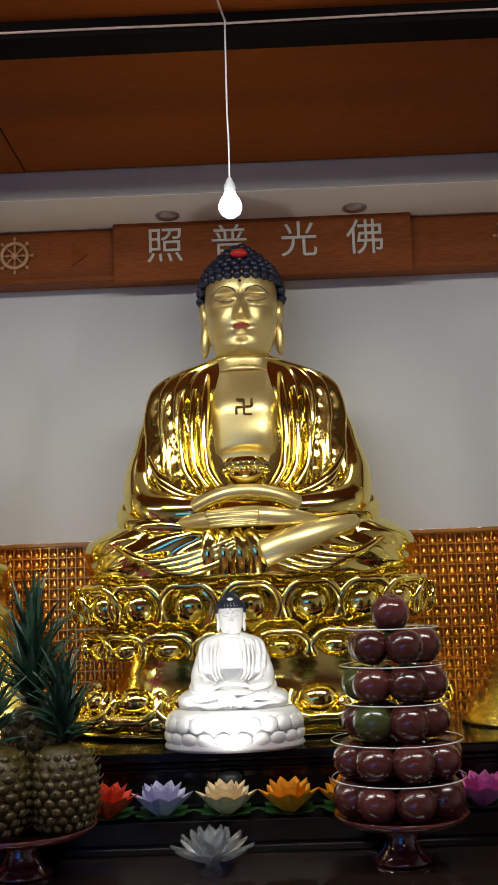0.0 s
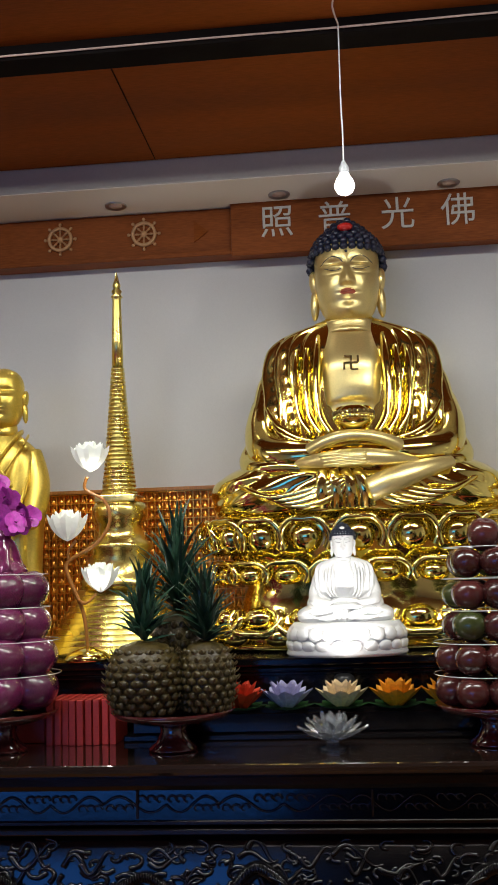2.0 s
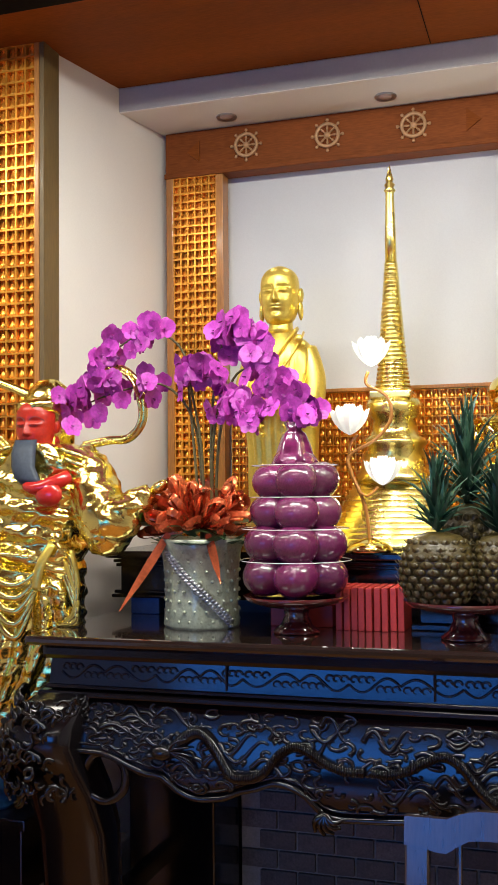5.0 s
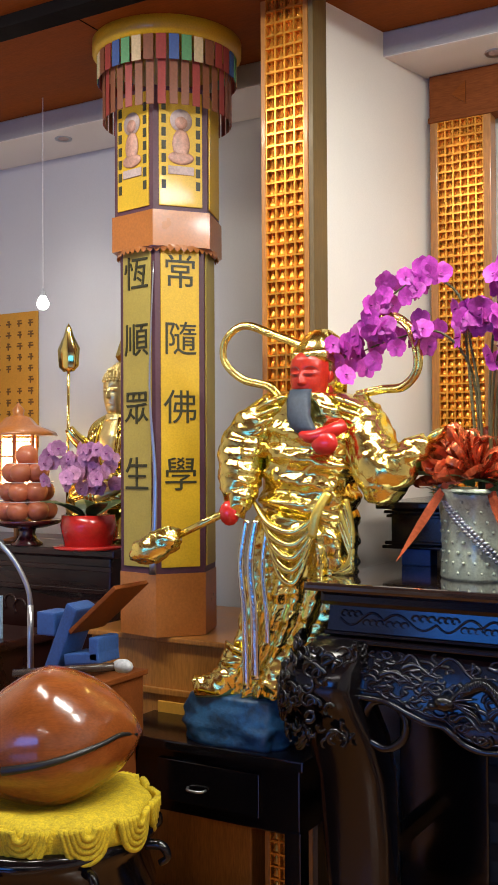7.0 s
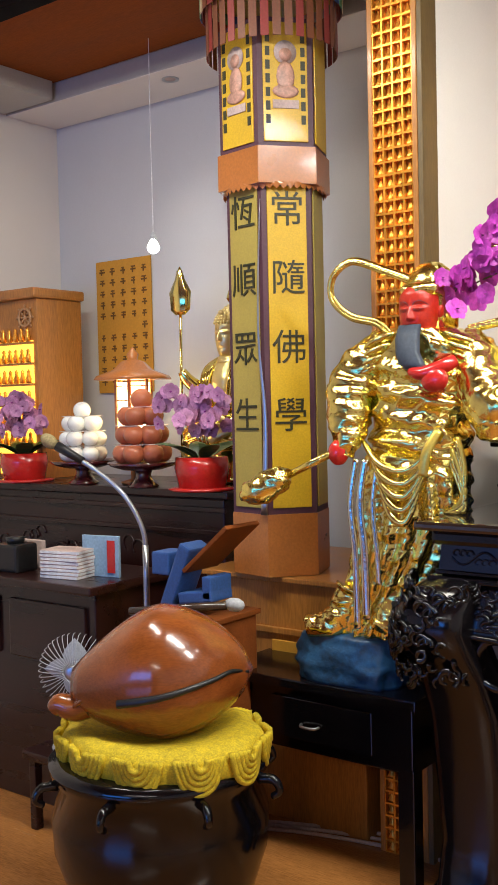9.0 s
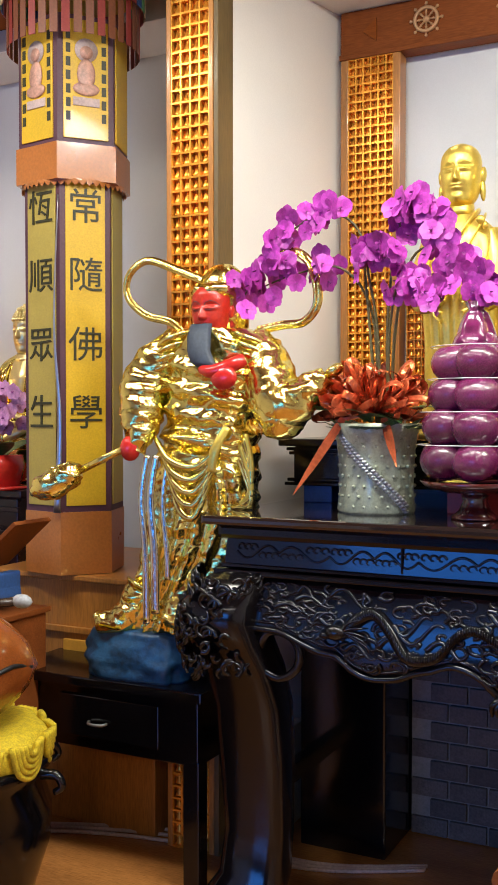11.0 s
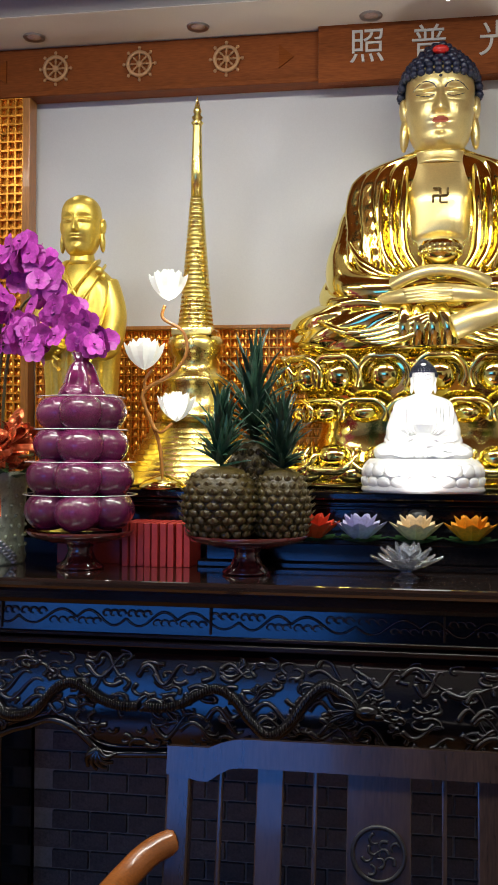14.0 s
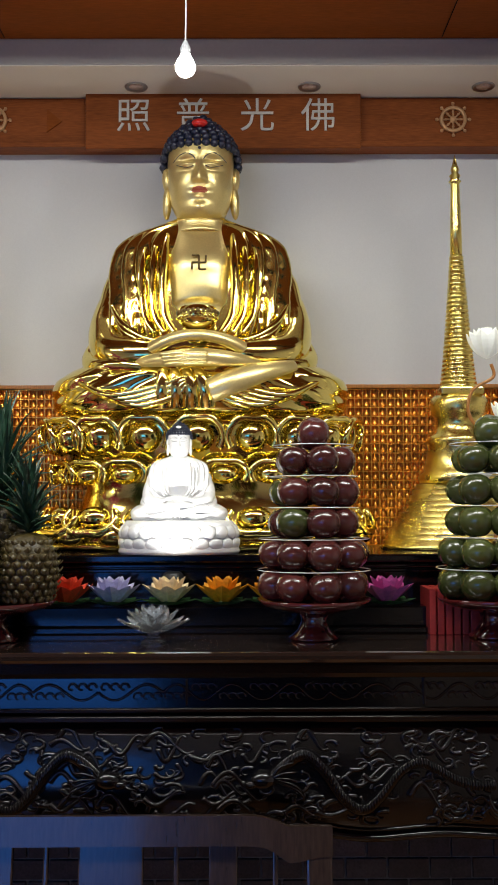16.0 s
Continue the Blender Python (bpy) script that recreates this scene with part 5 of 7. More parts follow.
# red boxes
rr = random.Random(12)
for i in range(9):
    x = -0.79 + 0.020 * i
    bm = B()
    box(bm, (0, 0, 0.055), (0.016, 0.13, 0.11), 0.002)
    box(bm, (0, 0.002, 0.055), (0.011, 0.131, 0.104), 0, 1)
    solid("red_booklet", bm, [REDBOX, PAGES], (x, 2.33 + rr.uniform(-0.01, 0.01), 1.05), "red paper booklet standing upright on the table", "booklet", "row of red booklets")
bm = B(); box(bm, (0, 0, 0.045), (0.17, 0.13, 0.09), 0.003)
solid("red_box", bm, REDBOX, (-0.90, 2.37, 1.05), "flat red cardboard box on the altar table", "box")
for i in range(6):
    bm = B(); box(bm, (0, 0, 0.055), (0.016, 0.13, 0.11), 0.002)
    solid("red_booklet", bm, [REDBOX], (0.585 + 0.02 * i, 2.335, 1.05), "red paper booklet standing upright on the table", "booklet", "row of red booklets")
bm = B(); box(bm, (0, 0, 0.05), (0.17, 0.12, 0.10), 0.003)
solid("red_box", bm, REDBOX, (0.76, 2.36, 1.05), "flat red cardboard box on the altar table", "box")


# ---- orchid in its studded pot ----
def orchid_flower(bm, p, d, s, mi, rr):
    d = Vector(d).normalized()
    u = Vector((0, 0, 1)); u = (u - d * u.dot(d)).normalized(); v = d.cross(u)
    for k in range(5):
        a = math.pi / 2 + 2 * math.pi * k / 5 + rr.uniform(-0.15, 0.15)
        w = u * math.sin(a) + v * math.cos(a)
        leaf(bm, Vector(p), w + d * 0.22, d, s, s * (1.15 if k in (1, 4) else 0.75), rr.uniform(-0.5, 0.3), 0.0009, mi, 7, cup=0.12, wide=0.60, full=0.62)
    leaf(bm, Vector(p) + d * 0.004, d - u * 0.6, u, s * 0.42, s * 0.34, 0.7, 0.001, mi + 1, 3, cup=0.6)


orchid = thing("potted_orchid", (-1.165, 2.27, 1.05), "magenta orchid in a silver-green studded pot with red bow", "potted orchid")
bm = B(); lathe(bm, [(0.098, 0.0), (0.102, 0.008), (0.097, 0.06), (0.099, 0.14), (0.106, 0.205), (0.120, 0.235), (0.112, 0.236), (0.09, 0.21)], seg=54, wave=0.025, waves=9); pot = part("pot", bm, WICKER, orchid, "silver-green studded pot", True)
bm = B()
for k in range(8):
    for i in range(20):
        a = 2 * math.pi * (i + 0.5 * (k % 2)) / 20
        r = 0.0985 + 0.004 * (k / 8) ** 2
        ell(bm, (r * math.cos(a), r * math.sin(a), 0.02 + 0.026 * k), (0.0052, 0.0052, 0.0052), 6)
part("studs", bm, WICKER, pot, "rows of round studs")
bm = B()
for k in range(30):
    a = -2.6 + k * 0.075
    r = 0.104
    p = Vector((r * math.cos(a), r * math.sin(a), 0.225 - 0.0075 * k))
    ell(bm, p, (0.009, 0.009, 0.006), 8)
    ell(bm, p + Vector((0, 0, 0.016)), (0.009, 0.009, 0.006), 8)
part("braid", bm, STEEL, pot, "silver braided band")
rr = random.Random(21)
for k in range(84):
    a = rr.uniform(0, 6.28); el = rr.uniform(-0.25, 1.35)
    d = Vector((math.cos(a) * math.cos(el), math.sin(a) * math.cos(el), math.sin(el)))
    u = Vector((rr.uniform(-1, 1), rr.uniform(-1, 1), rr.uniform(-0.2, 1)))
    u = (u - d * u.dot(d)).normalized()
    L, w = rr.uniform(0.085, 0.150), rr.uniform(0.018, 0.034)
    c = Vector((0.02 * math.cos(a), -0.03 + 0.02 * math.sin(a), 0.265))
    bm = B()
    tube(bm, [c, c + d * L * 0.5 + u * w, c + d * L * 0.92 + u * w * 0.8, c + d * L, c + d * L * 0.85 - u * w * 0.6, c + d * L * 0.45 - u * w * 0.3, c + d * 0.01], rr.uniform(0.009, 0.014), 0.007, 6, 0, 3, flat=0.12, smooth=False)
    part("ribbon_loop", bm, BOWRED, orchid)
for p, d, L in (((-0.06, -0.09, 0.25), (-0.55, -0.3, -1), 0.24), ((0.05, -0.09, 0.25), (0.4, -0.3, -1), 0.14)):
    bm = B(); leaf(bm, p, d, (0, -1, 0), L, 0.028, 0.15, 0.001, 0, 6, tip=0.5); part("ribbon_tail", bm, BOWRED, orchid)
bm = B()
for k in range(22):
    a = rr.uniform(0, 6.28)
    leaf(bm, (0.06 * math.cos(a), 0.06 * math.sin(a), 0.20), (math.cos(a), math.sin(a), 0.5), (0, 0, 1), 0.09, 0.06, rr.uniform(-0.6, 0.4), 0.001, 0, 4)
for a, L in ((-2.9, 0.16), (-0.2, 0.15), (0.6, 0.17), (2.4, 0.16), (-1.9, 0.12)):
    leaf(bm, (0.03 * math.cos(a), 0.03 * math.sin(a), 0.24), (math.cos(a), math.sin(a), 0.75), (math.cos(a), math.sin(a), -0.4), L, 0.055, 0.9, 0.002, 0, 7)
for way, L in (((-1, -0.45, 0.30), 0.21), ((-1, -0.1, 0.55), 0.18), ((1, -0.5, 0.1), 0.15)):
    leaf(bm, (-0.03, -0.04, 0.255), way, (0, 0, 1), L, 0.066, -0.5, 0.003, 0, 9, cup=0.25, wide=0.6, full=0.7)
part("leaves", bm, LEAF, orchid, "broad green leaves")
STEMS = [[(0.0, 0, 0.24), (-0.03, 0, 0.60), (-0.05, -0.01, 0.77), (-0.15, -0.03, 0.82), (-0.28, -0.05, 0.73), (-0.385, -0.06, 0.57)],
         [(0.03, 0, 0.24), (0.03, 0.0, 0.55), (0.06, 0, 0.77), (0.12, -0.02, 0.82), (0.19, -0.04, 0.77)],
         [(0.0, 0.01, 0.24), (-0.02, 0.02, 0.54), (-0.10, 0.0, 0.67), (-0.22, -0.03, 0.66), (-0.33, -0.05, 0.62)],
         [(0.04, 0.0, 0.24), (0.05, 0, 0.50), (0.10, -0.02, 0.68), (0.19, -0.05, 0.70), (0.27, -0.06, 0.63), (0.31, -0.07, 0.55)],
         [(0.03, 0.0, 0.24), (0.04, -0.02, 0.48), (0.07, -0.04, 0.61), (0.13, -0.07, 0.61), (0.20, -0.09, 0.56)],
         [(0.01, 0.0, 0.24), (0.0, 0, 0.50), (-0.02, -0.02, 0.67), (0.01, -0.04, 0.72), (0.06, -0.06, 0.67)]]
STEMS = [[(x, y, z * 0.97) for x, y, z in s] for s in STEMS]
for s in STEMS:
    bm = B(); tube(bm, s, 0.0045, 0.002, 6, 0, 6); part("stem", bm, STEM, orchid)
rr = random.Random(33)
for si, s in enumerate(STEMS):
    pth = smooth_path(s, 10)
    lo = int(len(pth) * 0.52)
    cnt = (36, 30, 24, 36, 26, 22)[si]
    for k in range(cnt):
        p = pth[lo + int((len(pth) - 1 - lo) * k / (cnt - 1))]
        a = rr.uniform(-2.9, -0.25)
        d = Vector((math.cos(a), math.sin(a) * 1.2, rr.uniform(-0.6, 0.45)))
        bm = B()
        orchid_flower(bm, p + Vector((rr.uniform(-0.035, 0.035), rr.uniform(-0.05, 0.02), rr.uniform(-0.04, 0.035))), d, rr.uniform(0.027, 0.034), 0, rr)
        part("orchid_blossom", bm, [ORCHID, ORCHIDLIP], orchid)


# ---- the chair in front of the table ----
chair = thing("armchair", (-0.13, 1.735, 0.006), "wide low-backed wooden armchair with a carved centre splat", "chair")
W = 0.425


def leant(ob, deg=11.0, z0=0.38):
    """Leans a part of the back away about the seat's rear edge."""
    ob.matrix_local = Matrix.Translation((0, 0, z0)) @ Matrix.Rotation(radians(-deg), 4, "X") @ Matrix.Translation((0, 0, -z0))
    return ob


bm = B()
def railz(x):
    a = abs(x) / W
    return 0.765 - (0.020 if a > 0.80 else 0.020 * max(0, (a - 0.62) / 0.18) ** 2) 
n = 40
loops = []
for i in range(n + 1):
    x = -W + 2 * W * i / n
    z = railz(x); th = 0.055 + 0.012 * max(0, 1 - abs(abs(x) / W - 0.82) / 0.12)
    loops.append([(x, -0.018, z), (x, 0.018, z), (x, 0.018, z - th), (x, -0.018, z - th)])
rings(bm, loops, 0, True, False)
bmesh.ops.bevel(bm, geom=[e for e in bm.edges if e.is_manifold and e.calc_face_angle(0) > 1.0], offset=0.004, segments=2, affect="EDGES")
leant(part("top_rail", bm, CHAIRWOOD, chair, "shaped top rail"))
for s in (-1, 1):
    bm = B(); box(bm, (s * (W - 0.026), 0, 0.540), (0.050, 0.034, 0.345), 0.005); leant(part("post", bm, CHAIRWOOD, chair))
    bm = B(); box(bm, (s * (W - 0.026), 0, 0.20), (0.050, 0.04, 0.40), 0.005); part("leg", bm, CHAIRWOOD, chair)
    bm = B()
    tube(bm, [(s * (W - 0.020), 0.028, 0.560), (s * (W + 0.020), -0.015, 0.548), (s * (W + 0.06), -0.10, 0.515), (s * (W + 0.085), -0.30, 0.50)], 0.026, 0.032, 12, 0, 6, flat=0.7)
    part("armrest", bm, CHAIRARM, chair, "curved orange-brown armrest")
    bm = B(); box(bm, (s * (W + 0.045), -0.34, 0.26), (0.04, 0.04, 0.52), 0.005); part("leg", bm, CHAIRWOOD, chair)
for x, w in ((-0.315, 0.010), (-0.215, 0.055), (-0.125, 0.010), (0.0, 0.125), (0.125, 0.010), (0.215, 0.055), (0.315, 0.010)):
    bm = B(); box(bm, (x, 0.0, 0.57), (w, 0.014, 0.29), 0.003); leant(part("splat" if w > 0.02 else "spindle", bm, CHAIRWOOD, chair))
bm = B()
loops = []
for k in range(25):
    a = 2 * math.pi * k / 24
    c = Vector((math.cos(a), 0, math.sin(a)))
    loops.append([c * (0.050 + r) + Vector((0, -0.008 + y, 0.565)) for r, y in ((-0.004, -0.005), (0.004, -0.005), (0.004, 0.004), (-0.004, 0.004))])
rings(bm, loops, 0, False)
for k in range(9):
    a = k * 2.4; r = 0.010 + 0.0032 * k
    tube(bm, [(r * math.cos(a) + 0.010 * math.cos(q), -0.009, 0.565 + r * math.sin(a) + 0.010 * math.sin(q)) for q in (a, a + 1.2, a + 2.4, a + 3.6)], 0.004, 0.002, 6, k=3)
leant(part("medallion", bm, BLACK, chair, "dark round carved medallion"))
bm = B(); box(bm, (0, -0.19, 0.40), (2 * W + 0.04, 0.40, 0.035), 0.008); part("seat", bm, CHAIRWOOD, chair)


# ---- gilt warrior figure on its side table ----
side = thing("side_table", (-1.935, 2.29, 0.0), "plain black side table with a drawer", "table")
bm = B(); box(bm, (0, 0, 0.540), (0.68, 0.42, 0.03), 0.005); part("tabletop", bm, LACQUER, side)
bm = B(); box(bm, (0, 0, 0.435), (0.64, 0.38, 0.18), 0.004); part("body", bm, LACQUER, side)
bm = B(); box(bm, (0.03, -0.195, 0.44), (0.34, 0.012, 0.12), 0.003); dr = part("drawer", bm, LACQUER, side)
bm = B(); tube(bm, [(-0.03, -0.205, 0.43), (-0.02, -0.222, 0.428), (0.02, -0.222, 0.428), (0.03, -0.205, 0.43)], 0.004, k=3, seg=6); part("handle", bm, STEEL, dr, "small steel handle")
for x in (-0.30, 0.30):
    for y in (-0.17, 0.17):
        bm = B(); box(bm, (x, y, 0.18), (0.05, 0.05, 0.36), 0.004); part("leg", bm, LACQUER, side)

bm = B()
rock = table_of([(0.0, 1.0), (0.05, 1.04), (0.10, 0.98), (0.135, 0.90), (0.15, 0.55)])


def rock_skin(u, v):
    th, z = 2 * math.pi * u, 0.15 * v
    c, sn = math.cos(th), math.sin(th)
    q = rock(z) * (1 + 0.09 * noise.noise(Vector((c * 2.2, sn * 2.2, z * 16))) + 0.05 * noise.noise(Vector((c * 6, sn * 6, z * 40))))
    return (-0.02 + 0.165 * q * math.copysign(abs(c) ** 0.6, c), 0.01 + 0.125 * q * math.copysign(abs(sn) ** 0.6, sn), z)


skin_of(bm, rock_skin, 60, 20, 4)
AX = table_of([(0.14, 0.125), (0.20, 0.128), (0.37, 0.150), (0.50, 0.168), (0.60, 0.152), (0.66, 0.140), (0.724, 0.134), (0.80, 0.148), (0.87, 0.158), (0.93, 0.150), (0.965, 0.115), (0.99, 0.06)])
CX = table_of([(0.14, 0.045), (0.20, 0.070), (0.37, 0.135), (0.50, 0.172), (0.60, 0.190), (0.724, 0.200), (0.85, 0.214), (0.95, 0.225), (0.99, 0.226)])


def robe_skin(u, v):
    th, z = 2 * math.pi * u, 0.14 + 0.85 * v
    c, sn = math.cos(th), math.sin(th)
    a = AX(z)
    b = 0.088 + 0.014 * bell(0, z, 0, 0.80, 1, 0.09) + 0.010 * bell(0, z, 0, 0.62, 1, 0.06)
    skirt = 1 - step(0.55, 0.64, z)
    w = 0.5 + 0.5 * math.cos(2 * math.pi * (3.0 * c + 1.1 * z + 0.25 * math.sin(11 * z)))
    d = 0.020 * (w ** 0.6 - 0.6) * skirt
    # cuirass and belt swell in bands, crumpled foil over all
    d += 0.007 * math.sin(z * 95 + 3 * c) * (1 - skirt) * (1 - step(0.90, 0.96, z))
    d += 0.016 * bell(0, z, 0, 0.690, 1, 0.016) - 0.006 * bell(0, z, 0, 0.725, 1, 0.012)
    p = Vector((c * 1.6, sn * 1.6, z * 20))
    d += 0.009 * noise.noise(p * 1.5) + 0.006 * noise.noise(p * 4)
    return (CX(z) + (a + d) * c, (b + d) * math.copysign(abs(sn) ** 0.85, sn), z)


skin_of(bm, robe_skin, 130, 150, 0)


def foil_tube(pts, r0, r1, rmid, seg=26, amp=0.010, k=12):
    """A crumpled foil sleeve."""
    before = len(bm.verts)
    tube(bm, pts, r0, r1, seg, 0, k, rmid=rmid)
    bm.verts.ensure_lookup_table()
    bm.normal_update()
    for v in bm.verts[before:]:
        v.co += v.normal * (amp * noise.noise(Vector((v.co.x * 14, v.co.y * 14, v.co.z * 42))) + 0.5 * amp * noise.noise(v.co * 75))


# near arm hanging, far arm stretched out
foil_tube([(0.105, 0.0, 0.955), (0.045, -0.02, 0.90), (0.012, -0.05, 0.82), (0.022, -0.085, 0.745), (0.035, -0.105, 0.70)], 0.058, 0.045, 0.070)
foil_tube([(0.040, -0.10, 0.73), (0.036, -0.115, 0.69), (0.024, -0.125, 0.655)], 0.040, 0.030, 0.036)
foil_tube([(0.335, 0.0, 0.945), (0.385, -0.02, 0.885), (0.425, -0.05, 0.800), (0.468, -0.06, 0.775), (0.515, -0.05, 0.815), (0.565, -0.035, 0.855)], 0.055, 0.026, 0.068)
foil_tube([(0.36, -0.03, 0.86), (0.42, -0.06, 0.765), (0.455, -0.06, 0.735), (0.475, -0.05, 0.76)], 0.045, 0.030, 0.055)
ell(bm, (0.585, -0.035, 0.868), (0.030, 0.022, 0.016), 12, 0, (0, -30, 0))
for g, x in ((-1, 0.105), (1, 0.340)):
    for k in range(4):
        ell(bm, (x + g * 0.012 * k, -0.02, 0.965 - 0.028 * k), (0.068 - 0.004 * k, 0.066, 0.018), 20, 0, (0, g * 22, 0))
# red face under a foil hood, with a flat grey beard and a red scarf knot
head(bm, (0.222, -0.030, 0.972), 0.56, 0.62, 0.56, 1, 1, 2, 90, 70)
before = len(bm.verts)
lathe(bm, [(0.078, 0.985), (0.079, 1.03), (0.076, 1.08), (0.070, 1.12), (0.056, 1.150), (0.034, 1.168), (0.0, 1.174)], (0.228, 0.018, 0), 40, 0, 0.95, 0.92)
lathe(bm, [(0.070, 1.075), (0.078, 1.085), (0.078, 1.10), (0.070, 1.112)], (0.224, -0.008, 0), 40, 0, 0.92, 1.0, 0.04, 9)
bm.verts.ensure_lookup_table(); bm.normal_update()
for v in bm.verts[before:]:
    v.co += v.normal * (0.008 * noise.noise(v.co * 28) + 0.004 * noise.noise(v.co * 70))
rings(bm, [[(0.218 + o + w * cx, -0.098 + y + 0.010 * cy, z) for cx, cy in ((-1, 0), (-0.7, -1), (0.7, -1), (1, 0), (0.7, 1), (-0.7, 1))] for z, w, o, y in ((1.000, 0.034, -0.002, 0.012), (0.965, 0.037, 0.0, -0.006), (0.925, 0.036, 0.006, -0.018), (0.895, 0.038, 0.020, -0.024), (0.880, 0.036, 0.036, -0.022))], 2)
tube(bm, [(0.235, -0.118, 0.875), (0.275, -0.128, 0.868), (0.325, -0.112, 0.885), (0.345, -0.09, 0.90)], 0.014, 0.018, 12, 3, 6, rmid=0.020)
ell(bm, (0.305, -0.125, 0.852), (0.040, 0.022, 0.034), 14, 3)
ell(bm, (0.016, -0.135, 0.660), (0.030, 0.028, 0.036), 14, 3)
# staff with a heavy head
tube(bm, [(0.03, -0.14, 0.672), (-0.14, -0.175, 0.590)], 0.011, 0.010, 12, 0, 1)
foil_tube([(-0.13, -0.172, 0.595), (-0.17, -0.18, 0.575), (-0.23, -0.195, 0.548), (-0.265, -0.20, 0.535)], 0.018, 0.018, 0.042, amp=0.012, k=8)
# flying ribbon loops
for pts in ([(0.16, 0.03, 1.135), (0.06, 0.04, 1.175), (-0.03, 0.03, 1.205), (-0.088, 0.02, 1.165), (-0.092, 0.02, 1.10), (-0.03, 0.02, 1.045), (0.06, 0.01, 1.02), (0.10, 0.01, 0.985)],
            [(0.285, 0.03, 1.125), (0.35, 0.04, 1.180), (0.43, 0.03, 1.200), (0.495, 0.02, 1.155), (0.515, 0.02, 1.06), (0.475, 0.02, 1.005), (0.41, 0.02, 0.998), (0.34, 0.01, 0.985)]):
    tube(bm, pts, 0.013, 0.012, 12, 0, 8, flat=0.45)
    tube(bm, [(x * 0.985 + 0.003, y - 0.012, z * 0.992 + 0.006) for x, y, z in pts], 0.005, 0.005, 8, 0, 8)
# sash swags and hanging silver strips
for k in range(5):
    tube(bm, [(0.075 + 0.012 * k, -0.100, 0.690 - 0.012 * k), (0.135 + 0.006 * k, -0.122, 0.630 - 0.030 * k), (0.215, -0.126, 0.612 - 0.034 * k), (0.285 - 0.008 * k, -0.108, 0.668 - 0.022 * k)], 0.006, 0.006, 9, 0, 7, rmid=0.011)
tube(bm, [(0.30, -0.095, 0.72), (0.275, -0.118, 0.66), (0.262, -0.118, 0.60)], 0.012, 0.016, 10, 5, 5, flat=0.4)
for x, z1, w in ((0.055, 0.17, 0.008), (0.085, 0.20, 0.010), (0.125, 0.30, 0.006)):
    tube(bm, [(x + 0.005, -0.118, 0.64), (x - 0.012, -0.122, 0.52), (x - 0.002, -0.118, 0.38), (x - 0.002, -0.112, z1)], w, w * 1.3, 10, 6, 8, flat=0.35)
for k in range(6):
    tube(bm, [(0.335 - 0.006 * k, -0.055, 0.70 - 0.01 * k), (0.355, -0.06, 0.62 - 0.02 * k), (0.345 - 0.01 * k, -0.055, 0.50)], 0.006, 0.009, 8, 5 if k % 3 == 0 else 0, 6)
# boots
foil_tube([(0.0, -0.03, 0.26), (-0.025, -0.05, 0.20), (-0.06, -0.075, 0.168), (-0.125, -0.095, 0.155)], 0.060, 0.026, 0.046)
foil_tube([(0.13, -0.03, 0.26), (0.125, -0.06, 0.20), (0.115, -0.09, 0.165)], 0.055, 0.034, 0.046)
solid("gilt_figure", bm, [CRINKLE, FACERED, BEARD, RED, BLUEROCK, MATTGOLD, SILVERFOIL], (-1.835, 2.215, 0.555), "gold foil covered robed figure with flying ribbons on blue rock", "statue")

# ---- hexagonal hanging banner pillar ----
col = thing("banner_pillar", (-2.28, 2.45, 0.80), "hexagonal yellow silk banner pillar with black characters", "banner")


def hexa(bm, r, z0, z1, mi=0, turn=-70.0, n=6, taper=1.0):
    rings(bm, [[(q * math.cos(radians(turn + 360 / n * k)), q * math.sin(radians(turn + 360 / n * k)), z) for k in range(n)] for z, q in ((z0, r), (z1, r * taper))], mi, True, False)


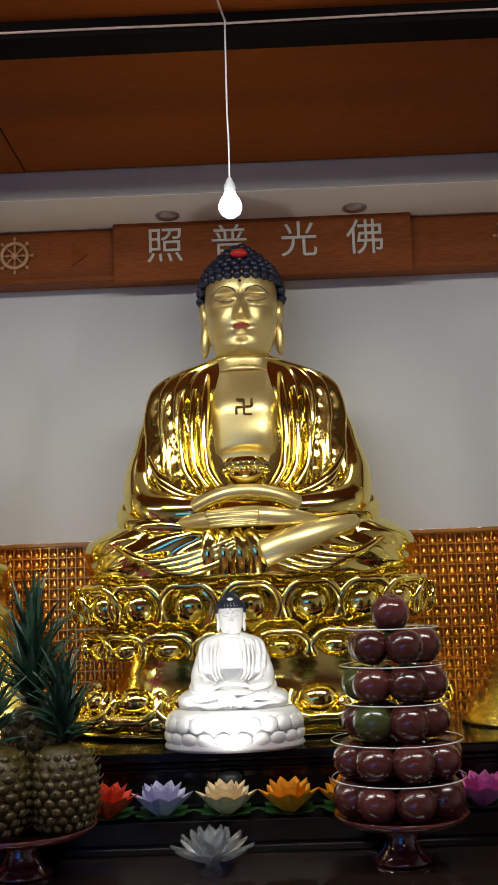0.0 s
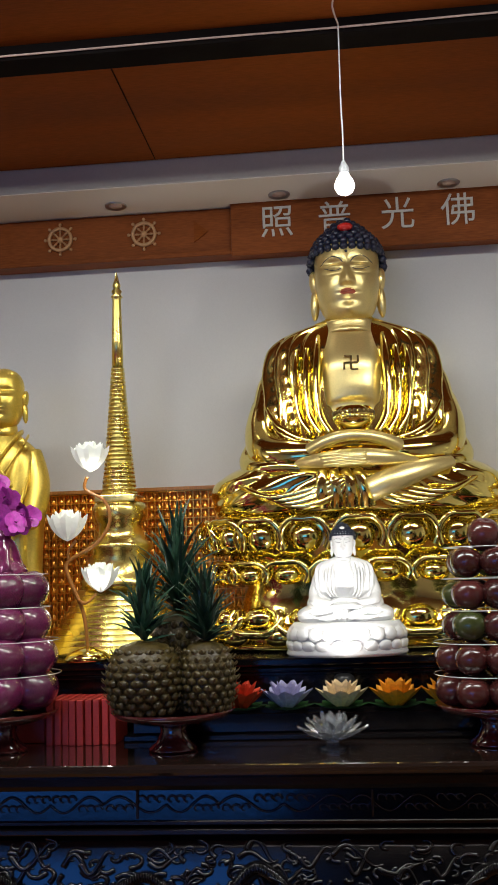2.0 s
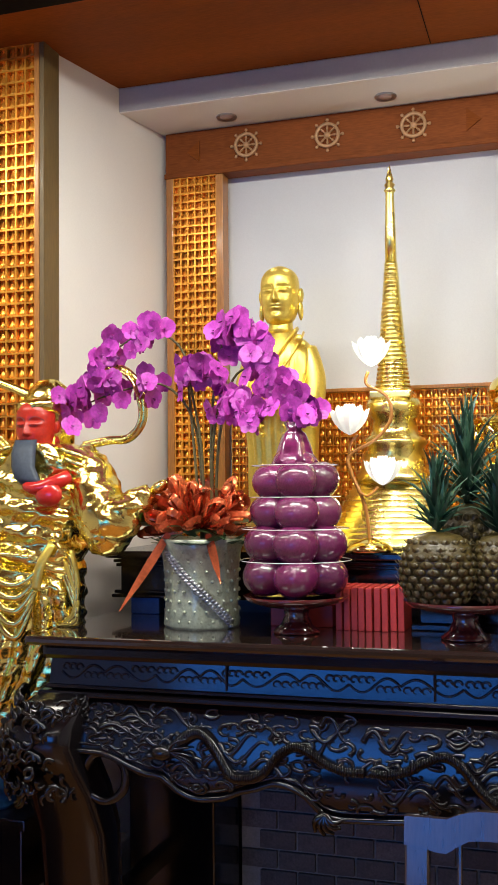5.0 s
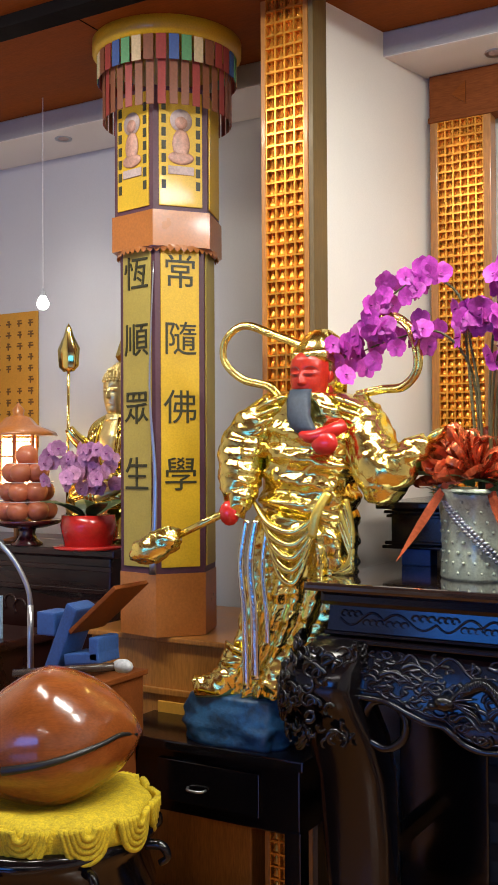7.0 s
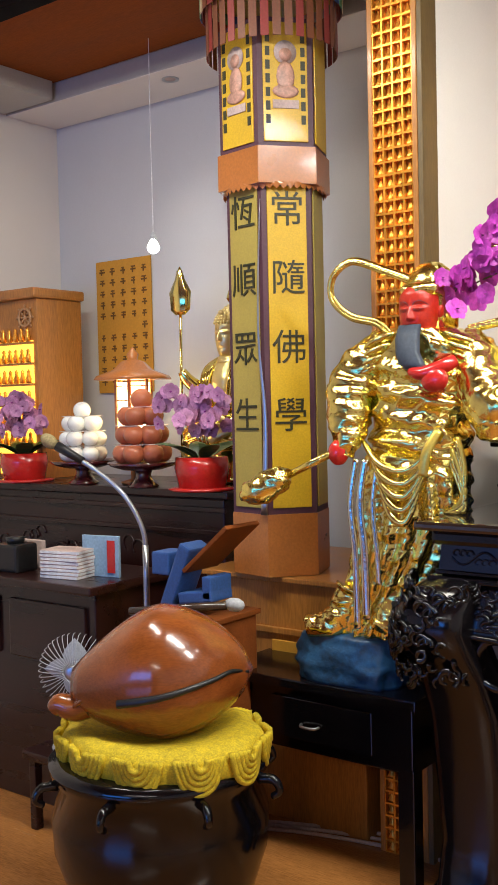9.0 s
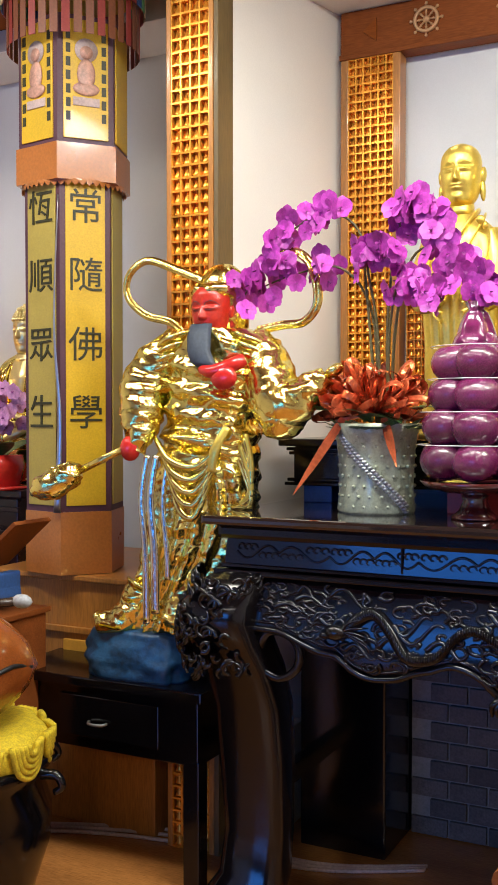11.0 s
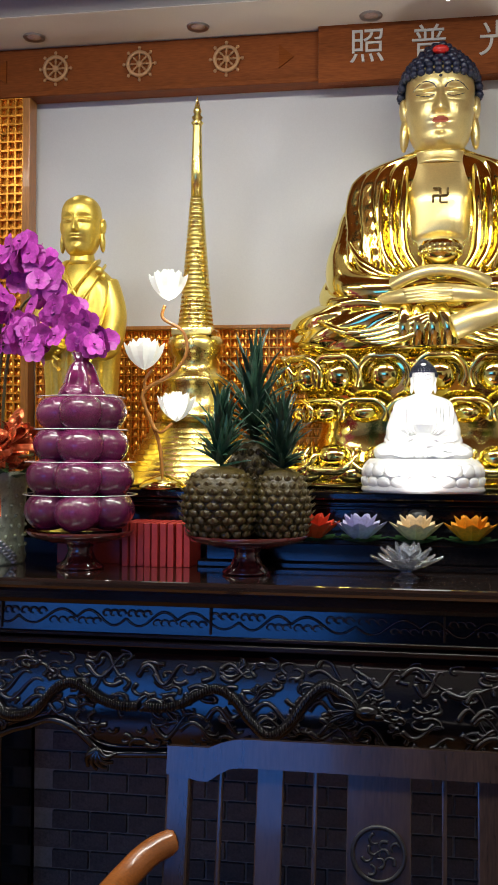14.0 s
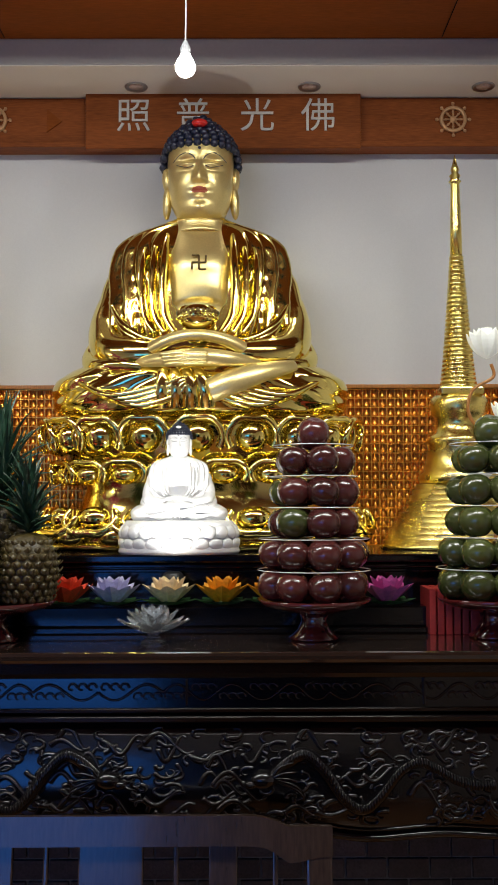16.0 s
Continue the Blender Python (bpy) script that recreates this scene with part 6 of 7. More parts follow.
R = 0.162
bm = B(); hexa(bm, R, 0.16, 1.26); part("tube", bm, PURPLESILK, col, "dull purple silk tube")
bm = B(); hexa(bm, R * 1.02, 0.0, 0.20); part("lower_block", bm, AMBER, col, "amber base block")
bm = B(); hexa(bm, R * 1.17, 1.245, 1.36); part("ring", bm, AMBER, col, "amber scalloped ring")
bm = B(); hexa(bm, R * 1.11, 1.36, 1.76); part("upper_tube", bm, PURPLESILK, col)
ap = R * math.cos(radians(30))
for k, th in enumerate((-40, -100, 20, -160)):
    nx, ny = math.cos(radians(th)), math.sin(radians(th))
    bm = B(); box(bm, (0, 0, 0), (0.128, 0.006, 1.02), 0.002)
    # panels other than the bright one get a yellow with shade painted in
    o = part("silk_panel", bm, YELLOWSILK if th == -40 else SHADEYELLOW, col, "yellow silk panel")
    o.location, o.rotation_euler = ((ap + 0.002) * nx, (ap + 0.002) * ny, 0.73), (0, 0, radians(th + 90))
    bm = B(); box(bm, (0, 0, 0), (0.144, 0.006, 0.37), 0.002)
    o = part("picture_panel", bm, YELLOWSILK, col, "yellow printed panel")
    o.location, o.rotation_euler = ((ap * 1.11 + 0.002) * nx, (ap * 1.11 + 0.002) * ny, 1.56), (0, 0, radians(th + 90))
    if th in (-40, -100):
        for c, z in zip("常隨佛學" if th == -40 else "恆順眾生", (1.16, 0.945, 0.725, 0.51)):
            words(c, 0.116, 0.0015, INK, col, "character", ((ap + 0.0065) * nx, (ap + 0.0065) * ny, z), 90, th + 90)
        tx, ty = -ny, nx
        bm = B()
        for j in range(7):
            for s in (-0.057, 0.057):
                box(bm, (s, 0, 0.135 - 0.042 * j), (0.014, 0.002, 0.028))
        o = part("small_print", bm, INK, col, "columns of small dark marks")
        o.location, o.rotation_euler = ((ap * 1.11 + 0.0062) * nx, (ap * 1.11 + 0.0062) * ny, 1.56), (0, 0, radians(th + 90))
        bm = B(); lathe(bm, [(0.0, 0), (0.036, 0.0), (0.037, 0.003), (0.0, 0.0035)], (0, 0.03, 0), 20, 1)
        lathe(bm, [(0.0, 0.001), (0.020, 0.001), (0.021, 0.005), (0.0, 0.0055)], (0, 0.022, 0), 16)
        ell(bm, (0, -0.045, 0.002), (0.030, 0.050, 0.005), 14)
        ell(bm, (0, -0.090, 0.002), (0.044, 0.022, 0.005), 14)
        box(bm, (0, -0.130, 0.001), (0.084, 0.026, 0.004), 0, 1)
        o = part("printed_emblem", bm, [BANNERPIC, PAGES], col, "pale pink printed emblem")
        o.location, o.rotation_euler = ((ap * 1.11 + 0.006) * nx, (ap * 1.11 + 0.006) * ny, 1.62), (radians(90), 0, radians(th + 90))
bm = B()
for k in range(48):
    a = 2 * math.pi * k / 48
    leaf(bm, (R * 1.04 * math.cos(a), R * 1.04 * math.sin(a), 1.25), (0, 0, -1), (math.cos(a), math.sin(a), 0), 0.022, 0.028, 0.1, 0.002, 0, 3, tip=0.5)
part("scallops", bm, AMBER, col, "small amber scallops")
FR = [mat("fringe " + n, c, 0.5, 0, 0.2) for n, c in (("red", (0.30, 0.04, 0.03)), ("blue", (0.05, 0.10, 0.28)), ("green", (0.10, 0.30, 0.12)), ("cream", (0.60, 0.45, 0.25)), ("brown", (0.22, 0.07, 0.03)))]
for k in range(36):
    a = 2 * math.pi * k / 36
    bm = B(); box(bm, (0, 0, -0.05), (0.032, 0.004, 0.12), 0.001)
    o = part("fringe_tag", bm, FR[k % 5], col, "coloured silk fringe tag")
    o.location, o.rotation_euler = (0.232 * math.cos(a), 0.232 * math.sin(a), 1.93), (0, 0, a + math.pi / 2)
    bm = B(); box(bm, (0, 0, -0.09), (0.026, 0.003, 0.17), 0.001)
    o = part("lower_tag", bm, FR[4] if k % 3 else FR[0], col, "brown silk tag")
    o.location, o.rotation_euler = (0.214 * math.cos(a), 0.214 * math.sin(a), 1.86), (0, 0, a + math.pi / 2)
bm = B(); lathe(bm, [(0.236, 1.90), (0.25, 1.915), (0.25, 1.96), (0.236, 1.965)], seg=40); part("canopy_ring", bm, YELLOWSILK, col, "yellow canopy ring")
bm = B()
pp = (ap + 0.02) * math.cos(radians(-72)), (ap + 0.02) * math.sin(radians(-72))
tube(bm, [(pp[0], pp[1], 1.2), (pp[0] - 0.01, pp[1] - 0.01, 0.8), (pp[0] + 0.01, pp[1] - 0.01, 0.5), (pp[0], pp[1] - 0.012, 0.2)], 0.002, 0.013, 8, 0, 6, flat=0.3, rmid=0.005)
part("plastic_strip", bm, STEEL, col, "crumpled clear plastic strip")

# wooden shelf unit below the pillar
shelf = thing("wood_cabinet", (-2.22, 2.66, 0.0), "orange-brown low wooden cabinet with a moulded edge", "cabinet")
bm = B(); box(bm, (0, 0, 0.39), (0.62, 0.62, 0.78), 0.006); part("body", bm, POSTWOOD, shelf)
bm = B(); box(bm, (0, 0, 0.789), (0.66, 0.66, 0.018), 0.004); part("top", bm, POSTWOOD, shelf)
for z in (0.62, 0.40):
    bm = B(); box(bm, (0, -0.315, z), (0.60, 0.016, 0.02), 0.003); part("moulding", bm, POSTWOOD, shelf)
bm = B(); box(bm, (0.12, -0.316, 0.51), (0.30, 0.012, 0.16), 0.003); part("door_panel", bm, POSTER, shelf, "yellow inset panel")
shelf2 = thing("wood_ledge", (-1.90, 2.80, 0.0), "orange wooden ledge with a black base behind the figure", "cabinet")
bm = B(); box(bm, (0, 0, 0.50), (0.30, 0.4, 1.0), 0.006); part("body", bm, POSTWOOD, shelf2)
bm = B(); box(bm, (0, -0.01, 1.03), (0.30, 0.41, 0.06), 0.005); part("dark_base", bm, REDWOOD, shelf2)
bm = B(); box(bm, (0, 0.02, 1.13), (0.30, 0.36, 0.14), 0.005); part("upper_board", bm, POSTWOOD, shelf2)

# ---- wooden fish drum ----
drum = thing("drum_stand", (-2.09, 1.62, 0.0), "round black lacquered drum stand", "stand")
drum.scale = (1.0, 1.0, 1.055)
bm = B(); lathe(bm, [(0.24, 0.0), (0.25, 0.03), (0.22, 0.06), (0.24, 0.12), (0.275, 0.22), (0.28, 0.30), (0.255, 0.38), (0.28, 0.41), (0.285, 0.435), (0.26, 0.445)], seg=40); part("body", bm, LACQUER, drum, "", True)
for k in range(8):
    a = 2 * math.pi * k / 8 + 0.3
    bm = B(); tube(bm, [(0.27 * math.cos(a), 0.27 * math.sin(a), 0.40), (0.31 * math.cos(a), 0.31 * math.sin(a), 0.40), (0.325 * math.cos(a), 0.325 * math.sin(a), 0.375), (0.305 * math.cos(a), 0.305 * math.sin(a), 0.36)], 0.013, 0.008, 8, 0, 4)
    part("curled_bracket", bm, LACQUER, drum)
cushion = thing("crochet_cushion", (-2.08, 1.62, 0.462), "yellow crocheted ring cushion with scalloped edge", "cushion")
bm = B()
lathe(bm, [(0.10, 0.02), (0.20, 0.01), (0.262, -0.01), (0.275, 0.01), (0.276, 0.045), (0.26, 0.07), (0.22, 0.08), (0.12, 0.06)], seg=110, wave=0.025, waves=11, sy=0.86)
part("pad", bm, CROCHET, cushion, "", True)
for k in range(11):
    a = 2 * math.pi * k / 11
    bm = B()
    for j in range(5):
        rr_ = 0.062 - 0.011 * j
        tube(bm, [((0.278 + 0.003 * j) * math.cos(a + q * rr_ * 3.7), (0.278 + 0.003 * j) * 0.86 * math.sin(a + q * rr_ * 3.7), 0.066 - rr_ * 1.35 * math.sqrt(max(0, 1 - q * q))) for q in (-1, -0.7, -0.3, 0, 0.3, 0.7, 1)], 0.0085, 0.0085, 6, 0, 3)
    part("scallop", bm, CROCHET, cushion, "", True)
fish = thing("wooden_fish", (-2.055, 1.615, 0.512), "polished chestnut wooden fish drum with a long dark slit", "wooden fish drum", rz=38)
fish.scale = (0.82, 0.94, 0.96)
bm = B()
prof = []
loops = []
for k in range(21):
    t = k / 20
    x = 0.27 - 0.56 * t
    r = 0.178 * (max(0.0, math.sin(math.pi * min(1, t * 0.93 + 0.0))) ** 0.6) * (1 - 0.35 * max(0, t - 0.5) * 1.6)
    if k == 0:
        r = 0.004
    z = 0.175 - 0.10 * max(0, t - 0.55) ** 1.2
    loops.append([(x, 1.05 * r * math.cos(a), z + r * math.sin(a)) for a in [2 * math.pi * i / 36 for i in range(36)]])
rings(bm, loops)
part("body", bm, FISHWOOD, fish, "", True)
bm = B()
pts = []
for k in range(9):
    t = 0.03 + 0.69 * k / 8
    r = 0.178 * (math.sin(math.pi * t * 0.93) ** 0.6) * (1 - 0.35 * max(0, t - 0.5) * 1.6)
    zc = 0.175 - 0.10 * max(0, t - 0.55) ** 1.2
    z = 0.205 - 0.105 * t
    pts.append((0.27 - 0.56 * t, -1.05 * math.sqrt(max(0.0, r * r - (z - zc) ** 2)), z if r > 0.06 else zc))
tube(bm, pts, 0.005, 0.012, 8, 0, 6)
part("slit", bm, BLACK, fish, "long dark slit")
bm = B(); tube(bm, [(-0.22, -0.02, 0.11), (-0.28, -0.03, 0.09), (-0.33, -0.03, 0.10), (-0.35, -0.03, 0.085)], 0.045, 0.022, 12, 0, 5)
for k in range(5):
    tube(bm, [(-0.15 - 0.02 * k, -0.13 + 0.02 * k, 0.16 - 0.01 * k), (-0.22 - 0.01 * k, -0.09 + 0.015 * k, 0.14), (-0.28, -0.06, 0.10)], 0.008, 0.006, 7, 0, 5)
part("carved_tail", bm, FISHWOOD, fish, "carved tail handle", True)
bm = B()
tube(bm, [(0, 0, 0), (0.28, 0.1, 0.03)], 0.012, 0.012, 10, 0, 1)
ell(bm, (0.30, 0.107, 0.032), (0.034, 0.02, 0.02), 12, 1)
m_ = solid("mallet", bm, [CHAIRWOOD, PLASTIC], (-2.36, 1.80, 0.765), "wooden mallet with a padded head on the drum", "mallet")

# ---- side bay: long dark altar, desk and their things ----
alt = thing("side_altar", (-3.22, 2.72, 0.0), "long dark mahogany side altar", "altar")
bm = B(); box(bm, (0, 0, 1.035), (1.40, 0.52, 0.03), 0.006); part("top", bm, REDWOOD, alt)
bm = B(); box(bm, (0, 0, 0.51), (1.34, 0.48, 1.02), 0.006); part("body", bm, REDWOOD, alt)
for z in (0.98, 0.90, 0.25):
    bm = B(); box(bm, (0, -0.245, z), (1.36, 0.014, 0.018), 0.003); part("moulding", bm, REDWOOD, alt)
bm = B()
rr = random.Random(8)
for k in range(40):
    x, z = rr.uniform(-0.62, 0.62), rr.uniform(0.3, 0.85)
    tube(bm, [(x + 0.03 * math.cos(q), -0.243, z + 0.03 * math.sin(q)) for q in (0, 1, 2, 3, 4)], 0.005, 0.003, 5, 0, 3)
part("front_carving", bm, REDWOOD, alt)
desk = thing("desk", (-3.15, 2.15, 0.0), "dark wooden desk with a rounded top edge", "desk")
bm = B(); box(bm, (0, 0, 0.765), (0.96, 0.42, 0.03), 0.008); part("desktop", bm, REDWOOD, desk)
bm = B(); box(bm, (0, 0.02, 0.375), (0.90, 0.36, 0.75), 0.006); part("body", bm, REDWOOD, desk)
for k in range(2):
    bm = B(); box(bm, (-0.22 + 0.44 * k, -0.165, 0.6), (0.38, 0.014, 0.2), 0.004); part("drawer_front", bm, REDWOOD, desk)
for i in range(8):
    bm = B(); box(bm, (0, 0, 0.006), (0.16, 0.11, 0.0115), 0.001); box(bm, (0.002, -0.001, 0.006), (0.158, 0.111, 0.008), 0, 1)
    solid("booklet", bm, [PAGES, WHITE], (-2.90 + 0.002 * (i % 3), 2.06, 0.78 + 0.012 * i), "pale booklet in a stack on the desk", "booklet", "stack of booklets", rz=8 + (i * 37 % 5))
bm = B(); box(bm, (0, 0, 0.07), (0.15, 0.012, 0.14), 0.002); box(bm, (0.045, -0.008, 0.07), (0.03, 0.004, 0.11), 0, 1)
solid("desk_sign", bm, [mat("pale blue card", (0.28, 0.42, 0.55), 0.5), RED], (-2.80, 2.12, 0.78), "pale blue standing card with a red strip", "card", rz=10)
bm = B(); box(bm, (0, 0, 0.05), (0.12, 0.10, 0.10), 0.012); lathe(bm, [(0.03, 0.10), (0.035, 0.12), (0.0, 0.125)], seg=14)
solid("tape_dispenser", bm, BLACK, (-3.16, 2.05, 0.78), "small black desk device", "device")
bm = B(); box(bm, (0, 0, 0.05), (0.17, 0.02, 0.10), 0.003)
solid("desk_card", bm, PAGES, (-3.20, 2.14, 0.78), "pale standing card on the desk", "card")

# microphone on its bent stand
mic = thing("microphone_stand", (-2.50, 2.02, 0.0), "steel microphone stand with a bent arm and foam head", "microphone stand")
bm = B(); lathe(bm, [(0.10, 0), (0.10, 0.01), (0.02, 0.02)], seg=24); part("base", bm, BLACK, mic)
bm = B(); tube(bm, [(0, 0, 0.015), (0, 0, 0.5), (0, 0, 0.92)], 0.010, 0.010, 10, 0, 3)
tube(bm, [(0, 0, 0.88), (-0.005, -0.005, 0.97), (-0.05, -0.03, 1.07), (-0.12, -0.06, 1.14), (-0.19, -0.09, 1.19)], 0.008, 0.008, 10, 0, 6); part("arm", bm, STEEL, mic)
bm = B(); tube(bm, [(-0.18, -0.085, 1.185), (-0.26, -0.12, 1.235)], 0.012, 0.016, 12, 0, 1); part("body", bm, BLACK, mic)
bm = B(); ell(bm, (-0.285, -0.13, 1.25), (0.032, 0.022, 0.022), 14, 0, (0, 35, 20)); part("foam_head", bm, mat("tan foam", (0.35, 0.28, 0.13), 0.95, 0, 0.3, 60, 200, 0.8), mic, "tan foam head")

# electric fan
plinth = thing("fan_stand", (-2.74, 1.93, 0.0), "low dark wooden stand under the fan", "stand")
bm = B(); box(bm, (0, 0, 0.245), (0.26, 0.24, 0.03), 0.006); part("top", bm, REDWOOD, plinth)
for x in (-0.10, 0.10):
    for y in (-0.09, 0.09):
        bm = B(); box(bm, (x, y, 0.115), (0.03, 0.03, 0.23), 0.004); part("leg", bm, REDWOOD, plinth)
fan = thing("electric_fan", (-2.74, 1.93, 0.26), "grey-white electric fan with a round wire guard", "fan", rz=35)
fan.scale = (0.66, 0.66, 0.66)
bm = B(); lathe(bm, [(0.12, 0), (0.12, 0.012), (0.03, 0.03), (0.018, 0.05), (0.018, 0.26)], seg=24); part("stand", bm, PLASTIC, fan, "", True)
bm = B()
for k in range(40):
    a = 2 * math.pi * k / 40
    tube(bm, [(0.04 * math.cos(a), -0.06, 0.38 + 0.04 * math.sin(a)), (0.12 * math.cos(a), -0.055, 0.38 + 0.12 * math.sin(a)), (0.175 * math.cos(a), -0.02, 0.38 + 0.175 * math.sin(a)), (0.175 * math.cos(a), 0.03, 0.38 + 0.175 * math.sin(a))], 0.0022, 0.0022, 4, 0, 3)
part("guard", bm, PLASTIC, fan, "round wire guard")
bm = B()
for k in range(4):
    a = math.pi / 2 * k
    leaf(bm, (0, 0, 0.38), (math.cos(a), 0, math.sin(a)), (0, 1, 0.3), 0.155, 0.12, 0.2, 0.003, 0, 5)
part("blades", bm, PLASTIC, fan)
bm = B(); ell(bm, (0, -0.058, 0.38), (0.038, 0.012, 0.038), 18); part("hub", bm, STEEL, fan)
bm = B(); ell(bm, (0, 0.06, 0.38), (0.07, 0.08, 0.07), 16); part("motor", bm, PLASTIC, fan)

# blue holder on a wooden box
t = thing("wooden_box", (-2.29, 2.02, 0.0), "dark wooden box stand", "box")
bm = B(); box(bm, (0, 0, 0.36), (0.26, 0.24, 0.72), 0.006); part("body", bm, BEAM, t)
bm = B(); box(bm, (0.0, 0, 0.728), (0.28, 0.26, 0.016), 0.003); part("lid", bm, BEAM, t)
bm = B()
box(bm, (-0.05, 0, 0.10), (0.045, 0.10, 0.22), 0.008, 0, 0, 0, 24); box(bm, (0.03, 0, 0.05), (0.13, 0.10, 0.035), 0.006, 0, 0, 0, -8); box(bm, (-0.11, 0.0, 0.14), (0.07, 0.09, 0.07), 0.006)
box(bm, (0.075, 0.0, 0.08), (0.035, 0.10, 0.07), 0.006)
solid("blue_holder", bm, BLUEPLASTIC, (-2.29, 2.02, 0.736), "blue painted wooden holder on the box", "holder")
bm = B(); box(bm, (0, 0, 0), (0.22, 0.16, 0.014), 0.003, 0, 0, 0, -40)
solid("tilted_board", bm, BEAM, (-2.22, 2.05, 0.93), "tilted brown wooden board resting on the holder", "board")

# far statue, lantern, orchids, fruit and poster
bm = B()
seated_figure(bm, 1, 0, 1, 1, 1, fine=0.5)
bmesh.ops.scale(bm, verts=bm.verts[:], vec=(0.5, 0.6, 0.60))
bmesh.ops.translate(bm, verts=bm.verts[:], vec=(0, 0, 0.14))
lotus = lathe(bm, [(0.20, 0.0), (0.21, 0.03), (0.18, 0.07), (0.20, 0.13), (0.15, 0.14)], (0, 0, 0), 30, 0, wave=0.04, waves=16)
tube(bm, [(-0.19, -0.08, 0.05), (-0.18, -0.08, 0.68)], 0.006, 0.006, 8, 0, 1)
lathe(bm, [(0.02, 0.66), (0.04, 0.68), (0.045, 0.75), (0.02, 0.80), (0.012, 0.83), (0.0, 0.85)], (-0.18, -0.08, 0), 10, 0, 1, 0.4, wave=0.25, waves=4)
tube(bm, [(-0.13, -0.02, 0.36), (-0.16, -0.06, 0.40), (-0.18, -0.08, 0.44)], 0.035, 0.018, 10, 0, 4)
lathe(bm, [(0.03, 0.68), (0.05, 0.72), (0.03, 0.80), (0.0, 0.84)], (0.02, 0.06, 0), 10, 0, wave=0.25, waves=5)
solid("seated_statue", bm, [GOLD, SATIN], (-2.76, 2.80, 1.05), "gold seated statue with a staff on the side altar", "statue")
lan = thing("lantern", (-3.09, 2.60, 1.05), "lit wooden palace lantern with a pointed roof", "lantern")
bm = B(); lathe(bm, [(0.055, 0), (0.06, 0.01), (0.02, 0.02), (0.018, 0.14), (0.05, 0.16), (0.075, 0.20)], seg=12); part("pedestal", bm, AMBER, lan)
bm = B(); hexa(bm, 0.068, 0.20, 0.40, 0, 0); part("shade", bm, LANTERN, lan, "glowing paper shade")
bm = B()
for k in range(6):
    a = math.pi / 3 * k
    box(bm, (0.07 * math.cos(a), 0.07 * math.sin(a), 0.30), (0.012, 0.012, 0.22), 0.002)
    for j in range(4):
        b_ = a + math.pi / 6
        box(bm, (0.062 * math.cos(b_), 0.062 * math.sin(b_), 0.22 + 0.055 * j), (0.004, 0.07, 0.005), 0, 0, math.degrees(b_))
part("frame", bm, AMBER, lan)
bm = B(); lathe(bm, [(0.16, 0.41), (0.15, 0.425), (0.08, 0.45), (0.05, 0.48), (0.02, 0.49), (0.025, 0.51), (0.0, 0.54)], seg=6); part("roof", bm, AMBER, lan)
fruit_tower("fruit_tower", (-2.955, 2.50, 1.05), [orange_me], [(6, 0.07), (6, 0.062), (5, 0.05)], 0.042, 0.07, "tower of orange fruit on a footed dish", 17, orange_me)
fruit_tower("fruit_tower", (-3.30, 2.52, 1.05), [fruit_mesh("fruit", LOTUSGLASS)], [(6, 0.06), (6, 0.06), (5, 0.05)], 0.035, 0.06, "tower of pale wrapped sweets on a white footed dish", 18, fruit_mesh("fruit", LOTUSGLASS))


def potted_orchid(at, seed, label):
    t = thing("potted_orchid", at, label, "potted orchid", "pale orchids")
    rr = random.Random(seed)
    bm = B(); lathe(bm, [(0.06, 0), (0.085, 0.01), (0.10, 0.08), (0.095, 0.12), (0.085, 0.12)], seg=24); part("pot", bm, RED, t, "glossy red round pot", True)
    bm = B(); lathe(bm, [(0.12, 0.0), (0.125, 0.008), (0.09, 0.012)], seg=24); part("saucer", bm, RED, t)
    bm = B()
    for k in range(9):
        a = rr.uniform(0, 6.28)
        leaf(bm, (0.02 * math.cos(a), 0.02 * math.sin(a), 0.11), (math.cos(a), math.sin(a), 1.0), (math.cos(a), math.sin(a), -0.5), 0.17, 0.07, 1.0, 0.002, 0, 7)
    part("leaves", bm, LEAF, t)
    for k in range(60):
        a = rr.uniform(0, 6.28); r = rr.uniform(0.0, 0.17)
        bm = B(); orchid_flower(bm, (r * math.cos(a), r * math.sin(a) * 0.6 - 0.02, 0.27 + rr.uniform(-0.07, 0.09)), (rr.uniform(-0.5, 0.9), -1, rr.uniform(-0.4, 0.4)), 0.03, 0, rr)
        part("blossom", bm, [PALEORCHID, ORCHIDLIP], t)
    return t


potted_orchid((-2.655, 2.49, 1.05), 41, "pale pink orchid with broad leaves in a red pot")
potted_orchid((-3.66, 2.52, 1.05), 42, "pale pink orchid with broad leaves in a red pot")
pst = thing("poster", (-3.53, 3.012, 1.72), "tall orange paper poster with columns of brown print", "poster")
bm = B(); box(bm, (0, 0, 0), (0.34, 0.006, 0.60), 0.001); part("sheet", bm, POSTER, pst)
rr = random.Random(2)
for i in range(5):
    for j in range(11):
        if j == 5 and i < 4:
            continue
        w = 0.034 if i < 4 else 0.038
        bm = B()
        box(bm, (-0.13 + 0.065 * i, -0.0045, 0.25 - 0.05 * j), (w * rr.uniform(0.7, 1), 0.002, 0.007))
        box(bm, (-0.13 + 0.065 * i, -0.0045, 0.25 - 0.05 * j + 0.012), (w * rr.uniform(0.4, 0.8), 0.002, 0.006))
        box(bm, (-0.13 + 0.065 * i + rr.uniform(-0.005, 0.005), -0.0045, 0.25 - 0.05 * j), (0.006, 0.0024, 0.034 * rr.uniform(0.7, 1)))
        part("print_mark", bm, PRINT, pst)
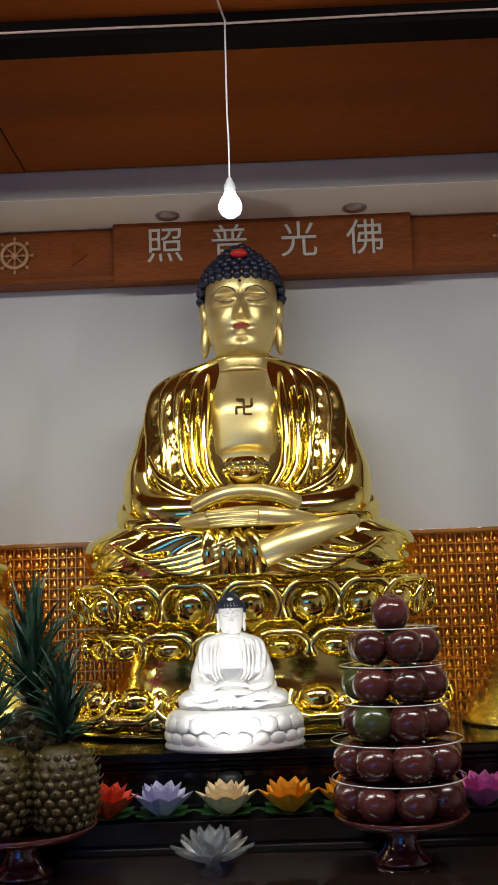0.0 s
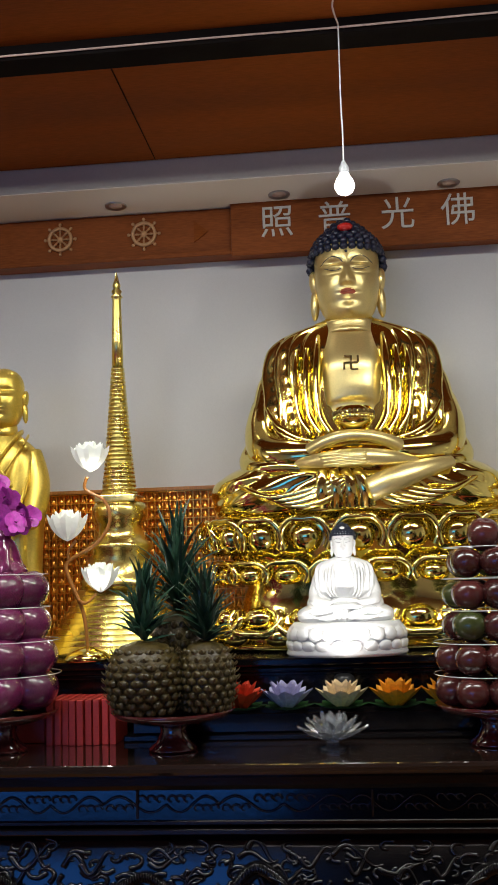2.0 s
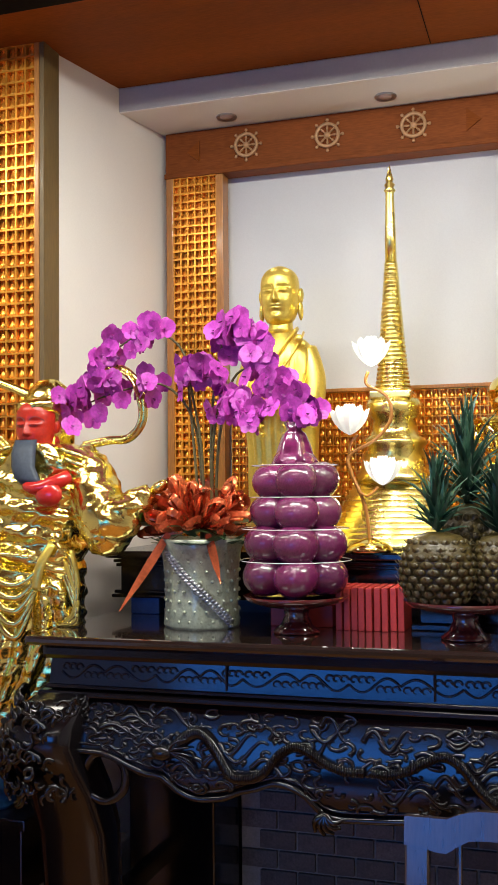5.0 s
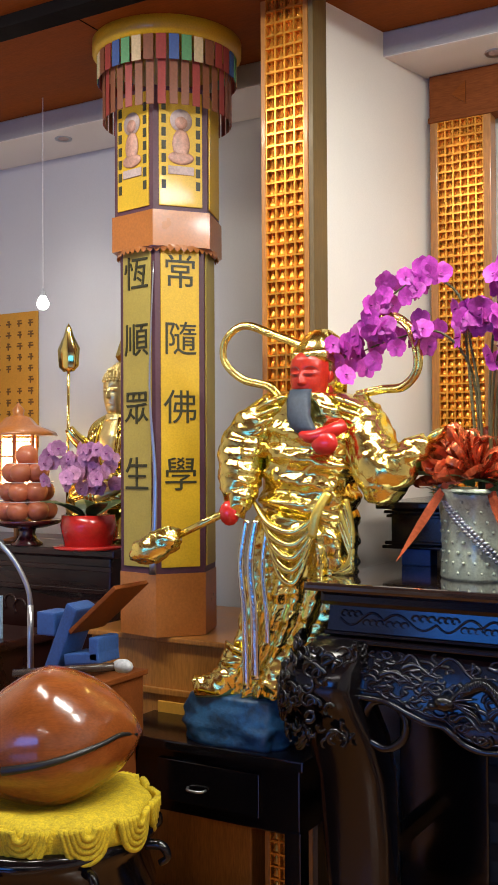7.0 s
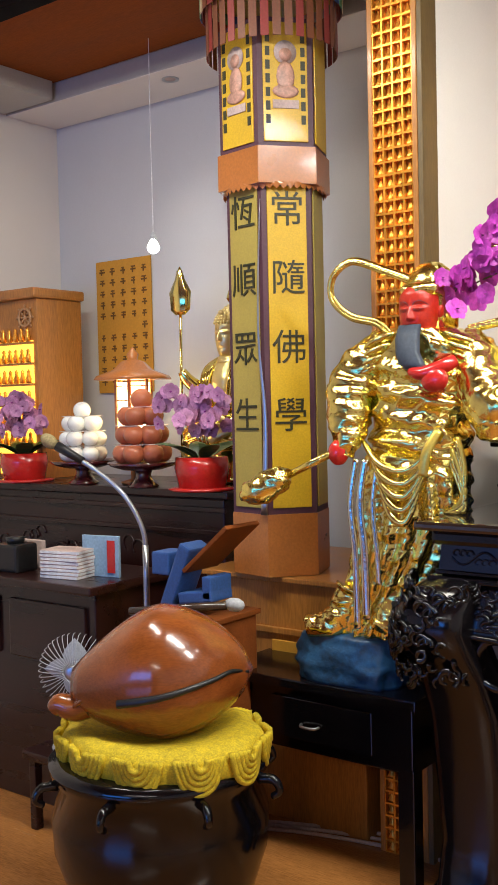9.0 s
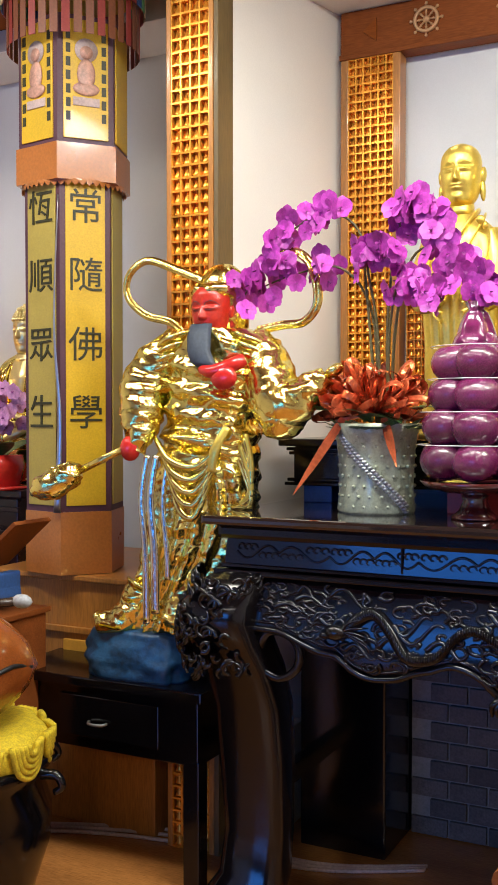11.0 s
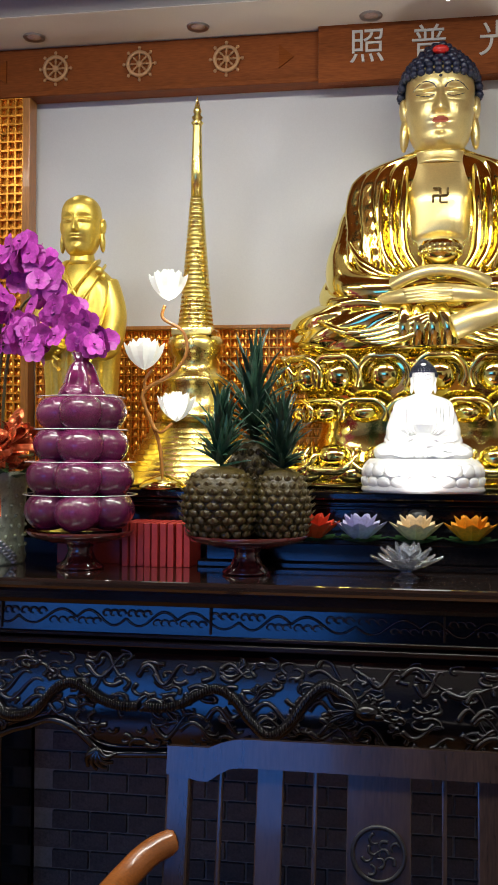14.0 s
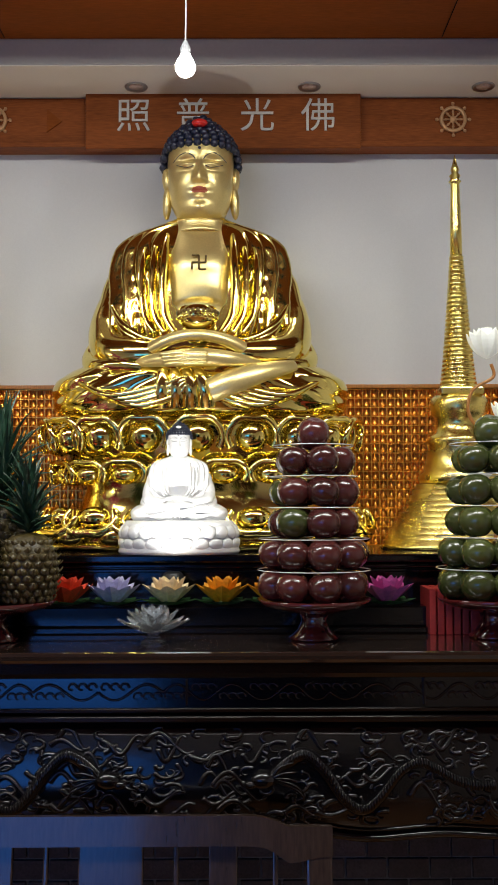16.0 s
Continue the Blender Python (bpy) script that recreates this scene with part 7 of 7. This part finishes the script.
cab = thing("shelf_cabinet", (-3.81, 2.75, 1.05), "orange wooden cabinet with rows of lit amber figures", "cabinet")
bm = B(); box(bm, (0, 0, 0.39), (0.28, 0.26, 0.78), 0.005); part("body", bm, POSTWOOD, cab)
bm = B(); box(bm, (0.0, -0.01, 0.803), (0.31, 0.30, 0.045), 0.012); part("cornice", bm, POSTWOOD, cab)
bm = B(); box(bm, (-0.005, -0.132, 0.31), (0.24, 0.006, 0.58)); part("lit_back", bm, GLOWSHELF, cab, "glowing amber back")
for j in range(7):
    bm = B(); box(bm, (-0.005, -0.14, 0.05 + 0.09 * j), (0.25, 0.02, 0.010)); part("shelf", bm, POSTWOOD, cab)
    for i in range(6):
        bm = B(); lathe(bm, [(0.012, 0), (0.013, 0.02), (0.006, 0.04), (0.008, 0.05), (0, 0.06)], (-0.105 + 0.040 * i, -0.145, 0.056 + 0.09 * j), 8); part("figure", bm, NICHE, cab)
dharma_wheel(cab, (0.07, -0.135, 0.70))

# plain wooden stool and cables under the side table
stool = thing("stool", (-1.98, 2.66, 0.0), "reddish brown wooden stool under the table", "stool")
bm = B(); box(bm, (0, 0, 0.36), (0.26, 0.2, 0.024), 0.005); part("seat", bm, BEAM, stool)
for x in (-0.10, 0.10):
    for y in (-0.07, 0.07):
        bm = B(); tube(bm, [(x * 1.25, y * 1.2, 0.0), (x, y, 0.35)], 0.017, 0.017, 8, 0, 1); part("leg", bm, BEAM, stool)
for z in (0.10, 0.19):
    bm = B(); box(bm, (0, -0.078, z), (0.23, 0.018, 0.03), 0.003); part("rung", bm, BEAM, stool)
for k in range(3):
    bm = B()
    tube(bm, [(-2.6, 2.0 + 0.05 * k, 0.006), (-2.2, 2.25 + 0.03 * k, 0.006), (-1.8, 2.35 + 0.04 * k, 0.006), (-1.4, 2.36 + 0.02 * k, 0.006), (-1.1, 2.5 + 0.015 * k, 0.006)], 0.006, 0.006, 6, 0, 6)
    solid("floor_cable", bm, PAGES, (0, 0, 0), "loose pale cable lying on the floor", "cable", "floor cables")
bm = B(); box(bm, (0, 0, 0.16), (0.10, 0.20, 0.32), 0.01)
solid("plastic_bin", bm, PLASTIC, (-1.62, 2.62, 0), "grey plastic box on the floor under the table", "box")
